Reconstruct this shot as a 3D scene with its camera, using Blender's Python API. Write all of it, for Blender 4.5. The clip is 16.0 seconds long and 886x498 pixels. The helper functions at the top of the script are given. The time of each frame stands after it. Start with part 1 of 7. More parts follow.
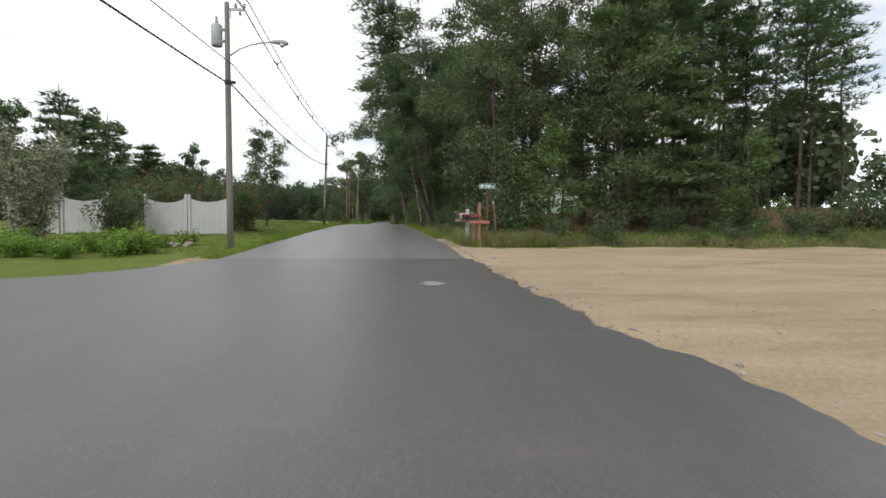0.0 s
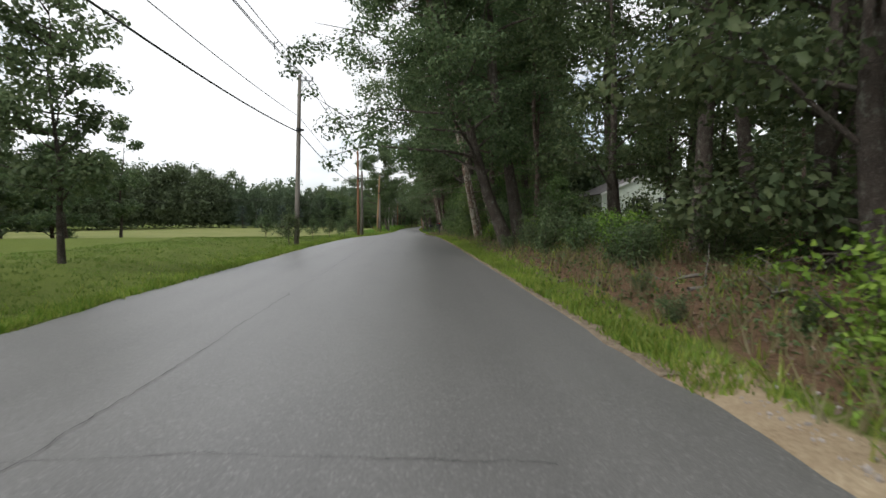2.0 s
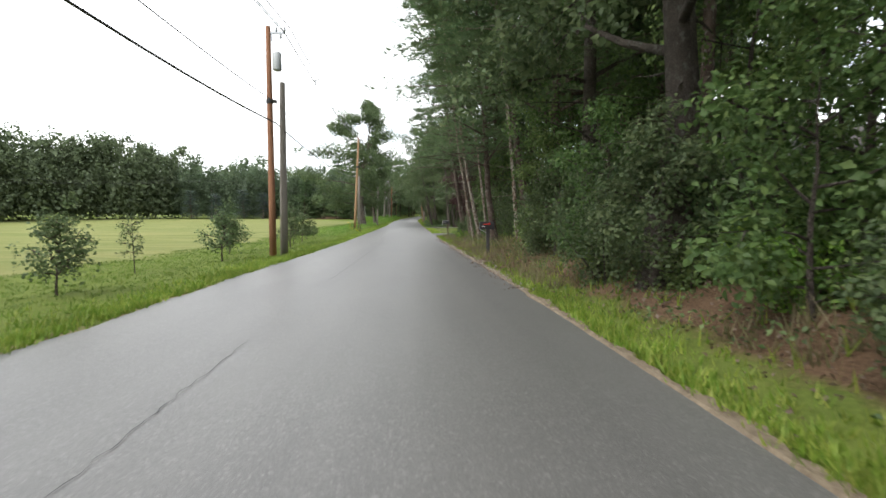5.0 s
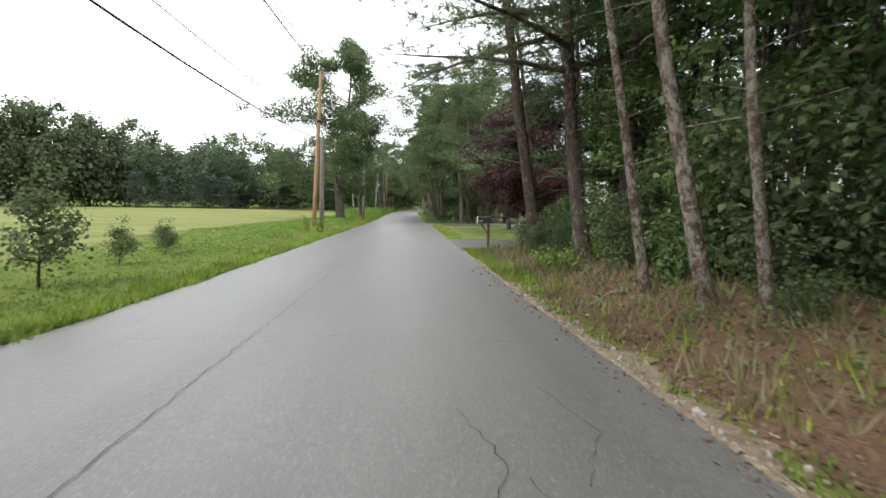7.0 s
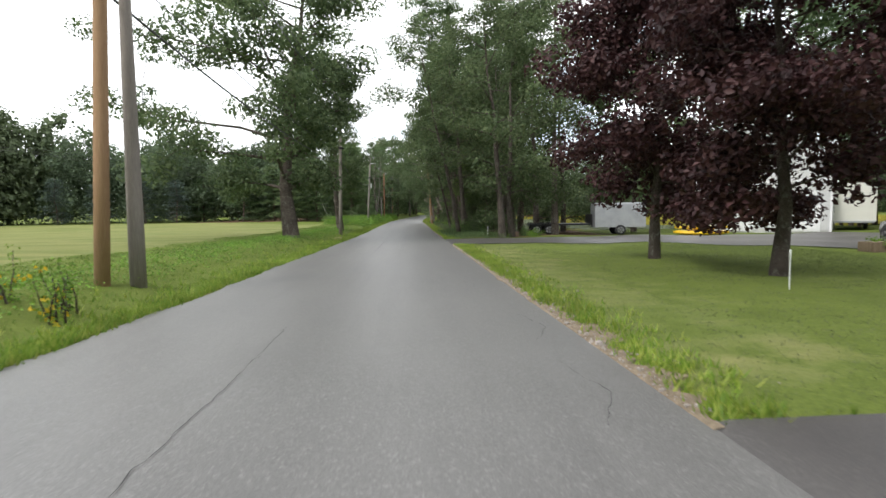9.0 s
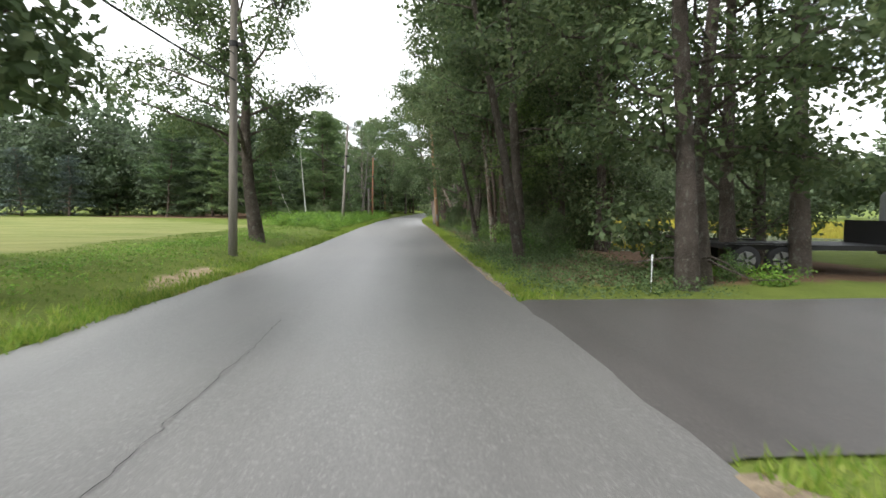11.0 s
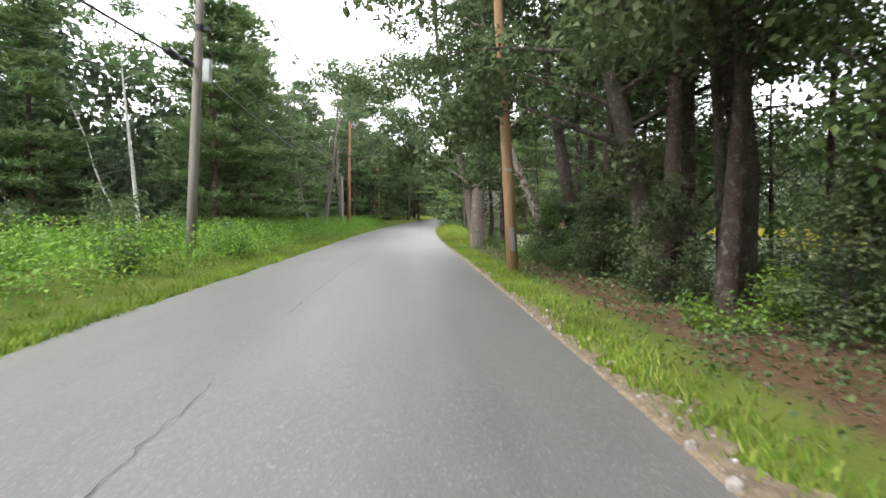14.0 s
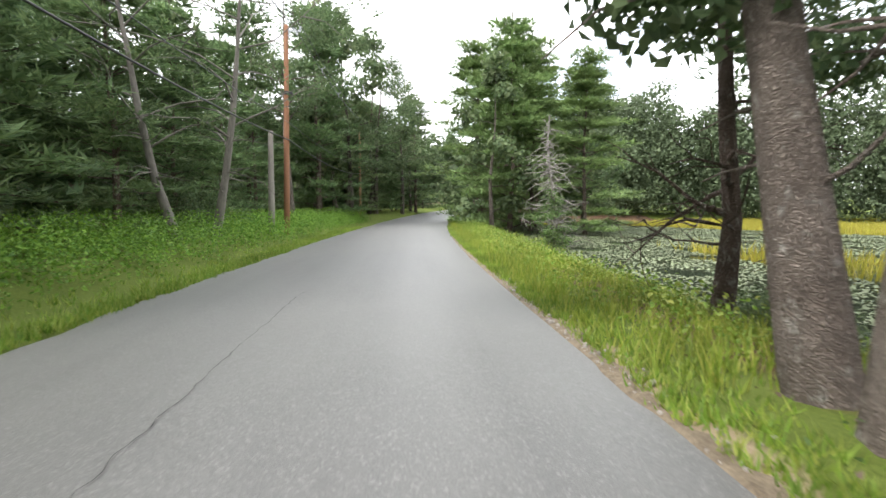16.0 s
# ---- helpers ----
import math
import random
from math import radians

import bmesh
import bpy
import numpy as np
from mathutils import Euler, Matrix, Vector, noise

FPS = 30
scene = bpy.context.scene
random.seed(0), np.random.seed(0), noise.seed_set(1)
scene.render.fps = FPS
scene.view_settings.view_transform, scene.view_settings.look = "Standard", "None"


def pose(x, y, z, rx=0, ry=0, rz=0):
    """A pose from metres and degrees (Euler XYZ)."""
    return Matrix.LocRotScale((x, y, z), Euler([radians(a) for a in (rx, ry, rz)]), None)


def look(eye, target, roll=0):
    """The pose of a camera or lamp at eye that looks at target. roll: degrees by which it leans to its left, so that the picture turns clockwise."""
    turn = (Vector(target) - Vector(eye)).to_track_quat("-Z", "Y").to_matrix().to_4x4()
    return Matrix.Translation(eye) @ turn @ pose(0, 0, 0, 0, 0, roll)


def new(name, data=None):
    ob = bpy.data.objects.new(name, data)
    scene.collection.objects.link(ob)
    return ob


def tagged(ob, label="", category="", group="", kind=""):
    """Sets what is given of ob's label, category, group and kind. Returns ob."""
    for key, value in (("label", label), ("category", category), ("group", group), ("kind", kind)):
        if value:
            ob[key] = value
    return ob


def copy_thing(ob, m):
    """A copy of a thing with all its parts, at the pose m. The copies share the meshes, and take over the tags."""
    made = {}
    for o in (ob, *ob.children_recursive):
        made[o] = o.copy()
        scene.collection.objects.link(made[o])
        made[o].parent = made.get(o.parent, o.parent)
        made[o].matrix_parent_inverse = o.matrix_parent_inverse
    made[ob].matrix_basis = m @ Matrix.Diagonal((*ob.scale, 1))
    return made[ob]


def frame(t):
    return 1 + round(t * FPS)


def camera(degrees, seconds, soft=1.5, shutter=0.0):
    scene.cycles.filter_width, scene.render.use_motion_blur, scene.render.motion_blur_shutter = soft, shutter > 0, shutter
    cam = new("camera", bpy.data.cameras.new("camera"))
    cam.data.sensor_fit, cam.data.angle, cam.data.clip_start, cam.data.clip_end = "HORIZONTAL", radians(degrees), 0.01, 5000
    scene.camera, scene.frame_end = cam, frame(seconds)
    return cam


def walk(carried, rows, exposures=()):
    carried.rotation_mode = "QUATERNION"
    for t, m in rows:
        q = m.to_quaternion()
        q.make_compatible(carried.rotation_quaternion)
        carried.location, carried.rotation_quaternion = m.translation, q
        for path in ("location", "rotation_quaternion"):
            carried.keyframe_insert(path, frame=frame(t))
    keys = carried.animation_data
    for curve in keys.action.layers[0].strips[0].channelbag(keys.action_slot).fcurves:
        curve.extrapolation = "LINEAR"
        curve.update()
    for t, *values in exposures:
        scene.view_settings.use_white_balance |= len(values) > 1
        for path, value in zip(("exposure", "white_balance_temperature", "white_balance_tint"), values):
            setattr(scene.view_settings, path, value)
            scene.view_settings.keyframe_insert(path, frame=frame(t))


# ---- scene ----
cam = camera(80, 16.0, 1.5, 0.1)
PATH = [
    (0.0, pose(0.000, -0.000, 1.450, 86.794, -0.404, -6.320)),
    (0.5, pose(0.196, 5.689, 1.512, 86.075, -0.571, -4.856)),
    (1.0, pose(0.287, 11.348, 1.588, 86.337, 0.382, -4.166)),
    (1.5, pose(0.318, 16.949, 1.702, 87.153, -0.015, -3.588)),
    (2.0, pose(0.298, 22.534, 1.825, 87.244, 0.177, -3.149)),
    (2.5, pose(0.234, 28.100, 1.943, 87.203, 0.242, -2.684)),
    (3.0, pose(0.138, 33.658, 2.050, 87.557, 0.266, -2.522)),
    (3.5, pose(0.039, 39.240, 2.142, 87.388, 0.399, -2.684)),
    (4.0, pose(-0.038, 44.829, 2.217, 87.386, 0.219, -2.924)),
    (4.5, pose(-0.089, 50.408, 2.267, 86.570, -0.092, -3.182)),
    (5.0, pose(-0.109, 55.989, 2.280, 85.993, 0.009, -3.550)),
    (5.5, pose(-0.103, 61.575, 2.255, 85.600, 0.007, -3.714)),
    (6.0, pose(-0.091, 67.171, 2.199, 85.273, -0.061, -3.668)),
    (6.5, pose(-0.078, 72.780, 2.117, 85.114, -0.818, -3.723)),
    (7.0, pose(-0.064, 78.406, 2.020, 85.200, -0.835, -3.721)),
    (7.5, pose(-0.058, 84.056, 1.926, 85.358, -0.593, -3.549)),
    (8.0, pose(-0.067, 89.742, 1.858, 85.620, -0.165, -3.417)),
    (8.5, pose(-0.081, 95.451, 1.817, 85.811, 0.042, -3.472)),
    (9.0, pose(-0.098, 101.113, 1.779, 85.885, 0.941, -3.429)),
    (9.5, pose(-0.100, 106.774, 1.726, 85.221, 0.884, -3.652)),
    (10.0, pose(-0.077, 112.461, 1.679, 85.530, -0.084, -3.941)),
    (10.5, pose(-0.038, 118.158, 1.640, 85.735, 0.043, -3.984)),
    (11.0, pose(-0.005, 123.856, 1.605, 85.752, -0.382, -3.804)),
    (11.5, pose(0.021, 129.541, 1.562, 85.478, -0.684, -3.866)),
    (12.0, pose(0.044, 135.209, 1.512, 85.582, 0.402, -3.744)),
    (12.5, pose(0.057, 140.874, 1.471, 85.957, 0.622, -3.679)),
    (13.0, pose(0.062, 146.515, 1.453, 86.224, 0.855, -3.570)),
    (13.5, pose(0.059, 152.115, 1.458, 86.412, 0.044, -3.517)),
    (14.0, pose(0.048, 157.642, 1.486, 86.338, -0.380, -3.384)),
    (14.5, pose(0.026, 163.058, 1.527, 86.197, -0.448, -3.251)),
    (15.0, pose(-0.004, 168.434, 1.524, 85.705, 0.121, -3.278)),
    (15.5, pose(-0.019, 173.805, 1.494, 85.561, -0.088, -3.573)),
    (16.0, pose(-0.002, 179.175, 1.448, 85.480, -0.053, -3.933)),
]
walk(cam, PATH, [(0, -0.38), (1.5, -0.27), (2.0, -0.38), (2.6, -0.12), (3.5, 0.27), (7, 0.52), (9, 0.3), (11.5, 0.8), (13.5, 1.02), (16, 1.1)])

# ---- light ----
world = bpy.data.worlds.new("sky")
scene.world = world
world.use_nodes = True
wn, wl = world.node_tree.nodes, world.node_tree.links
wn.clear()
SUN_EL, SUN_AZ = radians(46), radians(228)
sky = wn.new("ShaderNodeTexSky")
sky.sky_type, sky.sun_disc = "NISHITA", False
sky.sun_elevation, sky.sun_rotation = SUN_EL, SUN_AZ
blue = wn.new("ShaderNodeBackground")
blue.inputs["Strength"].default_value = 0.15
cloud = wn.new("ShaderNodeBackground")
cloud.inputs["Color"].default_value = (0.95, 0.97, 1.0, 1)
cloud.inputs["Strength"].default_value = 1.6
wco = wn.new("ShaderNodeTexCoord")
wmap = wn.new("ShaderNodeMapping")
wmap.inputs["Scale"].default_value = (1.0, 1.0, 3.0)
wmap.inputs["Location"].default_value = (0.35, 0.1, 0.2)
wnoise = wn.new("ShaderNodeTexNoise")
wnoise.inputs["Scale"].default_value, wnoise.inputs["Detail"].default_value = 2.2, 6
wramp = wn.new("ShaderNodeValToRGB")
wramp.color_ramp.elements[0].position, wramp.color_ramp.elements[1].position = 0.4, 0.5
wramp.color_ramp.elements[0].color = (0.4, 0.4, 0.4, 1)
wmix = wn.new("ShaderNodeMixShader")
wout = wn.new("ShaderNodeOutputWorld")
wl.new(sky.outputs[0], blue.inputs["Color"])
wl.new(wco.outputs["Generated"], wmap.inputs[0])
wl.new(wmap.outputs[0], wnoise.inputs["Vector"])
wl.new(wnoise.outputs[0], wramp.inputs[0])
wl.new(wramp.outputs[0], wmix.inputs[0])
wl.new(blue.outputs[0], wmix.inputs[1])
wl.new(cloud.outputs[0], wmix.inputs[2])
wl.new(wmix.outputs[0], wout.inputs[0])
sun = new("sun", bpy.data.lights.new("sun", "SUN"))
sun.data.energy, sun.data.angle, sun.data.color = 2.0, radians(14), (1.0, 0.985, 0.96)
sun.matrix_world = look((0, 0, 50), (-20 * math.sin(SUN_AZ) * math.cos(SUN_EL), -20 * math.cos(SUN_AZ) * math.cos(SUN_EL), 50 - 20 * math.sin(SUN_EL)))


# ---- materials ----
def material(name, rough=0.8, metal=0.0):
    m = bpy.data.materials.new(name)
    m.use_nodes = True
    n, l = m.node_tree.nodes, m.node_tree.links
    b = n["Principled BSDF"]
    b.inputs["Roughness"].default_value, b.inputs["Metallic"].default_value = rough, metal
    return m, n, l, b


def tex(n, l, scale, detail=4, stretch=None, rough=0.6):
    co = n.new("ShaderNodeTexCoord")
    t = n.new("ShaderNodeTexNoise")
    t.inputs["Scale"].default_value, t.inputs["Detail"].default_value, t.inputs["Roughness"].default_value = scale, detail, rough
    if stretch:
        mp = n.new("ShaderNodeMapping")
        mp.inputs["Scale"].default_value = stretch
        l.new(co.outputs["Object"], mp.inputs[0])
        l.new(mp.outputs[0], t.inputs["Vector"])
    else:
        l.new(co.outputs["Object"], t.inputs["Vector"])
    return t


def ramp(n, l, value, stops):
    r = n.new("ShaderNodeValToRGB")
    e = r.color_ramp.elements
    while len(e) < len(stops):
        e.new(0.5)
    for k, (pos, col) in zip(e, stops):
        k.position, k.color = pos, (*col, 1)
    l.new(value, r.inputs[0])
    return r.outputs[0]


def mixc(n, l, fac, a, b):
    m = n.new("ShaderNodeMix")
    m.data_type = "RGBA"
    for socket, v in ((m.inputs[0], fac), (m.inputs[6], a), (m.inputs[7], b)):
        if isinstance(v, (int, float)):
            socket.default_value = v
        elif isinstance(v, tuple):
            socket.default_value = (*v, 1)
        else:
            l.new(v, socket)
    return m.outputs[2]


def bump(n, l, b, height, strength=0.3, dist=0.02):
    k = n.new("ShaderNodeBump")
    k.inputs["Strength"].default_value, k.inputs["Distance"].default_value = strength, dist
    l.new(height, k.inputs["Height"])
    l.new(k.outputs[0], b.inputs["Normal"])


def surface(name, dark, light, scale=3.0, grain=60.0, rough=0.8, metal=0.0, stretch=None, relief=0.2, dist=0.01, island=False):
    """Two scales of noise between a dark and a light base colour, with fine relief."""
    m, n, l, b = material(name, rough, metal)
    big, fine = tex(n, l, scale, 5, stretch), tex(n, l, grain, 3, stretch)
    c = ramp(n, l, big.outputs[0], [(0.3, dark), (0.7, light)])
    g = ramp(n, l, fine.outputs[0], [(0.3, tuple(0.75 * v for v in dark)), (0.7, tuple(min(1, 1.12 * v) for v in light))])
    col = mixc(n, l, 0.45, c, g)
    if island:
        oi = n.new("ShaderNodeObjectInfo")
        hsv = n.new("ShaderNodeHueSaturation")
        mr = n.new("ShaderNodeMapRange")
        mr.inputs[3].default_value, mr.inputs[4].default_value = 0.75, 1.25
        l.new(oi.outputs["Random"], mr.inputs[0])
        l.new(mr.outputs[0], hsv.inputs["Value"])
        l.new(col, hsv.inputs["Color"])
        col = hsv.outputs[0]
    l.new(col, b.inputs["Base Color"])
    if relief:
        bump(n, l, b, fine.outputs[0], relief, dist)
    return m


def plain(name, col, rough=0.5, metal=0.0):
    v = tuple(0.88 * c for c in col)
    return surface(name, v, col, 2.0, 40, rough, metal, None, 0.05, 0.003)


def leaf_material(name, cols, trans=0.35, rough=0.55, vivid=False):
    """Leaves: colour varies leaf by leaf and tree by tree; light passes through."""
    m, n, l, b = material(name, rough)
    geo, oi = n.new("ShaderNodeNewGeometry"), n.new("ShaderNodeObjectInfo")
    if not vivid:
        cols = [tuple(0.74 * v + 0.083 * sum(col) for v in col) for col in cols]
    k = len(cols) - 1
    c = ramp(n, l, geo.outputs["Random Per Island"], [(i / k, col) for i, col in enumerate(cols)])
    big = tex(n, l, 0.55, 3)
    shade = n.new("ShaderNodeHueSaturation")
    mr = n.new("ShaderNodeMapRange")
    mr.inputs[1].default_value, mr.inputs[2].default_value, mr.inputs[3].default_value, mr.inputs[4].default_value = 0.3, 0.7, 0.65, 1.35
    l.new(big.outputs[0], mr.inputs[0])
    hue = n.new("ShaderNodeMapRange")
    hue.inputs[3].default_value, hue.inputs[4].default_value = 0.485, 0.515
    l.new(oi.outputs["Random"], hue.inputs[0])
    l.new(hue.outputs[0], shade.inputs["Hue"])
    l.new(mr.outputs[0], shade.inputs["Value"])
    l.new(c, shade.inputs["Color"])
    l.new(shade.outputs[0], b.inputs["Base Color"])
    b.inputs["Specular IOR Level"].default_value = 0.3
    tr = n.new("ShaderNodeBsdfTranslucent")
    l.new(shade.outputs[0], tr.inputs["Color"])
    mx = n.new("ShaderNodeMixShader")
    mx.inputs[0].default_value = trans
    l.new(b.outputs[0], mx.inputs[1])
    l.new(tr.outputs[0], mx.inputs[2])
    l.new(mx.outputs[0], n["Material Output"].inputs["Surface"])
    return m


OAK_LEAF = leaf_material("oak_leaves", [(0.0732, 0.122, 0.0415), (0.116, 0.183, 0.0573), (0.189, 0.25, 0.0854)], 0.48)
BRIGHT_LEAF = leaf_material("bright_leaves", [(0.075, 0.15, 0.026), (0.12, 0.22, 0.04), (0.2, 0.3, 0.055)], 0.45)
PINE_LEAF = leaf_material("pine_needles", [(0.0728, 0.139, 0.0495), (0.116, 0.204, 0.0699), (0.189, 0.277, 0.0874)], 0.4)
SPRUCE_LEAF = leaf_material("blue_spruce_needles", [(0.05, 0.085, 0.07), (0.08, 0.125, 0.105), (0.1, 0.15, 0.12)], 0.15)
MAPLE_LEAF = leaf_material("dark_red_leaves", [(0.035, 0.012, 0.016), (0.065, 0.02, 0.026), (0.11, 0.04, 0.042)], 0.3)
WEED_LEAF = leaf_material("weed_leaves", [(0.0941, 0.188, 0.0269), (0.161, 0.282, 0.0403), (0.255, 0.39, 0.0605)], vivid=True)
GRASS_LEAF = leaf_material("grass_blades", [(0.115, 0.196, 0.023), (0.196, 0.276, 0.0345), (0.345, 0.356, 0.0805)], vivid=True)
LAWN_LEAF = leaf_material("lawn_blades", [(0.12, 0.19, 0.035), (0.15, 0.225, 0.043), (0.2, 0.26, 0.06)], vivid=True)
MOWN_LEAF = leaf_material("mown_lawn_blades", [(0.1, 0.132, 0.038), (0.13, 0.16, 0.046), (0.18, 0.185, 0.066)])
# darker copy of the weed leaves: roadside tree shade is put into the colour
SHADED_WEED_LEAF = leaf_material("bramble_leaves", [(0.06, 0.11, 0.028), (0.1, 0.17, 0.04), (0.16, 0.24, 0.06)])
DRY_LEAF = leaf_material("dry_grass_blades", [(0.16, 0.14, 0.05), (0.26, 0.21, 0.09), (0.2, 0.2, 0.06)])
MARSH_LEAF = leaf_material("marsh_grass_blades", [(0.26, 0.27, 0.03), (0.4, 0.37, 0.05), (0.3, 0.24, 0.05)], vivid=True)
PALE_LEAF = leaf_material("pale_flowering_leaves", [(0.13, 0.16, 0.06), (0.3, 0.31, 0.17), (0.38, 0.39, 0.24)])
ORANGE_PETAL = leaf_material("orange_petals", [(0.5, 0.12, 0.02), (0.6, 0.16, 0.03), (0.55, 0.08, 0.03)], vivid=True)
YELLOW_PETAL = leaf_material("yellow_petals", [(0.65, 0.42, 0.02), (0.7, 0.5, 0.04), (0.6, 0.4, 0.02)], vivid=True)
BROWN_LEAF = leaf_material("brown_dead_leaves", [(0.12, 0.075, 0.045), (0.19, 0.125, 0.08), (0.27, 0.19, 0.125)])


def bark_material(name, dark, light, plate=(0, 0, 0), amount=0.0):
    """Furrowed bark: long ridges, dark clefts and blotches of lichen."""
    m, n, l, b = material(name, 0.95)
    b.inputs["Specular IOR Level"].default_value = 0.15
    co, mp, vo = n.new("ShaderNodeTexCoord"), n.new("ShaderNodeMapping"), n.new("ShaderNodeTexVoronoi")
    mp.inputs["Scale"].default_value = (14, 14, 2.6)
    vo.feature = "DISTANCE_TO_EDGE"
    warp = tex(n, l, 3.0, 4)
    add = n.new("ShaderNodeVectorMath")
    add.operation = "MULTIPLY_ADD"
    l.new(warp.outputs["Color"], add.inputs[0])
    add.inputs[1].default_value = (0.35, 0.35, 0.35)
    l.new(co.outputs["Object"], add.inputs[2])
    l.new(add.outputs[0], mp.inputs[0])
    l.new(mp.outputs[0], vo.inputs["Vector"])
    ridge = ramp(n, l, vo.outputs["Distance"], [(0.0, tuple(0.35 * v for v in dark)), (0.12, dark), (0.4, light)])
    blotch = tex(n, l, 1.7, 6, None, 0.7)
    c = mixc(n, l, 0.4, ridge, ramp(n, l, blotch.outputs[0], [(0.32, tuple(0.7 * v for v in dark)), (0.68, tuple(1.1 * v for v in light))]))
    if amount:
        spots = tex(n, l, 9.0, 6, (1, 1, 0.6), 0.75)
        c = mixc(n, l, ramp(n, l, spots.outputs[0], [(0.56 - amount * 0.2, (0, 0, 0)), (0.64 - amount * 0.2, (0.85, 0.85, 0.85))]), c, plate)
    oi, hsv, mr = n.new("ShaderNodeObjectInfo"), n.new("ShaderNodeHueSaturation"), n.new("ShaderNodeMapRange")
    mr.inputs[3].default_value, mr.inputs[4].default_value = 0.75, 1.25
    l.new(oi.outputs["Random"], mr.inputs[0])
    l.new(mr.outputs[0], hsv.inputs["Value"])
    l.new(c, hsv.inputs["Color"])
    l.new(hsv.outputs[0], b.inputs["Base Color"])
    bump(n, l, b, vo.outputs["Distance"], 1.0, 0.05)
    return m


BARK = bark_material("grey_brown_bark", (0.08, 0.064, 0.053), (0.22, 0.185, 0.155), (0.22, 0.22, 0.18), 0.05)
PINE_BARK = bark_material("pine_bark", (0.085, 0.06, 0.048), (0.25, 0.19, 0.155), (0.27, 0.25, 0.21), 0.12)
PALE_BARK = bark_material("pale_lichen_bark", (0.12, 0.075, 0.05), (0.3, 0.22, 0.17), (0.4, 0.37, 0.31), 0.5)
BIRCH_BARK = surface("birch_bark", (0.3, 0.29, 0.26), (0.7, 0.69, 0.65), 3.0, 12, 0.8, 0, (1, 1, 3), 0.2, 0.01)
DEAD_WOOD = surface("weathered_dead_wood", (0.09, 0.078, 0.066), (0.22, 0.2, 0.175), 3.0, 20, 0.95, 0, (1, 1, 0.2), 0.4, 0.01)
POLE_GREY = surface("grey_pole_wood", (0.15, 0.13, 0.115), (0.3, 0.27, 0.235), 1.5, 30, 0.9, 0, (4, 4, 0.15), 0.4, 0.008)
POLE_NEW = surface("tan_pole_wood", (0.26, 0.145, 0.075), (0.42, 0.27, 0.155), 1.5, 30, 0.9, 0, (4, 4, 0.15), 0.4, 0.008)
POLE_RED = surface("red_brown_pole_wood", (0.2, 0.09, 0.05), (0.33, 0.16, 0.085), 1.5, 30, 0.9, 0, (4, 4, 0.15), 0.4, 0.008)
METAL = surface("galvanised_metal", (0.35, 0.36, 0.37), (0.5, 0.51, 0.52), 4, 50, 0.45, 0.8, None, 0.05, 0.003)
BLACK = surface("black_rubber", (0.012, 0.012, 0.012), (0.03, 0.03, 0.03), 5, 60, 0.6)


def asphalt(name, lo, hi, dust=False):
    m, n, l, b = material(name, 0.43)
    b.inputs["Specular IOR Level"].default_value = 0.6
    big, mid, fine = tex(n, l, 0.35, 5), tex(n, l, 2.2, 4, (1, 0.25, 1)), tex(n, l, 60, 4, None, 0.8)
    c = ramp(n, l, big.outputs[0], [(0.3, lo), (0.7, hi)])
    c = mixc(n, l, 0.4, c, ramp(n, l, mid.outputs[0], [(0.3, tuple(0.75 * v for v in lo)), (0.7, tuple(1.15 * v for v in hi))]))
    track = tex(n, l, 1.1, 3, (1, 0.015, 1))
    c = mixc(n, l, 0.4, c, ramp(n, l, track.outputs[0], [(0.35, tuple(0.8 * v for v in lo)), (0.65, tuple(1.15 * v for v in hi))]))
    c = mixc(n, l, 0.42, c, ramp(n, l, fine.outputs[0], [(0.36, tuple(0.42 * v for v in lo)), (0.5, tuple((p + q) / 2 for p, q in zip(lo, hi))), (0.66, tuple(1.5 * v for v in hi))]))
    co, grit = n.new("ShaderNodeTexCoord"), n.new("ShaderNodeTexVoronoi")
    grit.inputs["Scale"].default_value = 62
    l.new(co.outputs["Object"], grit.inputs["Vector"])
    sep = n.new("ShaderNodeSeparateColor")
    l.new(grit.outputs["Color"], sep.inputs[0])
    c = mixc(n, l, ramp(n, l, sep.outputs[0], [(0.9, (0, 0, 0)), (0.94, (0.5, 0.5, 0.5))]), c, tuple(1.6 * v for v in hi))
    if dust:
        drift = tex(n, l, 0.3, 8, (0.7, 1.6, 1), 0.72)
        c = mixc(n, l, ramp(n, l, drift.outputs[0], [(0.54, (0, 0, 0)), (0.74, (0.36, 0.36, 0.36))]), c, (0.23, 0.19, 0.14))
    l.new(c, b.inputs["Base Color"])
    bump(n, l, b, fine.outputs[0], 0.35, 0.006)
    return m


ROAD = asphalt("weathered_asphalt", (0.102, 0.099, 0.093), (0.163, 0.158, 0.149))
PATCH = asphalt("dark_asphalt", (0.066, 0.061, 0.058), (0.1, 0.094, 0.089), True)
DRIVE = asphalt("driveway_asphalt", (0.056, 0.051, 0.047), (0.088, 0.081, 0.075))
SHOULDER = surface("sandy_shoulder", (0.075, 0.052, 0.033), (0.31, 0.245, 0.165), 7, 45, 0.95, 0, None, 0.8, 0.03)
SEAL = plain("crack_shadow_tar", (0.03, 0.028, 0.027), 0.9)


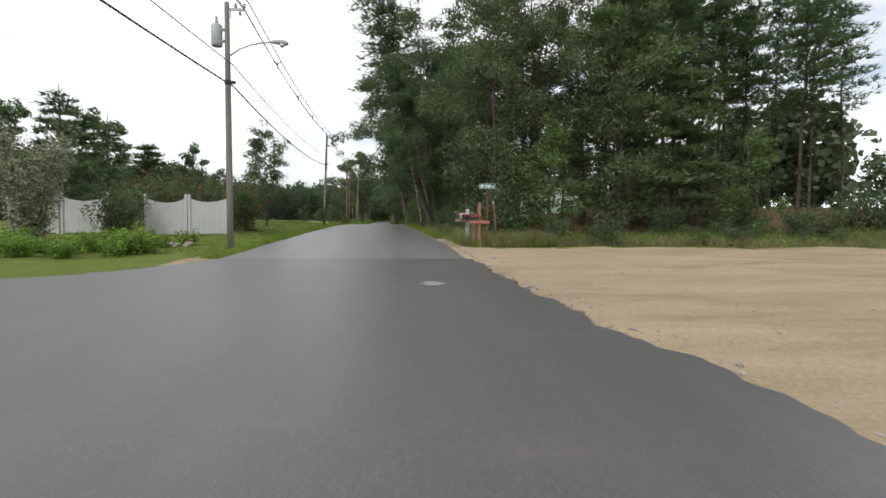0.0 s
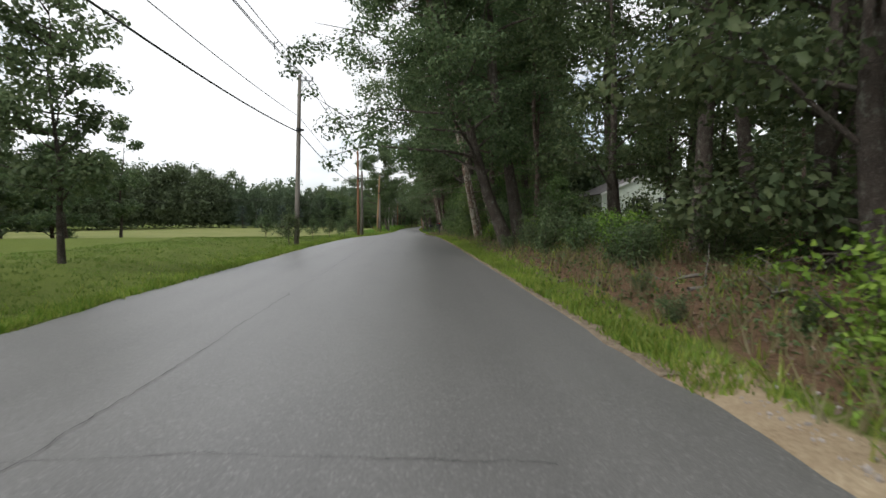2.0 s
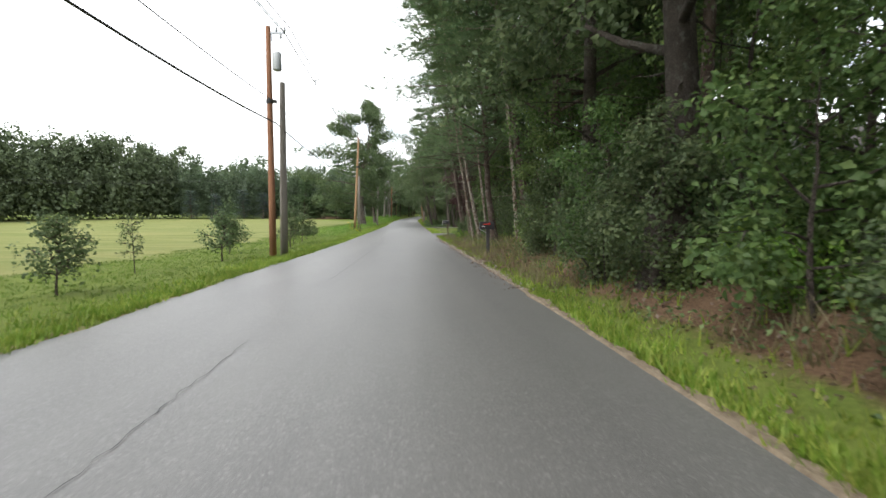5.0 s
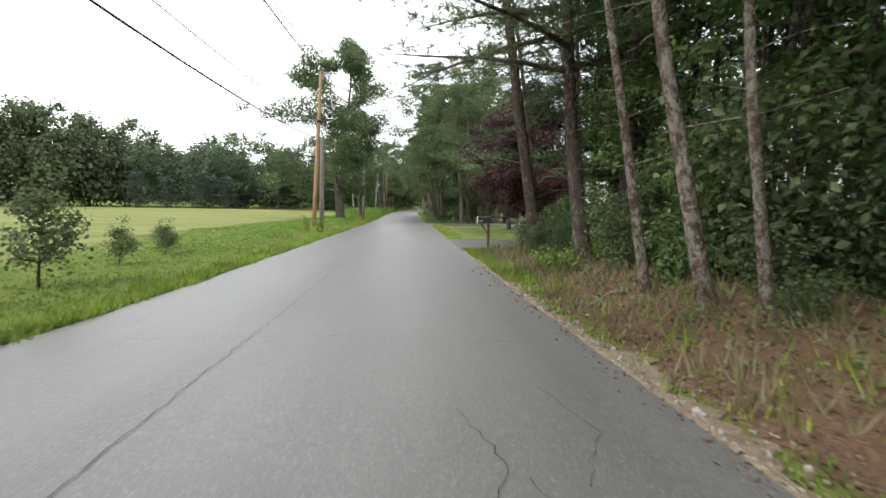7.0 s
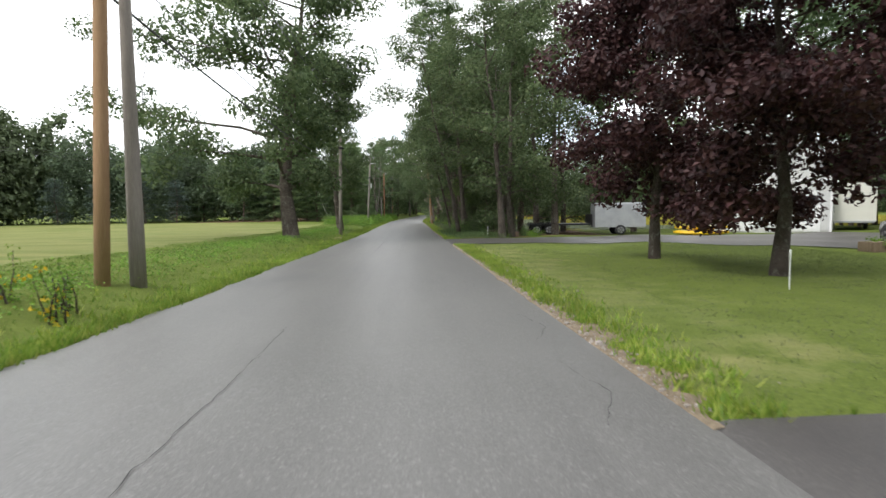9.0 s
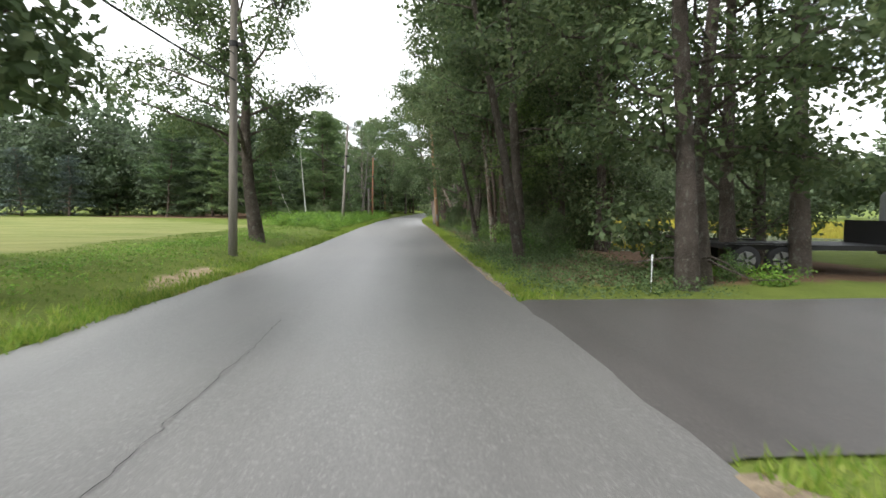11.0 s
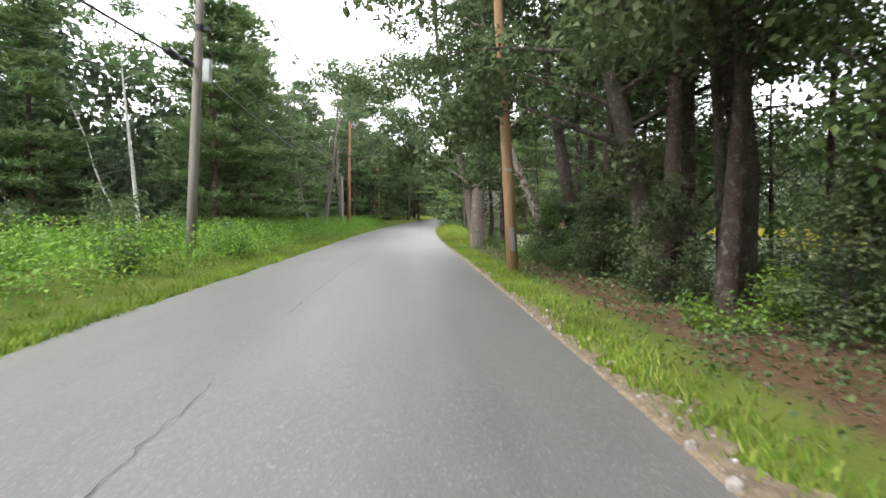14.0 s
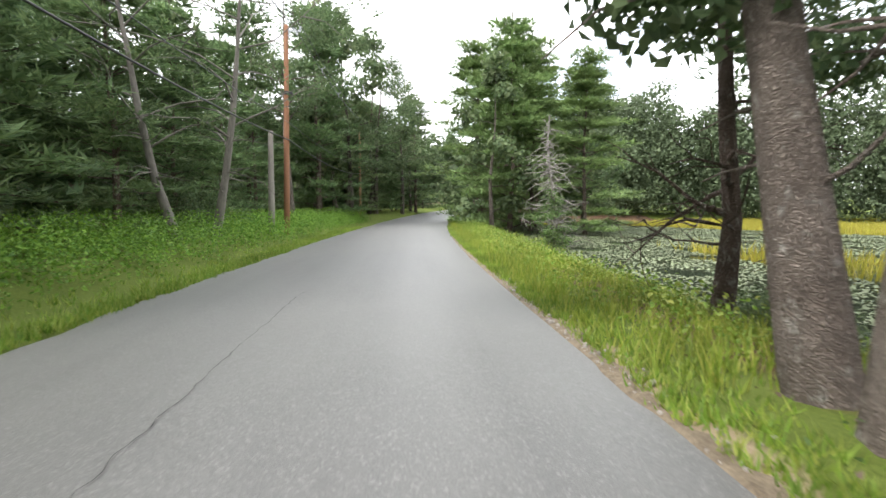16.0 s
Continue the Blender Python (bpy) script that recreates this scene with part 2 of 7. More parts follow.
def ground_material():
    m, n, l, b = material("ground_cover", 0.95)
    b.inputs["Specular IOR Level"].default_value = 0.1
    at = n.new("ShaderNodeAttribute")
    at.attribute_name = "cover"
    sep = n.new("ShaderNodeSeparateColor")
    l.new(at.outputs["Color"], sep.inputs[0])
    big, mid, fine = tex(n, l, 0.12, 5), tex(n, l, 1.3, 5), tex(n, l, 22, 4, None, 0.75)
    green = mixc(n, l, 0.5, ramp(n, l, mid.outputs[0], [(0.3, (0.085, 0.12, 0.024)), (0.7, (0.15, 0.19, 0.04))]),
                 ramp(n, l, fine.outputs[0], [(0.3, (0.055, 0.085, 0.016)), (0.7, (0.2, 0.235, 0.055))]))
    hay = mixc(n, l, 0.45, ramp(n, l, tex(n, l, 0.5, 4, (0.25, 1.6, 1)).outputs[0], [(0.38, (0.115, 0.16, 0.04)), (0.62, (0.25, 0.24, 0.095))]),
               ramp(n, l, fine.outputs[0], [(0.3, (0.12, 0.145, 0.04)), (0.7, (0.255, 0.255, 0.1))]))
    litter = mixc(n, l, 0.6, ramp(n, l, mid.outputs[0], [(0.3, (0.09, 0.055, 0.033)), (0.7, (0.19, 0.12, 0.075))]),
                  ramp(n, l, fine.outputs[0], [(0.35, (0.05, 0.032, 0.02)), (0.55, (0.16, 0.1, 0.06)), (0.75, (0.36, 0.27, 0.19))]))
    sand = mixc(n, l, 0.5, ramp(n, l, tex(n, l, 0.7, 6, (0.35, 1.3, 1)).outputs[0], [(0.3, (0.27, 0.2, 0.125)), (0.68, (0.47, 0.375, 0.25))]),
                ramp(n, l, fine.outputs[0], [(0.3, (0.2, 0.145, 0.09)), (0.55, (0.42, 0.33, 0.215)), (0.75, (0.56, 0.47, 0.34))]))
    damp = tex(n, l, 0.42, 7, (0.5, 1.5, 1), 0.7)
    sand = mixc(n, l, ramp(n, l, damp.outputs[0], [(0.5, (0, 0, 0)), (0.66, (0.75, 0.75, 0.75))]), sand, (0.25, 0.175, 0.11))

    def mask(channel):
        add = n.new("ShaderNodeMath")
        add.operation = "ADD"
        half = n.new("ShaderNodeMath")
        half.operation = "MULTIPLY_ADD"
        l.new(mid.outputs[0], half.inputs[0])
        half.inputs[1].default_value, half.inputs[2].default_value = 0.9, -0.45
        l.new(sep.outputs[channel], add.inputs[0])
        l.new(half.outputs[0], add.inputs[1])
        mr = n.new("ShaderNodeMapRange")
        mr.inputs[1].default_value, mr.inputs[2].default_value = 0.38, 0.62
        l.new(add.outputs[0], mr.inputs[0])
        return mr.outputs[0]

    c = mixc(n, l, mask(2), green, hay)
    c = mixc(n, l, mask(1), c, litter)
    c = mixc(n, l, mask(0), c, sand)
    l.new(c, b.inputs["Base Color"])
    bump(n, l, b, fine.outputs[0], 0.7, 0.05)
    return m


GROUND = ground_material()


# ---- mesh helpers ----
class Geo:
    """Collects vertices and faces of one mesh."""

    def __init__(self):
        self.v, self.f = [], []

    def add(self, v, f):
        k = len(self.v)
        self.v.extend([tuple(p) for p in v])
        self.f.extend([tuple(i + k for i in q) for q in f])
        return self

    def box(self, x0, x1, y0, y1, z0, z1, m=None):
        v = [Vector((x, y, z)) for x in (x0, x1) for y in (y0, y1) for z in (z0, z1)]
        if m is not None:
            v = [m @ p for p in v]
        return self.add(v, [(0, 1, 3, 2), (4, 6, 7, 5), (0, 4, 5, 1), (2, 3, 7, 6), (0, 2, 6, 4), (1, 5, 7, 3)])

    def tube(self, pts, radii, sides=7, cap=True):
        pts = [Vector(p) for p in pts]
        v, f = [], []
        for i, p in enumerate(pts):
            d = (pts[min(i + 1, len(pts) - 1)] - pts[max(i - 1, 0)]).normalized()
            a = d.orthogonal().normalized() if abs(d.z) < 0.9 else Vector((1, 0, 0)).cross(d).normalized()
            b = d.cross(a)
            for k in range(sides):
                t = 2 * math.pi * k / sides
                v.append(p + (a * math.cos(t) + b * math.sin(t)) * radii[i])
        for i in range(len(pts) - 1):
            for k in range(sides):
                q = (k + 1) % sides
                f.append((i * sides + k, i * sides + q, (i + 1) * sides + q, (i + 1) * sides + k))
        if cap:
            f.append(tuple(range(sides - 1, -1, -1)))
            f.append(tuple((len(pts) - 1) * sides + k for k in range(sides)))
        return self.add(v, f)

    def prism(self, outline, y0, y1, m=None):
        """An outline of (x, z) points drawn out along y."""
        k = len(outline)
        v = [Vector((x, y, z)) for y in (y0, y1) for x, z in outline]
        if m is not None:
            v = [m @ p for p in v]
        f = [tuple(range(k)), tuple(range(2 * k - 1, k - 1, -1))]
        f += [(i, k + i, k + (i + 1) % k, (i + 1) % k) for i in range(k)]
        return self.add(v, f)

    def mesh(self, name, mat=None, smooth=False, bevel=0.0):
        me = bpy.data.meshes.new(name)
        me.from_pydata(self.v, [], self.f)
        if bevel:
            bm = bmesh.new()
            bm.from_mesh(me)
            bmesh.ops.recalc_face_normals(bm, faces=bm.faces)
            sharp = [e for e in bm.edges if len(e.link_faces) == 2 and e.calc_face_angle(0) > 0.5]
            bmesh.ops.bevel(bm, geom=sharp, offset=bevel, segments=2, affect="EDGES", clamp_overlap=True)
            bm.to_mesh(me)
            bm.free()
        else:
            bm = bmesh.new()
            bm.from_mesh(me)
            bmesh.ops.recalc_face_normals(bm, faces=bm.faces)
            bm.to_mesh(me)
            bm.free()
        if mat:
            me.materials.append(mat)
        if smooth:
            me.polygons.foreach_set("use_smooth", [True] * len(me.polygons))
        return me


def part(name, geo, mat, parent=None, label="", smooth=False, bevel=0.0, at=None):
    ob = new(name, geo.mesh(name, mat, smooth, bevel))
    if parent is not None:
        ob.parent = parent
    if at is not None:
        ob.matrix_basis = at
    if label:
        tagged(ob, label)
    return ob


def thing(name, label, category, group="", kind="", m=None):
    ob = new(name)
    if m is not None:
        ob.matrix_basis = m
    return tagged(ob, label, category, group, kind)


def cards_mesh(name, centers, sizes, mat, rng, flat=0.0, aspect=1.6, up=None, facing=None):
    """One mesh of small pointed leaves, each a folded pair of triangles, at the given centres."""
    k = len(centers)
    c = np.asarray(centers, float)
    n = rng.normal(size=(k, 3))
    if facing is None:
        n[:, 2] = np.abs(n[:, 2]) + flat
    else:
        n = 0.45 * n + np.asarray(facing, float) + np.array([0, 0, flat])
    n /= np.linalg.norm(n, axis=1, keepdims=True)
    a = np.cross(n, rng.normal(size=(k, 3))) if up is None else np.asarray(up, float)
    a /= np.linalg.norm(a, axis=1, keepdims=True) + 1e-9
    b = np.cross(n, a)
    b /= np.linalg.norm(b, axis=1, keepdims=True) + 1e-9
    s = np.asarray(sizes, float).reshape(-1, 1) * np.ones((k, 1))
    fold = n * s * 0.18
    v = np.stack([c - a * s * 0.5, c + b * s * 0.5 / aspect + fold, c + a * s * 0.5, c - b * s * 0.5 / aspect + fold], 1).reshape(-1, 3)
    me = bpy.data.meshes.new(name)
    me.vertices.add(4 * k)
    me.vertices.foreach_set("co", v.ravel())
    tri = (np.arange(k)[:, None] * 4 + np.array([0, 1, 2, 0, 2, 3])[None]).ravel()
    me.loops.add(6 * k)
    me.loops.foreach_set("vertex_index", tri)
    me.polygons.add(2 * k)
    me.polygons.foreach_set("loop_start", np.arange(2 * k) * 3)
    me.polygons.foreach_set("loop_total", np.full(2 * k, 3))
    me.update()
    me.materials.append(mat)
    return me


def sprays_mesh(name, roots, along, sizes, mat, rng, fan=0.5, blades=3, width=0.085):
    """One mesh of needle sprays: a fan of narrow pointed blades from each root."""
    k = len(roots)
    p, u = np.asarray(roots, float), np.asarray(along, float)
    u = u / (np.linalg.norm(u, axis=1, keepdims=True) + 1e-9)
    n = rng.normal(size=(k, 3)) * 0.35 + np.array([0, 0, 1.0])
    b = np.cross(n, u)
    b /= np.linalg.norm(b, axis=1, keepdims=True) + 1e-9
    s = np.asarray(sizes, float).reshape(-1, 1) * np.ones((k, 1))
    v = []
    for j in range(blades):
        a = fan * (j - (blades - 1) / 2) + rng.normal(size=(k, 1)) * 0.15
        d = u * np.cos(a) + b * np.sin(a) + rng.normal(size=(k, 3)) * 0.12
        e = np.cross(n, d)
        e /= np.linalg.norm(e, axis=1, keepdims=True) + 1e-9
        w = e * s * width
        v.append(np.stack([p - w, p + w, p + d * s * rng.uniform(0.8, 1.1, (k, 1))], 1))
    v = np.stack(v, 1).reshape(-1, 3)
    q = k * blades
    me = bpy.data.meshes.new(name)
    me.vertices.add(3 * q)
    me.vertices.foreach_set("co", v.ravel())
    me.loops.add(3 * q)
    me.loops.foreach_set("vertex_index", np.arange(3 * q))
    me.polygons.add(q)
    me.polygons.foreach_set("loop_start", np.arange(q) * 3)
    me.polygons.foreach_set("loop_total", np.full(q, 3))
    me.update()
    me.materials.append(mat)
    return me


def blades_mesh(name, base, height, mat, rng, width=0.012, lean=0.35):
    """One mesh of grass blades: a thin triangle each."""
    k = len(base)
    b = np.asarray(base, float)
    h = np.asarray(height, float).reshape(-1, 1) * np.ones((k, 1))
    ang = rng.uniform(0, 2 * np.pi, k)
    side = np.stack([np.cos(ang), np.sin(ang), 0 * ang], 1)
    tip = b + np.concatenate([rng.normal(size=(k, 2)) * lean * h, h], 1)
    w = width * (0.7 + 0.6 * rng.random((k, 1)))
    v = np.stack([b - side * w, b + side * w, tip], 1).reshape(-1, 3)
    me = bpy.data.meshes.new(name)
    me.vertices.add(3 * k)
    me.vertices.foreach_set("co", v.ravel())
    me.loops.add(3 * k)
    me.loops.foreach_set("vertex_index", np.arange(3 * k))
    me.polygons.add(k)
    me.polygons.foreach_set("loop_start", np.arange(k) * 3)
    me.polygons.foreach_set("loop_total", np.full(k, 3))
    me.update()
    me.materials.append(mat)
    return me


# ---- lie of the land ----
ROAD_Y = (-60, -10, 0, 11, 22, 34, 45, 56, 67, 78, 90, 101, 112, 124, 135, 146, 158, 168, 179, 200, 220, 245, 280, 330, 420, 4000)
ROAD_Z = (-0.3, -0.1, 0, 0.14, 0.38, 0.6, 0.77, 0.83, 0.75, 0.57, 0.41, 0.33, 0.23, 0.15, 0.06, 0, 0.04, 0.07, 0, 0, 0.06, 0.28, 0.75, 1.3, 1.6, 2.0)


def smooth01(a, b, x):
    t = np.clip((x - a) / (b - a), 0, 1)
    return t * t * (3 - 2 * t)


def road_z(y):
    return sum(np.interp(np.asarray(y, float) + d, ROAD_Y, ROAD_Z) for d in (-4, -2, 0, 2, 4)) / 5


def road_x(y):
    y = np.asarray(y, float)
    d = np.clip(y - 185, 0, 115)
    return -1.12 + 0.0011 * d * d + np.clip(y - 300, 0, None) * 0.25


def road_half(y):
    return np.interp(y, (-60, 20, 30, 45, 70, 90, 160, 400), (3.7, 3.7, 3.6, 3.35, 3.2, 3.08, 2.92, 2.9))


def pond_depth(x, y):
    """How far the basin of the pond lies under the road."""
    r = np.asarray(x, float) - road_x(y) - road_half(y)
    along = smooth01(143, 156, y) * (1 - smooth01(252, 266, y))
    a, b = np.interp(y, (165, 186), (4.2, 1.6)), np.interp(y, (165, 186), (8.5, 5.2))
    return along * smooth01(0, 1, (r - a) / (b - a)) * (1 - smooth01(75, 85, r)) * 1.05


def ground_z(x, y):
    x, y = np.asarray(x, float), np.asarray(y, float)
    r = x - road_x(y) - road_half(y)
    l = road_x(y) - road_half(y) - x
    z = road_z(y)
    # right: a wooded bank before the driveway, level lawn after it
    bank = smooth01(22, 34, y) * (1 - smooth01(90, 99, y))
    z = z + bank * (0.55 * smooth01(0.4, 3.0, r) + 1.3 * smooth01(4, 26, r))
    z = z + 0.25 * smooth01(0.5, 3, r) * smooth01(88, 95, y) * (1 - smooth01(96.6, 98.0, y))
    z = z - pond_depth(x, y)
    # left: a low rise beside the road
    z = z + 0.4 * smooth01(0.3, 3.0, l) * smooth01(22, 34, y) * (1 - smooth01(46, 62, y))
    z = z + 0.4 * smooth01(0.3, 2.5, l) * smooth01(88, 104, y)
    z = z + 0.3 * smooth01(5, 14, l) * smooth01(150, 180, y)
    rough = np.sin(x * 0.9 + 0.3 * y) * np.sin(y * 0.7 - 0.2 * x) * 0.05 * smooth01(1, 5, np.maximum(r, l))
    far = 14.0 * smooth01(170, 900, np.hypot(x, y - 90))
    under = -0.07 * (np.maximum(r, l) < -0.03)
    return z + rough + far + under


def gz(x, y):
    return float(ground_z(x, y))

# ---- ground ----
def sheet(name, xs, ys, z, mat, lift=0.0, keep=None):
    X, Y = np.meshgrid(xs, ys)
    v = np.stack([X, Y, z(X, Y) + lift], -1).reshape(-1, 3)
    nx, ny = len(xs), len(ys)
    i = (np.arange(ny - 1)[:, None] * nx + np.arange(nx - 1)[None]).ravel()
    f = np.stack([i, i + 1, i + nx + 1, i + nx], 1)
    if keep is not None:
        c = v[f].mean(1)
        f = f[keep(c[:, 0], c[:, 1])]
    me = bpy.data.meshes.new(name)
    me.from_pydata(v.tolist(), [], f.tolist())
    me.materials.append(mat)
    me.polygons.foreach_set("use_smooth", [True] * len(me.polygons))
    return me, v


def island(y):
    """The lawn inside the loop of the driveway: its right-hand limit."""
    return np.interp(y, (104.2, 105.4, 107.0, 109.3, 113, 121, 125.5, 127), (1, 8, 11.5, 14, 15.5, 15, 11, 2))


def in_drive(x, y):
    r = x - road_x(y) - road_half(y)
    near = (y > 98.2 + 0.12 * np.clip(r, 0, 30)) & (y < 132.5) & (r > -0.2) & (x < 27.5 + 0 * y)
    lawn = (y > 104.5) & (y < 126.8) & (x < island(y))
    front = (x > 17) & (y > 131)
    return near & ~lawn & ~front & ~((x > 24) & (y < 112))


def in_lot(x, y):
    """The sandy lot beside the road at the start."""
    edge = 20.5 + 0.35 * np.sin(x * 0.8) + 0.25 * np.sin(x * 2.3 + 1) + 0.12 * np.sin(x * 5.1) - 0.02 * (x - 7)
    return smooth01(-1.0, 0.8, edge - y) * smooth01(-0.3, 0.3, x - 2.3) * (1 - smooth01(26, 30, x))


xs = np.unique(np.round(np.concatenate([[-2500, -1200, -700, -400, -250, -170, -120, -90], np.arange(-75, -12, 2.5), np.arange(-12, 14, 0.5), np.arange(14, 40, 1.2), np.arange(40, 90, 4), [95, 120, 170, 250, 400, 700, 1200, 2500]]), 3))
ys = np.unique(np.round(np.concatenate([[-1500, -700, -300, -150, -80, -50, -30, -20], np.arange(-14, 230, 0.7), np.arange(230, 300, 2.5), np.arange(300, 420, 12), [450, 520, 650, 900, 1300, 2000, 3200]]), 3))
me, gv = sheet("ground", xs, ys, ground_z, GROUND)
gx, gy = gv[:, 0], gv[:, 1]
gr, gl = gx - road_x(gy) - road_half(gy), road_x(gy) - road_half(gy) - gx
woods_r = np.maximum(smooth01(0.5, 1.3, gr), smooth01(0.0, 0.5, gr) * smooth01(66, 72, gy) * (1 - smooth01(87, 92, gy))) * (1 - smooth01(9, 14, gr) * smooth01(100, 110, gy)) * (smooth01(20.6, 22, gy) * (1 - smooth01(95, 98, gy)) + smooth01(133, 136, gy) * smooth01(0.8, 1.6, gr))
sand = in_lot(gx, gy)
sand = np.maximum(sand, (gl > 0) * (1 - smooth01(0.4, 1.5, gl)) * smooth01(-4, 2, gy) * (1 - smooth01(16, 20, gy)))
for lo, hi in ((20, 27), (92, 97), (137, 149), (163, 172), (180, 190)):
    sand = np.maximum(sand, (0.62 + 0.25 * (gy < 28)) * (gr > -0.7) * (1 - smooth01(0.25, 0.6, gr - 0.2 * (gy < 28))) * smooth01(lo - 1, lo, gy) * (1 - smooth01(hi, hi + 1, gy)))
sand = np.maximum(sand, 0.55 * (gl > -0.7) * (1 - smooth01(0.1, 0.4, gl)) * (1 - smooth01(160, 170, gy)))
sand = np.maximum(sand, 0.7 * smooth01(0.15, 0.35, gl) * (1 - smooth01(0.8, 1.4, gl)) * smooth01(133.2, 134, gy) * (1 - smooth01(137, 138, gy)))
hay = smooth01(3.5, 7, gl) * smooth01(52, 62, gy) * (1 - smooth01(-4, 4, gy - 162 - np.clip((gl - 8) * 0.8, 0, 15))) * (1 - smooth01(70, 80, gl)) * 0.75
hay = np.maximum(hay, 0.5 * (gr > 0) * smooth01(104, 105.5, gy) * (1 - smooth01(125, 127, gy)) * (1 - smooth01(2.0, 4.5, gr)))
litter = woods_r * 0.85 * (1 - smooth01(10, 14, gr) * smooth01(62, 66, gy) * (1 - smooth01(90, 94, gy))) * (1 - smooth01(28, 34, gr + 2 * np.sin(gy * 0.3)))
litter = np.maximum(litter, 0.9 * (1 - smooth01(26, 32, gl)) * smooth01(9, 13, gl) * smooth01(168, 176, gy - np.clip((gl - 14) * 0.4, 0, 6)))
litter = np.where((pond_depth(gx, gy) > 0.3) & (gr < 30), 0.9, litter)
cover = me.color_attributes.new("cover", "FLOAT_COLOR", "POINT")
cover.data.foreach_set("color", np.stack([sand, litter, hay, np.ones(len(gx))], 1).ravel().astype(np.float32))
tagged(new("ground", me), "green grass, hay stubble, leaf litter and sand", "ground", kind="structure")

# ---- road ----
rng = np.random.default_rng(4)


def road_mesh():
    g = []
    yy = np.concatenate([np.arange(-60, 225, 0.6), np.arange(225, 430, 3.0)])
    wob = lambda s: 0.05 * np.sin(yy * 1.7 + s) + 0.05 * np.sin(yy * 0.53 + 2 * s) + 0.03 * np.sin(yy * 4.1 + s)
    cross = [(-1.0, -0.09), (-1.0, 0.0), (-0.66, 0.02), (-0.33, 0.035), (0, 0.04), (0.33, 0.035), (0.66, 0.02), (1.0, 0.0), (1.0, -0.09)]
    cols = []
    for u, dz in cross:
        w = road_half(yy) + (wob(1.0) if u > 0 else wob(4.0)) * (abs(u) == 1)
        cols.append(np.stack([road_x(yy) + u * w, yy, road_z(yy) + dz], 1))
    v = np.stack(cols, 1).reshape(-1, 3)
    k = len(cross)
    i = (np.arange(len(yy) - 1)[:, None] * k + np.arange(k - 1)[None]).ravel()
    me = bpy.data.meshes.new("road")
    me.from_pydata(v.tolist(), [], np.stack([i, i + 1, i + k + 1, i + k], 1).tolist())
    me.materials.append(ROAD)
    return me


tagged(new("road", road_mesh()), "weathered grey asphalt country road with ragged edges", "road", kind="structure")
# the older, darker surface of the junction ends in a cross seam
def strip(name, ys, left, right, mat, lift, cols=14):
    """A flat sheet between two edges that are functions of y, with turned-down rims."""
    u = np.r_[0, np.linspace(0.0015, 0.9985, cols - 2), 1]
    v = []
    for y in ys:
        a, b = left(y), right(y)
        for k, t in enumerate(u):
            x = a + (b - a) * t
            rim = -0.06 if k in (0, cols - 1) else 0.0
            v.append((x, y, float(road_z(y)) + lift + rim))
    i = (np.arange(len(ys) - 1)[:, None] * cols + np.arange(cols - 1)[None]).ravel()
    me = bpy.data.meshes.new(name)
    me.from_pydata(v, [], np.stack([i, i + 1, i + cols + 1, i + cols], 1).tolist())
    me.materials.append(mat)
    return me


ragged = lambda y, s: 0.06 * math.sin(y * 2.1 + s) + 0.05 * math.sin(y * 5.3 + 2 * s) + 0.03 * math.sin(y * 11 + s)
me = strip("road_apron", np.r_[np.arange(-30, 15.4, 0.15), 15.5, 15.56], lambda y: float(np.interp(y, (-30, 6, 8.6, 9.4, 10.4, 12, 13.5, 15.5), (-45, -42, -20, -12.5, -9.0, -6.7, -5.5, -4.85))) + ragged(y, 1),
           lambda y: float(np.interp(y, (-30, 4, 6, 9, 11, 15.5), (3.7, 3.2, 2.85, 2.7, 2.6, 2.62))) + ragged(y, 4), PATCH, 0.047, 24)
tagged(new("road_apron", me), "dark grey asphalt of the junction", "road", kind="structure")


def shoulder(y):
    """Width of the bare sandy shoulder on the right."""
    y = np.asarray(y, float)
    w = np.interp(y, (26, 30, 64, 72, 88, 93, 98, 104, 108, 118, 126, 133, 150, 164, 176, 186, 200), (0.3, 0.14, 0.12, 0.34, 0.3, 0.16, 0.1, 0.5, 0.36, 0.24, 0.3, 0.16, 0.26, 0.4, 0.26, 0.16, 0.1))
    return np.maximum(0.02, 0.62 * w * (1 + 0.5 * np.sin(y * 1.3) + 0.45 * np.sin(y * 3.7 + 1) + 0.35 * np.sin(y * 9.1 + 2) + 0.25 * np.sin(y * 23)))


def shoulder_mesh(name, ys):
    """A thin skin of sand from under the asphalt's edge out to a ragged rim."""
    u = (-0.2, -0.02, 0.3, 0.65, 0.93, 1.0)
    v = []
    for y in ys:
        e, w = float(road_x(y) + road_half(y)), float(shoulder(y))
        for k, t in enumerate(u):
            x = e + (t if t < 0 else t * w)
            v.append((x, y, max(float(road_z(y)) - 0.012, gz(x, y) + 0.018) - 0.07 * (k == 5) - 0.05 * (k == 0)))
    n = len(u)
    i = (np.arange(len(ys) - 1)[:, None] * n + np.arange(n - 1)[None]).ravel()
    me = bpy.data.meshes.new(name)
    me.from_pydata(v, [], np.stack([i, i + 1, i + n + 1, i + n], 1).tolist())
    me.materials.append(SHOULDER)
    return me


for y0, y1 in ((27, 97.6), (104.4, 126.6), (133, 205)):
    tagged(new("road_shoulder", shoulder_mesh("road_shoulder", np.arange(y0, y1, 0.07))), "ragged sandy shoulder along the asphalt's edge", "shoulder", kind="structure")
me, _ = sheet("driveway", np.arange(1.5, 28, 0.25), np.arange(97, 134, 0.25), ground_z, DRIVE, 0.03, in_drive)
tagged(new("driveway", me), "dark asphalt driveway looping round a lawn", "driveway", kind="structure")

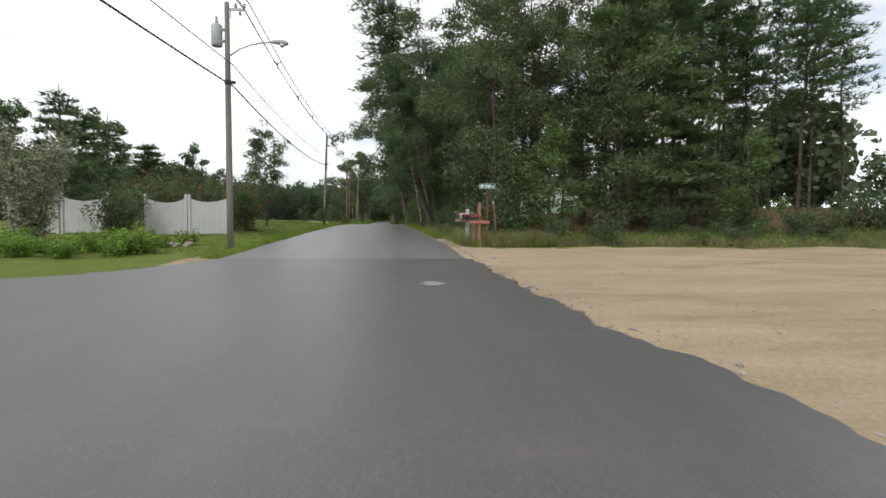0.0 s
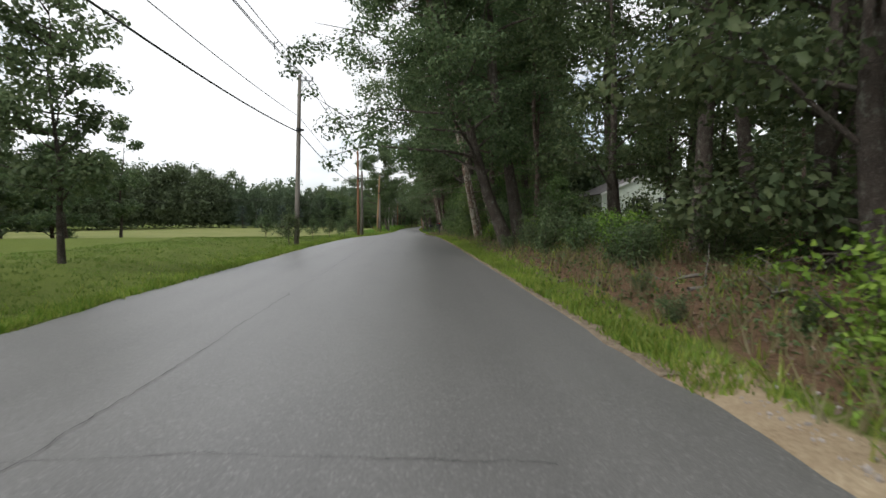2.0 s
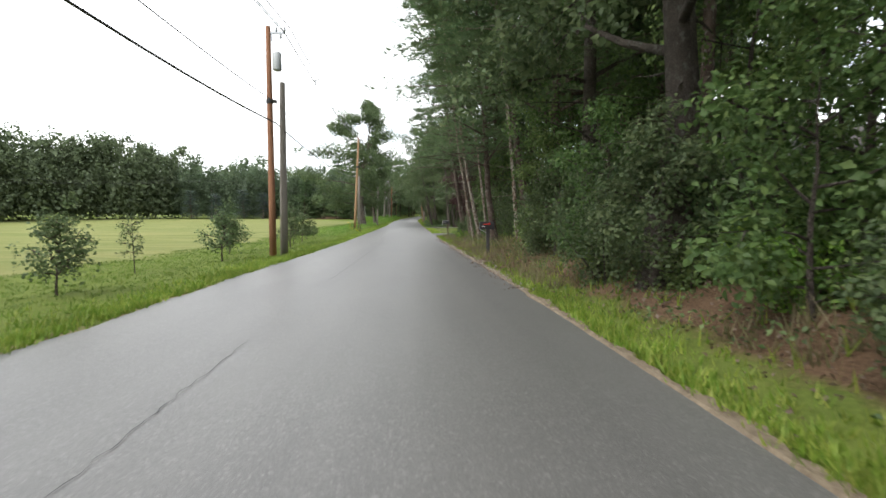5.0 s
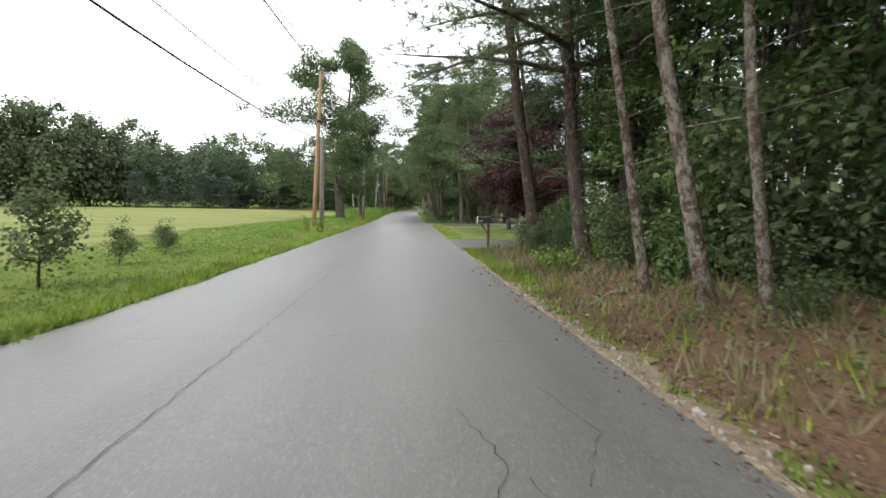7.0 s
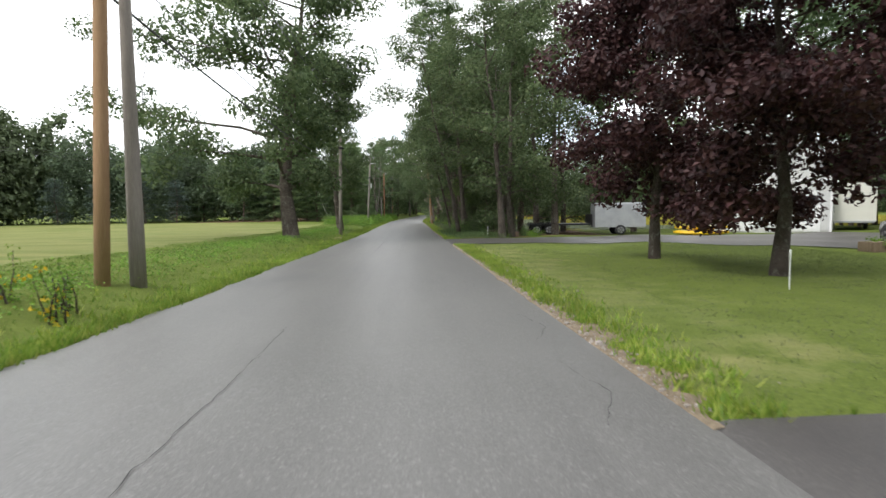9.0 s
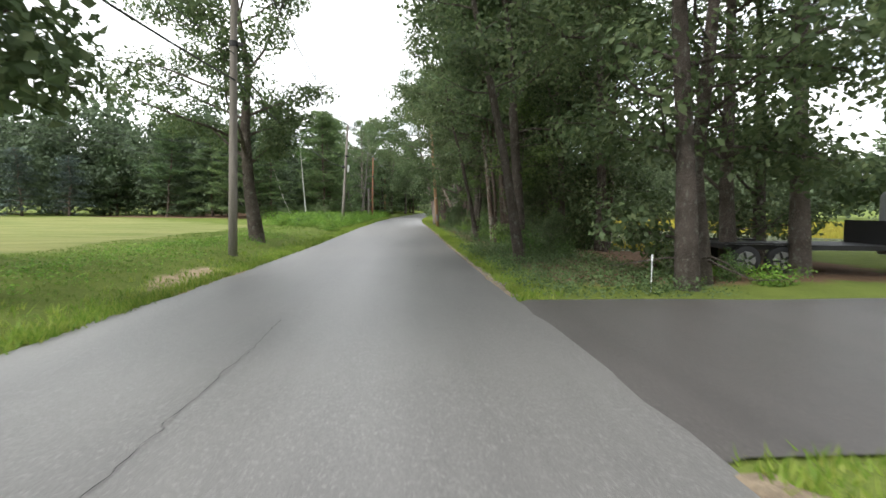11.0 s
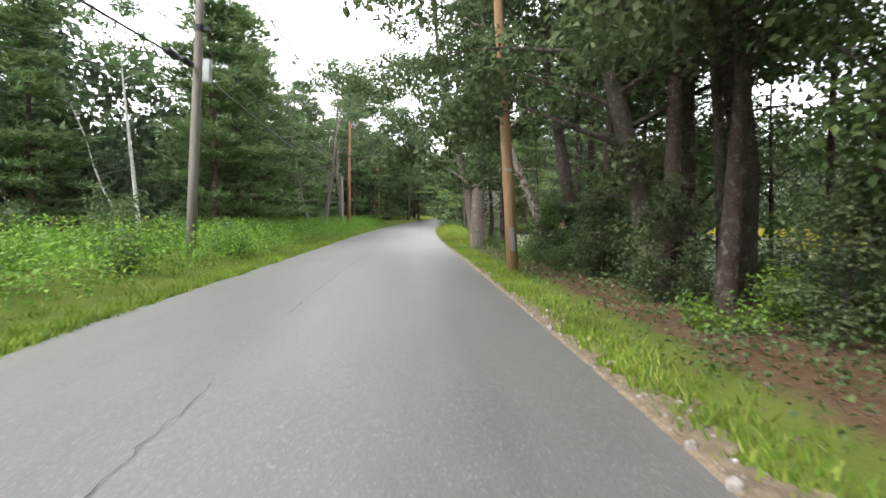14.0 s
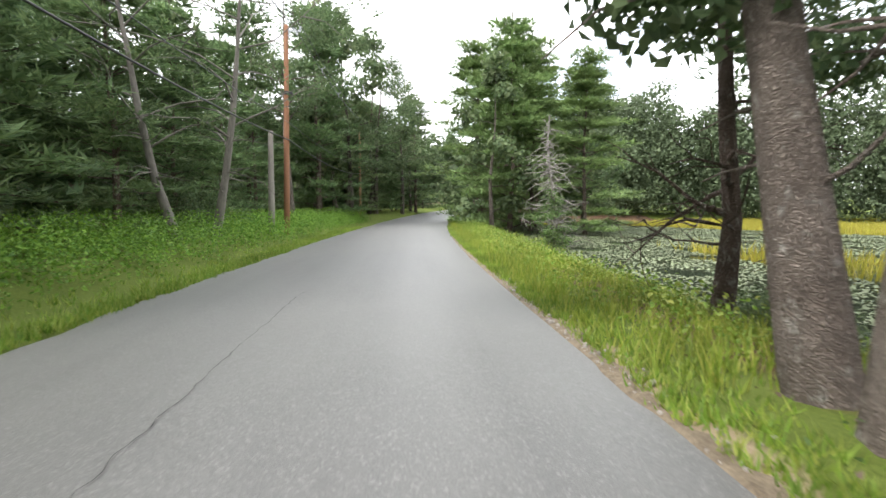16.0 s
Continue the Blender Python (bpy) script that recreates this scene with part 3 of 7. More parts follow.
# water and marsh
WATER, wn2, wl2, wb = material("pond_water", 0.06)
wb.inputs["Base Color"].default_value = (0.03, 0.035, 0.025, 1)
bump(wn2, wl2, wb, tex(wn2, wl2, 3, 3).outputs[0], 0.05, 0.01)
me, _ = sheet("pond_water", np.arange(3, 88, 1.0), np.arange(140, 268, 1.0), lambda x, y: 0 * x - 0.62, WATER, 0, lambda x, y: pond_depth(x, y) > 0.35)
tagged(new("water", me), "still dark pond water", "water", kind="structure")


# ---- plants ----
def limb(geo, rng, base, d, length, r, bend=0.25, sides=5, steps=4, droop=0.0):
    """A bent, tapering branch; gives back the points along it."""
    p, pts, rad = Vector(base), [Vector(base)], [r]
    d = Vector(d).normalized()
    for i in range(steps):
        d = (d + Vector(rng.normal(size=3)) * bend / steps + Vector((0, 0, -droop / steps))).normalized()
        p = p + d * length / steps
        pts.append(p.copy())
        rad.append(max(r * (1 - 0.85 * (i + 1) / steps), 0.006))
    geo.tube(pts, rad, sides, False)
    return pts


def trunk_path(rng, h, wander=0.25, lean=0.0):
    n = 7
    a = rng.uniform(0, 6.28)
    off = np.cumsum(rng.normal(size=(n, 2)) * wander / n ** 0.5, 0)
    off -= off[0]
    return [(off[i, 0] + lean * math.cos(a) * h * i / (n - 1), off[i, 1] + lean * math.sin(a) * h * i / (n - 1), h * i / (n - 1) - (0.25 if i == 0 else 0)) for i in range(n)]


def at_height(path, z):
    zs = [p[2] for p in path]
    return Vector((np.interp(z, zs, [p[0] for p in path]), np.interp(z, zs, [p[1] for p in path]), z))


def make_tree(name, seed, h, r, base, width, leaves, size, leaf, bark, label, limbs=16, clump=0.9, lean=0.0, taper=0.35, shape="round", dead=0, toward=0.0):
    """A broad-leaved tree: trunk, limbs in the crown's mesh neighbours, and a crown of single leaves gathered in clumps."""
    rng = np.random.default_rng(seed)
    top = thing(name, label, "tree")
    g = Geo()
    path = trunk_path(rng, h * 0.92, 0.4 * width / 4, lean)
    g.tube(path, [r * (1.35 if i == 0 else 1 - taper * i / 3 if i < 3 else max(0.02, (1 - taper) * (1 - (i - 2) / 4.2))) for i in range(7)], 9, False)
    tips = []
    for i in range(limbs):
        t = (i + rng.random()) / limbs
        z = base + (h * 0.9 - base) * t
        reach = width * {"round": math.sin(math.pi * (0.22 + 0.72 * t)), "cone": 1.05 - 0.85 * t, "column": 0.75 + 0.25 * math.sin(math.pi * t)}[shape] * rng.uniform(0.7, 1.1)
        a = i * 2.4 + rng.uniform(-0.5, 0.5)
        reach *= 1 - toward * math.cos(a)
        pts = limb(g, rng, at_height(path, max(z - 0.2 * reach, 0.6 * base)), (math.cos(a), math.sin(a), rng.uniform(0.15, 0.7)), reach, max(r * 0.32 * (1 - 0.6 * t), 0.025), 0.7)
        tips += [(p, 1.0) for p in pts[2:]]
        for q in pts[2:4]:
            b = a + rng.uniform(-1.3, 1.3)
            sub = limb(g, rng, q, (math.cos(b), math.sin(b), rng.uniform(-0.1, 0.6)), reach * 0.45, 0.025, 0.8, 4, 3)
            tips += [(p, 0.8) for p in sub[1:]]
    for i in range(dead):
        a, z = rng.uniform(0, 6.28), rng.uniform(base * 0.45, base)
        limb(g, rng, at_height(path, z), (math.cos(a), math.sin(a), 0.1), rng.uniform(0.8, 2.2), 0.03, 0.7, 4, 3)
    part("trunk", g, bark, top, smooth=True)
    tips += [(at_height(path, h * 0.93) + Vector((0, 0, 0.3)), 1.0)] * 3
    cen = np.array([tuple(p) for p, _ in tips])
    hubs = cen[rng.permutation(len(cen))[:max(12, int(len(cen) * 0.8))]]
    hubs = hubs + rng.normal(size=hubs.shape) * 0.12
    wide = clump * rng.uniform(0.55, 1.15, len(hubs))
    pick = rng.choice(len(hubs), leaves, p=wide ** 2 / (wide ** 2).sum())
    u = rng.normal(size=(leaves, 3))
    u /= np.linalg.norm(u, axis=1, keepdims=True)
    off = u * (wide[pick] * rng.uniform(0.25, 1.0, leaves) ** 0.6)[:, None] * np.array([1.0, 1.0, 0.66])
    crown = new("crown", cards_mesh("crown", hubs[pick] + off, size * rng.uniform(0.6, 1.3, leaves), leaf, rng, 0.45, facing=u * 0.8))
    crown.parent = top
    return top


def make_pine(name, seed, h, r, base, width, tufts, size, leaf, bark, label, dead=14, step=0.75, droop=0.1, lite=False, bend=0.35, ragged=0.65, fine=False):
    """A pine: straight trunk, whorls of level branches with flat sprays of needles, bare dead branches below."""
    rng = np.random.default_rng(seed)
    top = thing(name, label, "tree")
    g = Geo()
    path = trunk_path(rng, h, 0.3)
    g.tube(path, [r * (1.25 if i == 0 else 1 - 0.13 * i) for i in range(7)], 8, False)
    cen, ups = [], []
    z, k = base, 0
    while z < h - 0.4:
        t = (z - base) / (h - base)
        reach = width * (1.05 - 0.9 * t ** 1.3) * rng.uniform(ragged, 1.1)
        for j in range(4 if t > 0.2 else 3):
            a = k * 0.9 + j * 1.6 + rng.uniform(-0.4, 0.4)
            d = (math.cos(a), math.sin(a), rng.uniform(0.0, 0.35))
            pts = limb(g, rng, at_height(path, min(z + rng.uniform(-0.35, 0.35), h - 0.2)), d, reach * rng.uniform(0.75, 1.1), 0.018 + 0.012 * reach, bend, 3 if lite else 4, 2 if lite else 4, droop)
            for p in pts[1:]:
                cen.append(tuple(p))
                ups.append(d)
        z += step * rng.uniform(0.7, 1.25)
        k += 1
    for i in range(dead):
        a, z = rng.uniform(0, 6.28), rng.uniform(min(1.6, base), base + 0.3)
        limb(g, rng, at_height(path, z), (math.cos(a), math.sin(a), rng.uniform(-0.15, 0.2)), rng.uniform(0.6, 2.3), 0.014, 0.7, 3, 3)
    part("trunk", g, bark, top, smooth=True)
    cen, ups = np.array(cen), np.array(ups)
    pick = rng.integers(0, len(cen), tufts)
    spread = 0.16 + 0.11 * width
    c = cen[pick] + np.clip(rng.normal(size=(tufts, 3)), -1.6, 1.6) * np.array([spread, spread, 0.07])
    u = ups[pick] + rng.normal(size=(tufts, 3)) * np.array([0.7, 0.7, 0.2]) + np.array([0, 0, 0.12])
    if tufts:
        crown = new("crown", sprays_mesh("crown", c, u, size * rng.uniform(0.6, 1.3, tufts), leaf, rng, *((0.3, 8, 0.028) if fine else ())))
        crown.parent = top
    return top


def make_shrub(name, seed, h, width, leaves, size, leaf, label, category="shrub", stems=7, flowers=0, petal=None, bark=BARK):
    rng = np.random.default_rng(seed)
    top = thing(name, label, category)
    g, cen = Geo(), []
    for i in range(stems):
        a = i * 2.4 + rng.uniform(-0.4, 0.4)
        s = rng.uniform(0.3, 1.0)
        pts = limb(g, rng, (0.1 * math.cos(a), 0.1 * math.sin(a), -0.08), (s * width / h * math.cos(a), s * width / h * math.sin(a), 1), h * rng.uniform(0.7, 1.0), 0.014 + 0.006 * h, 0.5, 4, 5)
        cen += [tuple(p) for p in pts[1:]]
    part("branchwork", g, bark, top, smooth=True)
    cen = np.array(cen)
    pick = rng.integers(0, len(cen), leaves)
    u = rng.normal(size=(leaves, 3))
    u /= np.linalg.norm(u, axis=1, keepdims=True)
    c = cen[pick] + u * rng.uniform(0.2, 1.0, (leaves, 1)) ** 0.6 * np.array([0.38 * width, 0.38 * width, 0.2 * h])
    c[:, 2] = np.maximum(c[:, 2], 0.04)
    ob = new("foliage", cards_mesh("foliage", c, size * rng.uniform(0.6, 1.3, leaves), leaf, rng, 0.5, facing=u * 0.7))
    ob.parent = top
    if flowers:
        pick = rng.integers(0, len(cen), flowers)
        c = cen[pick] + rng.normal(size=(flowers, 3)) * np.array([0.3 * width, 0.3 * width, 0.15 * h])
        fl = new("blossom", cards_mesh("blossom", np.repeat(c, 4, 0) + rng.normal(size=(flowers * 4, 3)) * 0.03, 0.09, petal, rng))
        fl.parent = top
        tagged(fl, "small bright blossoms", kind="stuff")
    return top


used = set()


def plant(proto, x, y, turn=0.0, s=1.0, tall=1.0, sink=0.0, lean=(0, 0), label="", group=""):
    """A copy of a plant on the ground; the first copy is the plant itself."""
    m = Matrix.Translation((x, y, gz(x, y) - sink)) @ pose(0, 0, 0, lean[0], lean[1], 0) @ pose(0, 0, 0, 0, 0, turn) @ Matrix.Diagonal((s, s, s * tall, 1))
    if proto.name not in used:
        used.add(proto.name)
        proto.matrix_basis = m
        ob = proto
    else:
        ob = copy_thing(proto, m)
        ob.matrix_basis = m
    return tagged(ob, label, "", group)


WOOD = "roadside woods"
OAK_TAG = "tall oak with dark green leaves and grey bark"
oaks = [make_tree("oak_tree", 11 + i, h, r, base, w, n, 0.165, OAK_LEAF, BARK, OAK_TAG, limbs=17, clump=0.9, dead=5)
        for i, (h, r, base, w, n) in enumerate(((17, 0.2, 4.5, 4.2, 9200), (14, 0.15, 0.9, 3.4, 10500), (19, 0.22, 7.0, 4.4, 8000)))]
far_oaks = [make_tree("oak_tree", 14 + i, h, 0.18, base, w, n, 0.45, OAK_LEAF, BARK, OAK_TAG, limbs=9, clump=1.1)
            for i, (h, base, w, n) in enumerate(((17, 2.5, 4.2, 2300), (14, 1.0, 3.8, 2300)))]
big_oak = make_tree("oak_tree", 17, 17, 0.28, 4.2, 7.8, 26000, 0.19, OAK_LEAF, BARK, "large spreading oak with a thick rough trunk", limbs=24, clump=1.1, dead=6, lean=0.04)
road_oak = make_tree("oak_tree", 27, 16, 0.27, 3.6, 5.8, 26000, 0.17, OAK_LEAF, BARK, "large oak leaning out with long limbs over the road", limbs=24, clump=0.95, dead=6, toward=0.5)
field_oak = make_tree("oak_tree", 18, 17, 0.34, 2.9, 6.2, 40000, 0.21, OAK_LEAF, BARK, "old gnarled oak with a thick forking trunk", limbs=28, clump=1.2, dead=5, toward=0.45)
slim_oak = make_tree("oak_tree", 24, 16, 0.13, 4.8, 3.3, 7500, 0.165, OAK_LEAF, BARK, "slim oak with a long bare trunk at the wood's edge", limbs=14, clump=0.85, dead=7)
fork_oak = make_tree("oak_tree", 25, 16, 0.27, 4.6, 5.2, 20000, 0.185, OAK_LEAF, BARK, "thick oak that forks above a rough trunk", limbs=18, clump=1.05, dead=4)
young_oaks = [make_tree("young_oak", 36 + i, h, 0.045, 0.3, w, n, 0.125, leaf, BARK, "leafy young oak growing at the wood's edge", limbs=15, clump=0.5)
              for i, (h, w, n, leaf) in enumerate(((4.4, 1.5, 5200, BRIGHT_LEAF), (4.0, 1.6, 5200, OAK_LEAF)))]
brights = [make_tree("maple_sapling", 31 + i, h, r, base, w, n, 0.14, BRIGHT_LEAF, BARK, "young broad-leaved tree with fresh green leaves", limbs=12, clump=0.6)
           for i, (h, r, base, w, n) in enumerate(((9, 0.08, 1.2, 2.2, 4600), (6, 0.06, 0.5, 1.7, 3600)))]
PINE_TAG = "tall white pine with bare lower trunk and dead twigs"
pines = [make_pine("pine_tree", 51 + i, h, r, base, w, n, 0.5, PINE_LEAF, PINE_BARK, PINE_TAG, dead + 14)
         for i, (h, r, base, w, n, dead) in enumerate(((20, 0.14, 8.0, 2.8, 2800, 30), (22, 0.17, 10.0, 3.0, 2800, 34), (17, 0.1, 7.0, 2.2, 2200, 30)))]
far_pines = [make_pine("pine_tree", 61 + i, h, r, base, w, 1050, 0.8, PINE_LEAF, PINE_BARK, PINE_TAG, 16, 1.2, 0.1, True)
             for i, (h, r, base, w) in enumerate(((20, 0.16, 6.0, 2.8), (18, 0.13, 4.5, 2.5)))]
mid_pine = make_pine("pine_tree", 64, 17, 0.18, 4.3, 4.6, 7500, 0.36, PINE_LEAF, PINE_BARK, "white pine with long branches reaching over the road", 16, 0.7, 0.2, fine=True)
slim_pine = make_pine("pine_tree", 65, 15, 0.095, 3.3, 3.3, 4200, 0.34, PINE_LEAF, PINE_BARK, "slim pine with long open branches beside the driveway", 10, 0.85, 0.2, fine=True)
pale_pine = make_pine("pine_tree", 57, 18, 0.085, 9, 2.2, 2400, 0.4, PINE_LEAF, PALE_BARK, "slim pine with pale lichen-covered bark and dead twigs", 34)
# needles of a paler green than those of the tall pines
PALER_NEEDLE = leaf_material("young_pine_needles", [(0.095, 0.17, 0.05), (0.15, 0.245, 0.075), (0.225, 0.32, 0.095)], 0.42)
full_pines = [make_pine("pine_tree", 71 + i, h, r, base, w, n, 0.52, PALER_NEEDLE, PINE_BARK, "bushy white pine with green branches to the ground", 2, 0.75, 0.1, True)
              for i, (h, r, base, w, n) in enumerate(((14, 0.17, 0.7, 3.4, 4800), (11, 0.13, 0.5, 3.0, 4000)))]
deep_pines = [make_pine("pine_tree", 78 + i, h, 0.15, 0.6, w, 1900, 0.8, PINE_LEAF, PINE_BARK, "bushy white pine with green branches to the ground", 0, 1.0, 0.1, True) for i, (h, w) in enumerate(((13, 3.3), (10, 2.9)))]
# lighter copy of the pine needles: front sunlight is mixed into the base colour
SUNLIT_NEEDLE = leaf_material("sunny_pine_needles", [(0.14, 0.23, 0.05), (0.21, 0.31, 0.075), (0.3, 0.4, 0.1)], 0.4)
sunny_pine = make_pine("pine_tree", 83, 14.5, 0.17, 0.7, 3.9, 9000, 0.5, SUNLIT_NEEDLE, PINE_BARK, "bushy bright green pine beside the pond", 2, 0.8, 0.1, True)
spruce = make_pine("blue_spruce", 75, 6.2, 0.11, 0.35, 2.0, 4200, 0.24, SPRUCE_LEAF, PINE_BARK, "blue-green spruce with a cone of dense branches", 0, 0.4, 0.25, True)
shrubs = [make_shrub("shrub", 91 + i, h, w, n, s, leaf, "low green undergrowth shrub at the wood's edge")
          for i, (h, w, n, s, leaf) in enumerate(((1.5, 1.0, 1250, 0.105, OAK_LEAF), (1.1, 0.9, 1100, 0.088, WEED_LEAF), (2.3, 1.2, 1700, 0.115, OAK_LEAF), (0.7, 0.8, 850, 0.072, WEED_LEAF), (1.3, 1.0, 1150, 0.1, BRIGHT_LEAF)))]

leaning = make_tree("oak_tree", 23, 15, 0.17, 5.5, 3.6, 6000, 0.17, OAK_LEAF, PALE_BARK, "leaning oak with pale grey lichen-covered bark", limbs=12, clump=0.8, dead=8)
rnd = random.Random(7)


# open spots: the bare bank, round the large mailbox and before the thick trunks
CLEARINGS = ((4.9, 29.3, 2.1), (4.6, 44.9, 1.6), (3.3, 76.6, 0.8), (4.7, 74.6, 0.7), (4.7, 158.6, 0.6), (4.9, 159.7, 0.4), (4.2, 162.5, 0.5))


def scatter(protos, n, box, gap, s=(0.85, 1.15), ok=None, group=WOOD, taken=[], sink=0.05, tilt=2.0):
    """Plants strewn over a stretch of the plan, no two closer than the gap."""
    done = tries = 0
    while done < n and tries < n * 40:
        tries += 1
        x, y = rnd.uniform(*box[:2]), rnd.uniform(*box[2:])
        if ok and not ok(x, y):
            continue
        if any((x - a) ** 2 + (y - b) ** 2 < max(gap, c) ** 2 for a, b, c in taken):
            continue
        taken.append((x, y, gap * 0.6))
        how = (rnd.choice(protos), x, y, rnd.uniform(0, 360), rnd.uniform(*s), rnd.uniform(0.92, 1.12), sink, (rnd.uniform(-tilt, tilt), rnd.uniform(-tilt, tilt)))
        if not any((x - a) ** 2 + (y - b) ** 2 < c ** 2 for a, b, c in CLEARINGS):
            plant(*how, group=group)
        done += 1


def side(x, y):
    """Distance beyond the right edge of the road."""
    return x - float(road_x(y)) - float(road_half(y))


def left_of(x, y):
    """Distance beyond the left edge of the road."""
    return float(road_x(y)) - float(road_half(y)) - x


def open_view(x, y):
    """Gaps in the woods: the clearing of the house, the view over the pond."""
    clearing = 42 < y < 84 and 0.38 < x / (y - 37.5) < 1.1
    pond = 136 < y < 200 and (x > 4.6 + 0.12 * abs(y - 158) or 0.45 < x / (y - 129.6) < 0.85)
    gap = 23 < y < 60 and 0.45 < x / (y - 11) < 0.57
    return clearing or pond or gap


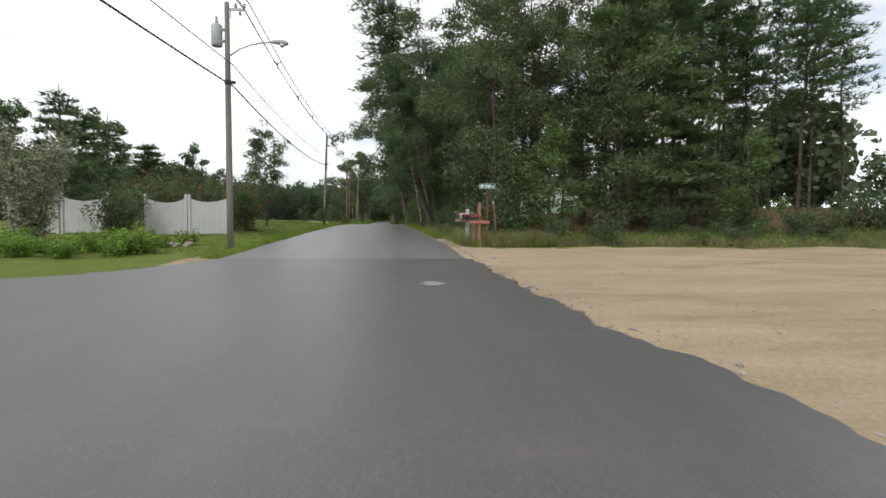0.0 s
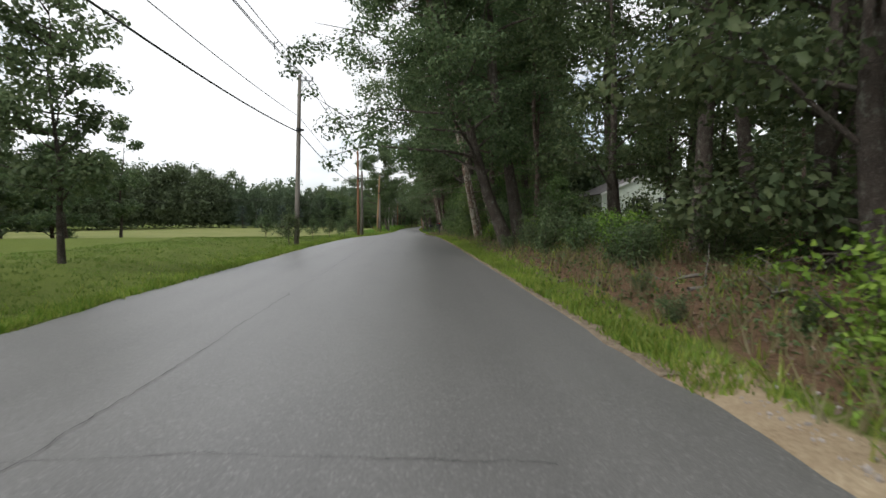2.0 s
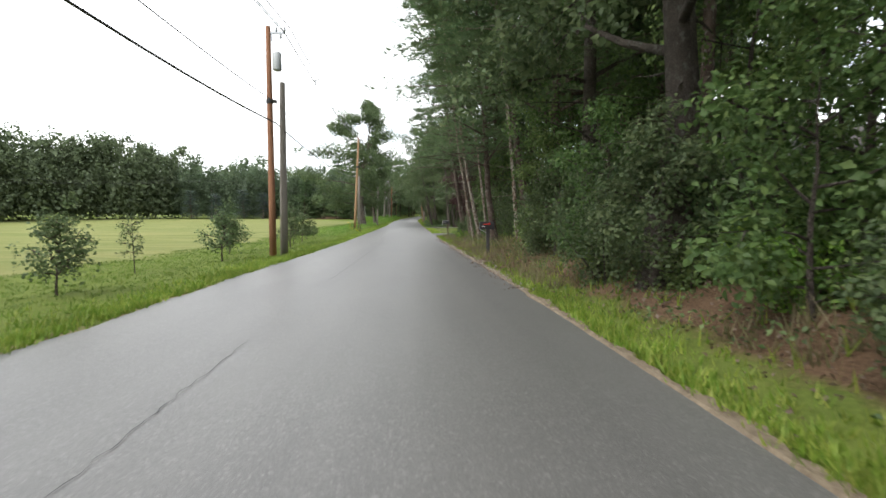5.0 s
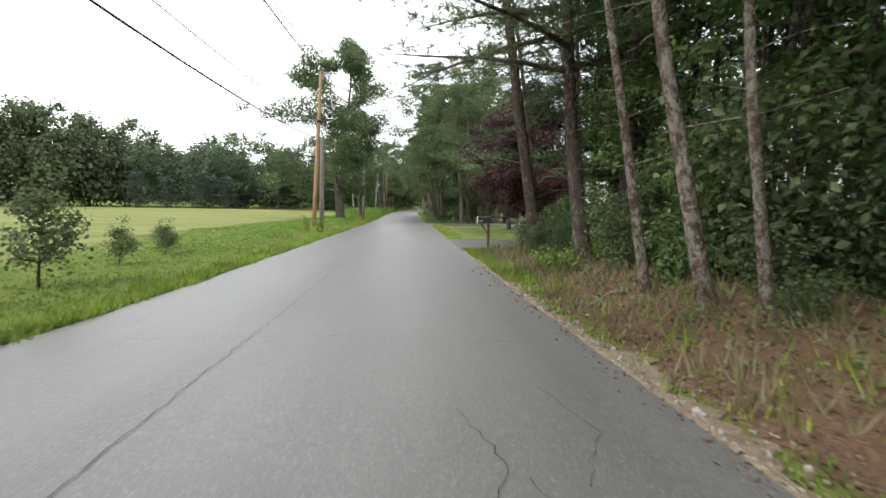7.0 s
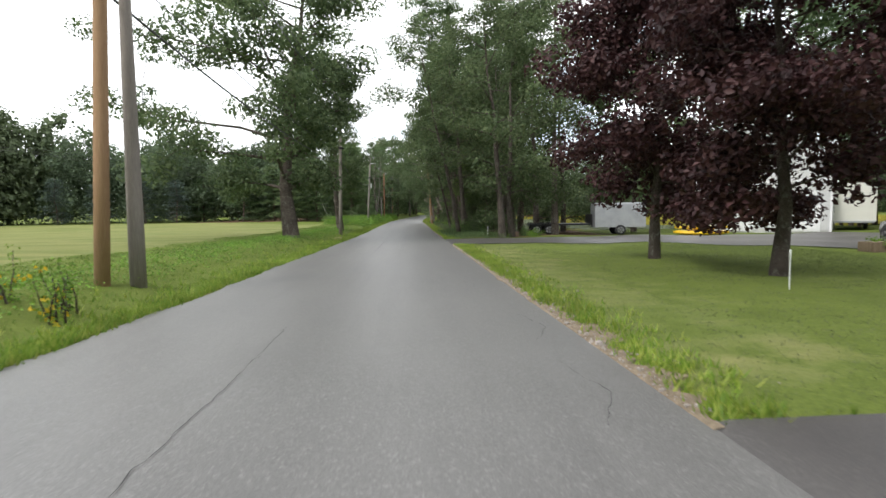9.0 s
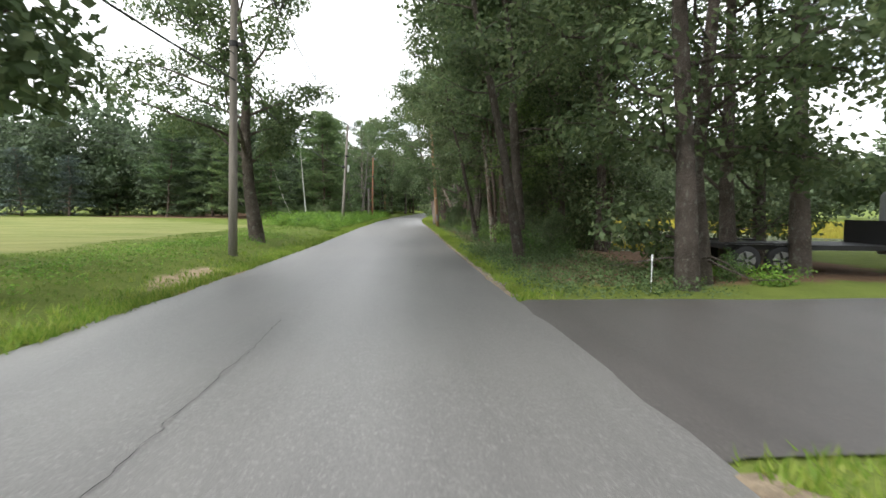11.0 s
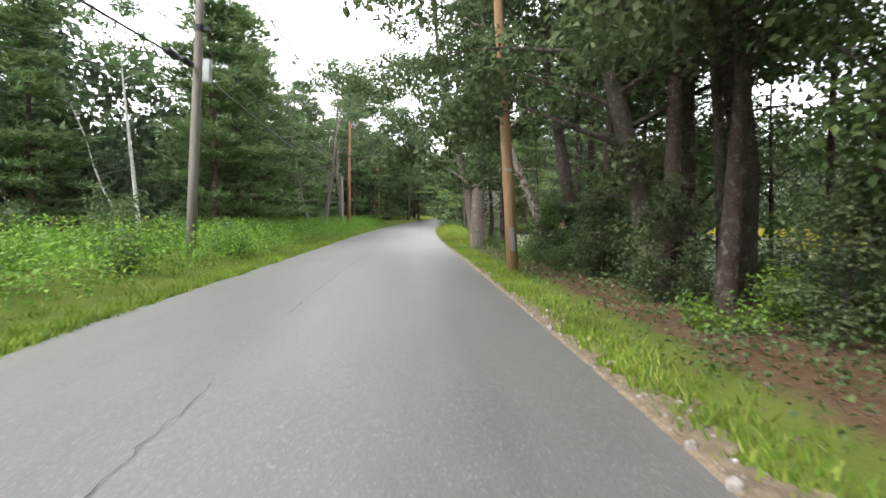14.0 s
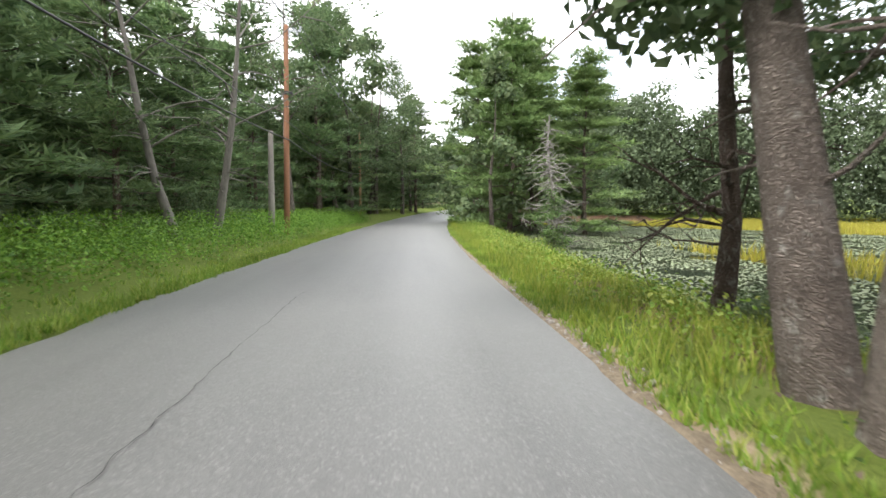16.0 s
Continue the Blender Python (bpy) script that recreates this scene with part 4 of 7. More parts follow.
# trees with places of their own: kind, x, y, turn, size, lean
trees_taken = [(25, 84, 7), (25, 79, 9), (21, 80, 6), (29, 80, 6), (3.9, 20.4, 2.5), (3.6, 22, 2.5)]
P0, P1, P2 = pines
O0, O1, O2 = oaks
NEAR = [
    (road_oak, 3.85, 42.1, 0, 0.84, (0, -16)), (O2, 4.4, 42.7, 80, 1.0, (0, -5)), (pale_pine, 3.6, 50.0, 10, 1.45, (0, -13)), (pale_pine, 3.95, 50.5, 70, 1.0, (0, -13)), (pale_pine, 4.6, 50.5, 120, 1.5, (0, -12)), (brights[1], 6.5, 54.0, 20, 0.9, (0, 0)), (brights[1], 8.0, 56.2, 150, 1.0, (0, 0)), (brights[1], 5.6, 55.5, 80, 0.8, (0, 0)), (brights[1], 4.9, 58.5, 200, 0.8, (0, 0)),
    (P0, 7.0, 51.2, 0, 1, (0, -2)), (P2, 7.4, 52.4, 0, 1, (0, 0)), (big_oak, 13.5, 47.3, 30, 1.1, (0, -6)), (O1, 7.4, 31.2, 140, 1.1, (0, 0)), (O2, 10.6, 38.0, 10, 1, (0, -4)), (O0, 4.4, 57.5, 60, 1.05, (0, -4)),
    (big_oak, 4.0, 64.5, 130, 1.1, (0, -6)), (O0, 4.6, 69.5, 200, 1.0, (0, -3)), (P1, 5.2, 79.0, 0, 1.1, (0, -9)), (mid_pine, 3.85, 80.4, 90, 0.85, (0, -5)), (pale_pine, 4.6, 79.0, 0, 1.0, (0, -7)), (pale_pine, 4.05, 84.1, 40, 0.8, (0, -9)),
    (pale_pine, 3.75, 84.8, 120, 1.15, (0, -10)), (pale_pine, 3.55, 86.1, 200, 0.85, (0, -8)), (mid_pine, 3.85, 89.9, 0, 0.95, (0, -8)), (P1, 3.85, 94.1, 30, 1.0, (0, -9)), (slim_pine, 4.6, 97.3, 150, 1.0, (0, -9)), (P0, 5.6, 92, 0, 1, (0, 0)), (P2, 6.6, 94.6, 0, 1, (0, 0)), (P0, 7.2, 96.7, 40, 0.95, (0, 0)), (full_pines[1], 8.6, 97.4, 0, 0.9, (0, 0)), (P2, 9.9, 98.0, 100, 1.0, (0, 0)),
    (O0, 5.6, 134.0, 0, 1.0, (0, -2)), (O1, 8.6, 137.4, 30, 1.25, (0, 0)), (P0, 7.5, 157.6, 0, 1.0, (0, 0)), (P2, 8.1, 155.8, 90, 0.95, (0, 0)), (P2, 9.6, 158.4, 0, 1.0, (0, 0)), (P0, 6.3, 153.3, 200, 0.95, (0, 0)), (P2, 6.9, 163.5, 0, 0.95, (0, 0)), (P0, 7.8, 166.0, 60, 0.9, (0, 0)), (P2, 9.0, 168.5, 0, 0.9, (0, 0)), (P2, 7.4, 171.5, 120, 0.95, (0, 0)), (O1, 11.2, 140, 0, 1.2, (0, 0)), (slim_oak, 3.35, 139.4, 80, 1.1, (0, -10)), (O1, 6.4, 134.8, 90, 1.15, (0, 0)), (O2, 9.5, 136, 0, 0.95, (0, 0)), (O0, 4.15, 143.1, 10, 1.0, (0, -2)), (P2, 3.8, 146.6, 100, 0.75, (0, -4)), (P2, 4.6, 146.7, 10, 0.95, (0, -10)), (O1, 6.6, 147.8, 40, 1.0, (0, 0)), (O1, 7.8, 150.6, 100, 1.1, (0, 0)), (O0, 6.2, 152.8, 200, 1.0, (0, 0)), (O1, 8.4, 154.6, 10, 1.0, (0, 0)), (O1, 8.9, 147.0, 70, 1.1, (0, 0)), (O0, 7.6, 144.2, 20, 1.0, (0, 0)), (slim_oak, 3.65, 151.6, 70, 0.85, (0, -11)), (O1, 6.2, 145, 0, 1.0, (0, 0)), (P2, 7.2, 151, 50, 0.95, (0, 0)), (P2, 6.4, 156.5, 130, 1.0, (0, 0)), (O1, 5.8, 161.8, 10, 0.9, (0, 0)), (O1, 6.2, 169.5, 200, 0.9, (0, 0)), (brights[0], 6.0, 92.7, 0, 0.8, (0, 0)), (brights[1], 5.3, 90.0, 0, 0.9, (0, 0)), (brights[1], 5.2, 86.8, 140, 0.9, (0, 0)), (pale_pine, 4.0, 148.5, 0, 1.15, (0, -8)), (P1, 4.75, 149.3, 0, 0.95, (0, -4)),
    (slim_oak, 5.1, 154.4, 210, 1.05, (0, -9)), (fork_oak, 4.65, 160.2, 215, 1.0, (0, -3)), (big_oak, 4.9, 167.6, 200, 0.85, (0, -9)), (P0, 4.7, 165.2, 0, 1.0, (0, 0)), (P1, 4.7, 166.8, 0, 1.0, (0, 0)), (slim_oak, 5.35, 166.2, 0, 0.85, (0, -4)), (fork_oak, 5.75, 166.6, 80, 0.95, (0, -2)), (P1, 5.25, 167.3, 40, 0.95, (0, -1)), (brights[0], 6.3, 163.0, 40, 1.0, (0, 0)), (P2, 6.6, 178.4, 0, 0.8, (0, 0)), (full_pines[1], 7.2, 173.4, 0, 0.8, (0, 0)), (leaning, 5.0, 175.6, 0, 0.9, (0, -15)), (O2, 5.5, 174.6, 90, 1.0, (0, -5)), (P2, 3.9, 179.7, 0, 1.0, (0, 0)), (O1, 6.2, 28.8, 40, 1.15, (0, 0)), (O1, 12.5, 27.5, 220, 1.05, (0, 0)), (O1, 7.4, 40.3, 100, 1.0, (0, -3)), (mid_pine, 5.0, 53.6, 0, 1.05, (0, -3)), (mid_pine, 4.9, 73.5, 120, 1.0, (0, 0)), (full_pines[0], 13.5, 29, 0, 1.2, (0, 0)), (P0, 23.5, 28, 0, 0.8, (0, 0)), (P2, 26, 30, 0, 0.9, (0, 0)), (P2, 29, 31, 50, 0.9, (0, 0)), (P2, 20, 31, 0, 0.9, (0, 0)), (P2, 22.5, 31, 90, 0.85, (0, 0)),
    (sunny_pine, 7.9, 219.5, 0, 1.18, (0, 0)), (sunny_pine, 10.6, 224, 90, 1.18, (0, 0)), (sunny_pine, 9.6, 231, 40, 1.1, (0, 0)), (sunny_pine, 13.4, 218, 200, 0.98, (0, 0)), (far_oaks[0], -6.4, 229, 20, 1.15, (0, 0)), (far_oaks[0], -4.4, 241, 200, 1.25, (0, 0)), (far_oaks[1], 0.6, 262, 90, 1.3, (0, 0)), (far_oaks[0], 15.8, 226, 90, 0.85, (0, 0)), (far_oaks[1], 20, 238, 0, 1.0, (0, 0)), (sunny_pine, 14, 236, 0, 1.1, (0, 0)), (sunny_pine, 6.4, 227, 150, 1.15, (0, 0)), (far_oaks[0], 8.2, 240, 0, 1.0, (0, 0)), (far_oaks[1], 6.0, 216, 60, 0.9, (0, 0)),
    (full_pines[0], -9.3, 183.5, 0, 0.9, (0, 0)), (full_pines[1], -9.6, 187.5, 100, 1.15, (0, 0)), (full_pines[0], -9.8, 192, 50, 0.88, (0, 0)), (full_pines[1], -9.4, 202, 0, 0.88, (0, 0)), (full_pines[0], -9.6, 208, 0, 0.72, (0, 0)), (full_pines[0], -13.5, 177.5, 120, 0.66, (0, 0)), (O0, -4.8, 226, 40, 1.1, (0, 0)), (O0, -3.6, 241, 200, 1.2, (0, 0)), (full_pines[0], -6.8, 221, 0, 1.2, (0, 0)), (O0, -0.6, 251, 100, 1.2, (0, 0)), (full_pines[0], 1.4, 262, 0, 1.3, (0, 0)), (full_pines[0], -8.4, 232, 0, 1.25, (0, 0)), (O2, -7.4, 214, 60, 0.95, (0, 0)), (full_pines[1], -16.5, 175.5, 30, 0.8, (0, 0)), (full_pines[0], -9.6, 197.5, 30, 0.74, (0, 0)), (full_pines[1], -12.5, 200, 80, 0.9, (0, 0)), (full_pines[0], -11.5, 210, 10, 0.76, (0, 0)), (full_pines[0], -10.2, 216, 60, 0.78, (0, 0)), (O0, 6.6, 155.6, 120, 1.0, (0, 0)), (O0, 7.6, 152.4, 10, 1.0, (0, 0)), (O0, 8.3, 158.2, 60, 1.0, (0, 0)),
    (field_oak, -6.6, 130.2, 10, 1.05, (0, 0)), (road_oak, -5.9, 145.1, 20, 0.9, (0, -2)), (P2, 7.0, 178, 0, 0.9, (0, 0)), (P2, 8.2, 181, 60, 0.95, (0, 0)), (P0, 6.4, 176.4, 0, 0.85, (0, 0)), (P2, 9.2, 186, 0, 0.8, (0, 0)), (P2, 7.8, 190, 100, 0.8, (0, 0)), (P2, 9.8, 178.5, 0, 0.9, (0, 0)), (P0, 10.5, 183, 0, 0.9, (0, 0)),
    (spruce, -33.5, 178.6, 0, 1.0, (0, 0)), (spruce, -37.5, 178, 90, 1.1, (0, 0)), (spruce, -43.6, 177.5, 30, 0.95, (0, 0)), (spruce, -48.7, 177, 200, 1.05, (0, 0)),
]
for proto, x, y, turn, s, lean in NEAR:
    plant(proto, x, y, turn, s, 1.0, 0.05, lean, group=WOOD)
    trees_taken.append((x, y, 1.5))

# the double tree beside the pond
TWIN_BARK = bark_material("grey_furrowed_bark", (0.19, 0.15, 0.125), (0.37, 0.31, 0.265), (0.38, 0.35, 0.31), 0.02)
twin = make_tree("oak_tree", 19, 17, 0.3, 2.9, 5.6, 22000, 0.17, OAK_LEAF, TWIN_BARK, "thick oak with deep-furrowed bark at the pond's edge", limbs=16, clump=0.9, dead=4)
plant(twin, 3.12, 182.0, 150, 1.0, 1.0, 0.05, (0, -2), group=WOOD)
slim = make_tree("oak_tree", 20, 16, 0.18, 3.2, 4.6, 14000, 0.17, OAK_LEAF, TWIN_BARK, "straight grey oak with bare dead lower branches", limbs=12, clump=0.9, dead=7)
plant(slim, 3.17, 182.9, 0, 1.22, 0.9, 0.05, (0, -11), group=WOOD)
trees_taken += [(2.8, 182.7, 2), (3.1, 182, 2)]

# young tree on the lawn and the dark red maples
young = make_tree("ornamental_tree", 41, 6.5, 0.07, 1.3, 1.25, 6500, 0.13, OAK_LEAF, BARK, "slim young tree on the mown lawn", limbs=26, clump=0.42, shape="column")
plant(young, -7.4, 34.5, 0, 1.0)
maple = make_tree("maple_tree", 43, 9.8, 0.15, 2.0, 3.3, 34000, 0.165, MAPLE_LEAF, BARK, "dark red-leaved maple on the mown lawn", limbs=34, clump=0.8)
plant(maple, 7.3, 116.8, 0, 1.0, group="red maples on the lawn")
plant(maple, 7.9, 112.2, 140, 1.0, group="red maples on the lawn")
trees_taken += [(7.3, 116.8, 3), (7.9, 112.2, 3)]

# birches and dead trees
birch = make_tree("birch_tree", 45, 11, 0.085, 6.0, 1.3, 2600, 0.11, BRIGHT_LEAF, BIRCH_BARK, "slender white-barked birch with a thin crown", limbs=9, clump=0.4)
plant(birch, -10.3, 178.4, 0, 1.0, 1.0, 0, (0, -5))
bare_birch = make_pine("dead_birch", 46, 6.5, 0.06, 4.5, 0.5, 0, 0.2, PINE_LEAF, BIRCH_BARK, "leaning bare white birch trunk", 3)
plant(bare_birch, -12.4, 181.2, 0, 1.0, 1.0, 0, (0, -17))
plant(bare_birch, -17.0, 182, 0, 0.7, 1.0, 0, (0, -24))
snag = make_tree("dead_tree", 47, 13, 0.14, 3.2, 5.0, 1600, 0.14, OAK_LEAF, DEAD_WOOD, "tall half-dead tree with bare grey limbs", limbs=17, clump=0.4, dead=10)
plant(snag, -7.3, 196.6, 0, 1.0, 1.0, 0, (2, -4))
plant(snag, -6.7, 198.2, 100, 1.0, 1.05, 0, (-3, 4))
plant(snag, -5.6, 231, 60, 0.85, 1.0)
plant(snag, -6.2, 236, 10, 0.9, 1.0)
def make_dead_pine(name, seed, h, r, label):
    """A dead pine: a dark trunk with long crooked bare limbs that fork into twigs."""
    rng = np.random.default_rng(seed)
    top = thing(name, label, "tree")
    g = Geo()
    path = trunk_path(rng, h, 0.25)
    g.tube(path, [r * (1.3 if i == 0 else 1 - 0.12 * i) for i in range(7)], 9, False)
    part("trunk", g, PINE_BARK, top, smooth=True)
    for i in range(26):
        z = rng.uniform(0.8, 2.2) if i % 3 == 0 else rng.uniform(2.7, 5.6)
        a = math.pi + rng.normal() * 0.7 if i % 2 else rng.uniform(0, 6.28)
        b = Geo()
        reach = rng.uniform(0.9, 2.1)
        pts = limb(b, rng, at_height(path, z), (math.cos(a), math.sin(a), rng.uniform(-0.15, 0.35)), reach, rng.uniform(0.025, 0.045), 1.5, 5, 6, -0.25)
        for q in pts[2:6]:
            c = a + rng.uniform(-1.2, 1.2)
            limb(b, rng, q, (math.cos(c), math.sin(c), rng.uniform(-0.2, 0.8)), reach * rng.uniform(0.2, 0.45), 0.015, 1.2, 4, 4)
        part("branch", b, PINE_BARK, top, smooth=True)
    return top


dead_pine = make_dead_pine("dead_pine", 48, 8.4, 0.14, "dead pine with bare crooked branches at the pond's edge")
plant(dead_pine, 4.25, 186.0, 0, 1.0)
BLEACHED = surface("bleached_dead_wood", (0.15, 0.135, 0.118), (0.3, 0.28, 0.25), 3.0, 20, 0.95, 0, (1, 1, 0.2), 0.4, 0.01)
dead_fir = make_pine("dead_fir", 49, 7.2, 0.12, 0.2, 2.9, 0, 0.3, PINE_LEAF, BLEACHED, "bleached dead fir with a tangle of bare twigs", 40, 0.11, 0.6, False, 1.3, 0.2)
plant(dead_fir, 7.8, 206, 0, 1.0)
plant(brights[1], 7.3, 205.4, 30, 0.62, 0.9, 0.05)
plant(shrubs[4], 7.2, 205.0, 0, 1.2)
trees_taken += [(-10.3, 178.4, 2), (-7, 197, 3), (7.8, 206, 4), (4.5, 186.2, 3), (0, 182, 0)]

# woods on the right, before the driveway
scatter(oaks, 16, (6, 13, 27, 60), 3.0, ok=lambda x, y: side(x, y) > 4.4 and not open_view(x, y), taken=trees_taken)
scatter(pines + far_pines, 26, (6.5, 30, 28, 74), 2.6, ok=lambda x, y: side(x, y) > 4 and not open_view(x, y), taken=trees_taken)
scatter([pines[0], pines[2], pale_pine, pale_pine, far_pines[0]], 40, (6, 22, 66, 97), 1.7, ok=lambda x, y: side(x, y) > 4.3 and not open_view(x, y), taken=trees_taken)
scatter(brights, 12, (4.6, 14, 48, 94), 2.0, ok=lambda x, y: side(x, y) > 2.4 and not open_view(x, y), taken=trees_taken)
scatter(far_oaks, 4, (20, 34, 84, 97), 3.0, taken=trees_taken)
scatter([pines[2], pale_pine, pines[0], far_pines[0]], 20, (6.2, 17, 84, 99), 1.4, ok=lambda x, y: side(x, y) > 3.4 and y < 99.5 - 0.1 * x, taken=trees_taken)
# behind the sandy lot
scatter(full_pines, 4, (9, 17, 27, 33), 3.4, ok=lambda x, y: not open_view(x, y), taken=trees_taken)
scatter(far_pines + far_oaks, 8, (8, 20, 29, 44), 3.0, ok=lambda x, y: x < 0.45 * y and not open_view(x, y), taken=trees_taken)
scatter(brights, 2, (8, 40, 24.5, 28), 3.0, taken=trees_taken)
# right, past the house
scatter(oaks[::2], 9, (5, 16, 134.5, 168), 2.4, ok=lambda x, y: side(x, y) > 4.0 and not open_view(x, y), taken=trees_taken)
scatter(pines, 14, (5, 11, 146, 180), 1.8, ok=lambda x, y: side(x, y) > 3.6 and pond_depth(x, y) < 0.95 and (x < 6.5 or rnd.random() < 0.3), taken=trees_taken)
scatter(brights, 8, (4, 10, 140, 172), 1.6, (0.7, 1.0), ok=lambda x, y: side(x, y) > 1.8 and not 0.42 < x / (y - 129.6) < 0.85, taken=trees_taken)
scatter(far_oaks + far_pines, 12, (12, 60, 138, 146), 3.6, ok=lambda x, y: x > 23 or y < 140, taken=trees_taken)
scatter(far_pines, 16, (26, 55, 128, 140), 3.0, ok=lambda x, y: x > 33 or y > 138, taken=trees_taken)
scatter(far_pines, 16, (30, 58, 138, 150), 2.4, taken=trees_taken)
# left woods
for x, y, s in ((-16.5, 217, 1.25), (-12.8, 224, 1.3), (-21.5, 213, 1.3)):
    plant(deep_pines[0], x, y, x * 53 % 360, s, 1.1, 0.05, group=WOOD)
scatter(deep_pines, 50, (-40, -10.0, 174.5, 236), 2.6, (0.6, 0.85), ok=lambda x, y: x > -26 or y > 184, taken=trees_taken)
scatter(far_oaks + deep_pines, 18, (-20, 4, 205, 300), 3.4, (0.7, 0.9), ok=lambda x, y: left_of(x, y) > 4.2, taken=trees_taken)
# closing the bend
scatter(far_oaks + deep_pines, 36, (0, 60, 258, 325), 3.8, ok=lambda x, y: abs(x - road_x(y)) > 5.0, taken=trees_taken)
scatter(deep_pines + full_pines, 22, (-11, 4, 234, 264), 2.2, (0.85, 1.15), ok=lambda x, y: 2.5 < left_of(x, y) < 11, taken=trees_taken)
scatter(full_pines + far_oaks, 9, (-9, -4, 186, 236), 3.0, (0.9, 1.15), ok=lambda x, y: 4.4 < left_of(x, y) < 8, taken=trees_taken)
scatter(full_pines, 5, (4, 16, 240, 256), 3.0, (0.8, 1.0), ok=lambda x, y: 1.8 < side(x, y) < 8, taken=trees_taken)
scatter(far_oaks, 16, (-30, 20, 295, 350), 4.0, ok=lambda x, y: abs(x - road_x(y)) > 5.0, taken=trees_taken)

# undergrowth
low = []
for x, y, s in ((6.1, 32.3, 0.75), (6.6, 31.9, 0.6), (3.7, 41.3, 0.45), (4.4, 41.6, 0.55), (4.2, 40.6, 0.35), (4.0, 30.9, 0.28), (3.6, 29.0, 0.3), (4.5, 27.9, 0.35), (5.2, 160.6, 0.8), (5.9, 162.0, 0.9), (5.0, 162.4, 0.6), (6.3, 164.4, 0.9), (4.6, 165.9, 0.55), (5.5, 168.6, 0.8), (6.2, 170.8, 0.9), (5.4, 172.4, 0.7), (6.0, 175.2, 0.8), (5.6, 178.4, 0.75), (4.3, 185.2, 0.5), (4.9, 186.4, 0.6), (4.1, 183.9, 0.4), (3.9, 181.2, 0.5), (4.6, 183.0, 0.55)):
    plant(shrubs[0], x, y, x * 131 % 360, s, 0.9, 0.03, group=WOOD)
    low.append((x, y, 0.5))
scatter(shrubs, 70, (3.2, 10, 26, 97), 0.8, (0.6, 1.1), lambda x, y: 1.7 + 0.8 * math.sin(y * 0.4) < side(x, y) < 7 and not 40 < y < 49, taken=low)
scatter([shrubs[2], shrubs[4], shrubs[0]], 38, (4.0, 9.5, 46, 87), 1.0, (1.0, 1.6), lambda x, y: 2.4 < side(x, y) and not open_view(x, y), taken=low)
scatter(shrubs, 34, (3.6, 8, 80, 97.0), 0.7, (0.4, 0.7), lambda x, y: 1.6 < side(x, y), taken=low)
scatter(shrubs, 40, (3, 6, 26, 74), 0.8, (0.5, 0.9), lambda x, y: 1.5 < side(x, y) < 4, taken=low)
scatter([shrubs[1], shrubs[4]], 30, (13, 30, 66, 79), 1.0, (0.4, 0.8), taken=low)
scatter(shrubs, 75, (2.6, 9, 134.5, 181), 0.7, (0.5, 0.95), lambda x, y: 2.0 < side(x, y) < 6 and not 0.48 < x / (y - 129.6) < 0.85, taken=low)
scatter([shrubs[0], shrubs[0], shrubs[3]], 18, (4.8, 28, 21.6, 26), 1.0, (0.5, 1.0), taken=low)
scatter([shrubs[2], shrubs[0]], 8, (5.5, 28, 23.5, 27), 1.4, (1.1, 1.6), taken=low)
scatter(shrubs, 40, (-14, -7.5, 172, 240), 0.9, (0.6, 1.0), lambda x, y: 3.0 < left_of(x, y) < 8, taken=low)

scatter([shrubs[1], shrubs[3], shrubs[4]], 20, (-8.5, -5.0, 158, 176), 0.7, (0.5, 0.85), lambda x, y: left_of(x, y) > 1.2, taken=low)

# leafy young oaks that close the wood's edge
for x, y, s, k in ((3.5, 51.9, 0.75, 0), (4.1, 53.6, 0.9, 1), (3.7, 55.6, 0.7, 0), (4.4, 57.4, 0.85, 0), (3.4, 58.9, 0.5, 1), (4.1, 61.2, 0.8, 0), (3.7, 64.0, 0.7, 1), (4.2, 67.2, 0.8, 0), (3.9, 70.4, 0.7, 1), (4.4, 72.8, 0.85, 0),
                   (5.4, 40.8, 0.5, 0), (5.2, 81.9, 0.6, 1), (4.9, 86.4, 0.55, 0), (4.4, 88.0, 0.45, 1), (3.4, 92.3, 0.24, 1), (4.4, 92.9, 0.3, 0), (5.1, 91.6, 0.34, 1), (4.7, 95.6, 0.3, 0), (5.6, 95.2, 0.34, 1), (5.3, 97.2, 0.22, 0), (6.2, 97.4, 0.26, 1),
                   (5.6, 159.4, 0.5, 1), (4.9, 144.6, 0.7, 1), (4.9, 163.2, 0.5, 1), (4.2, 166.0, 0.5, 1), (4.4, 169.6, 0.55, 1), (4.0, 172.8, 0.42, 0), (4.6, 174.2, 0.5, 1), (5.0, 141.6, 0.4, 1)):
    plant(young_oaks[k], x, y, x * 97 % 360, s, 1.0, 0.03, group="young trees at the wood's edge")

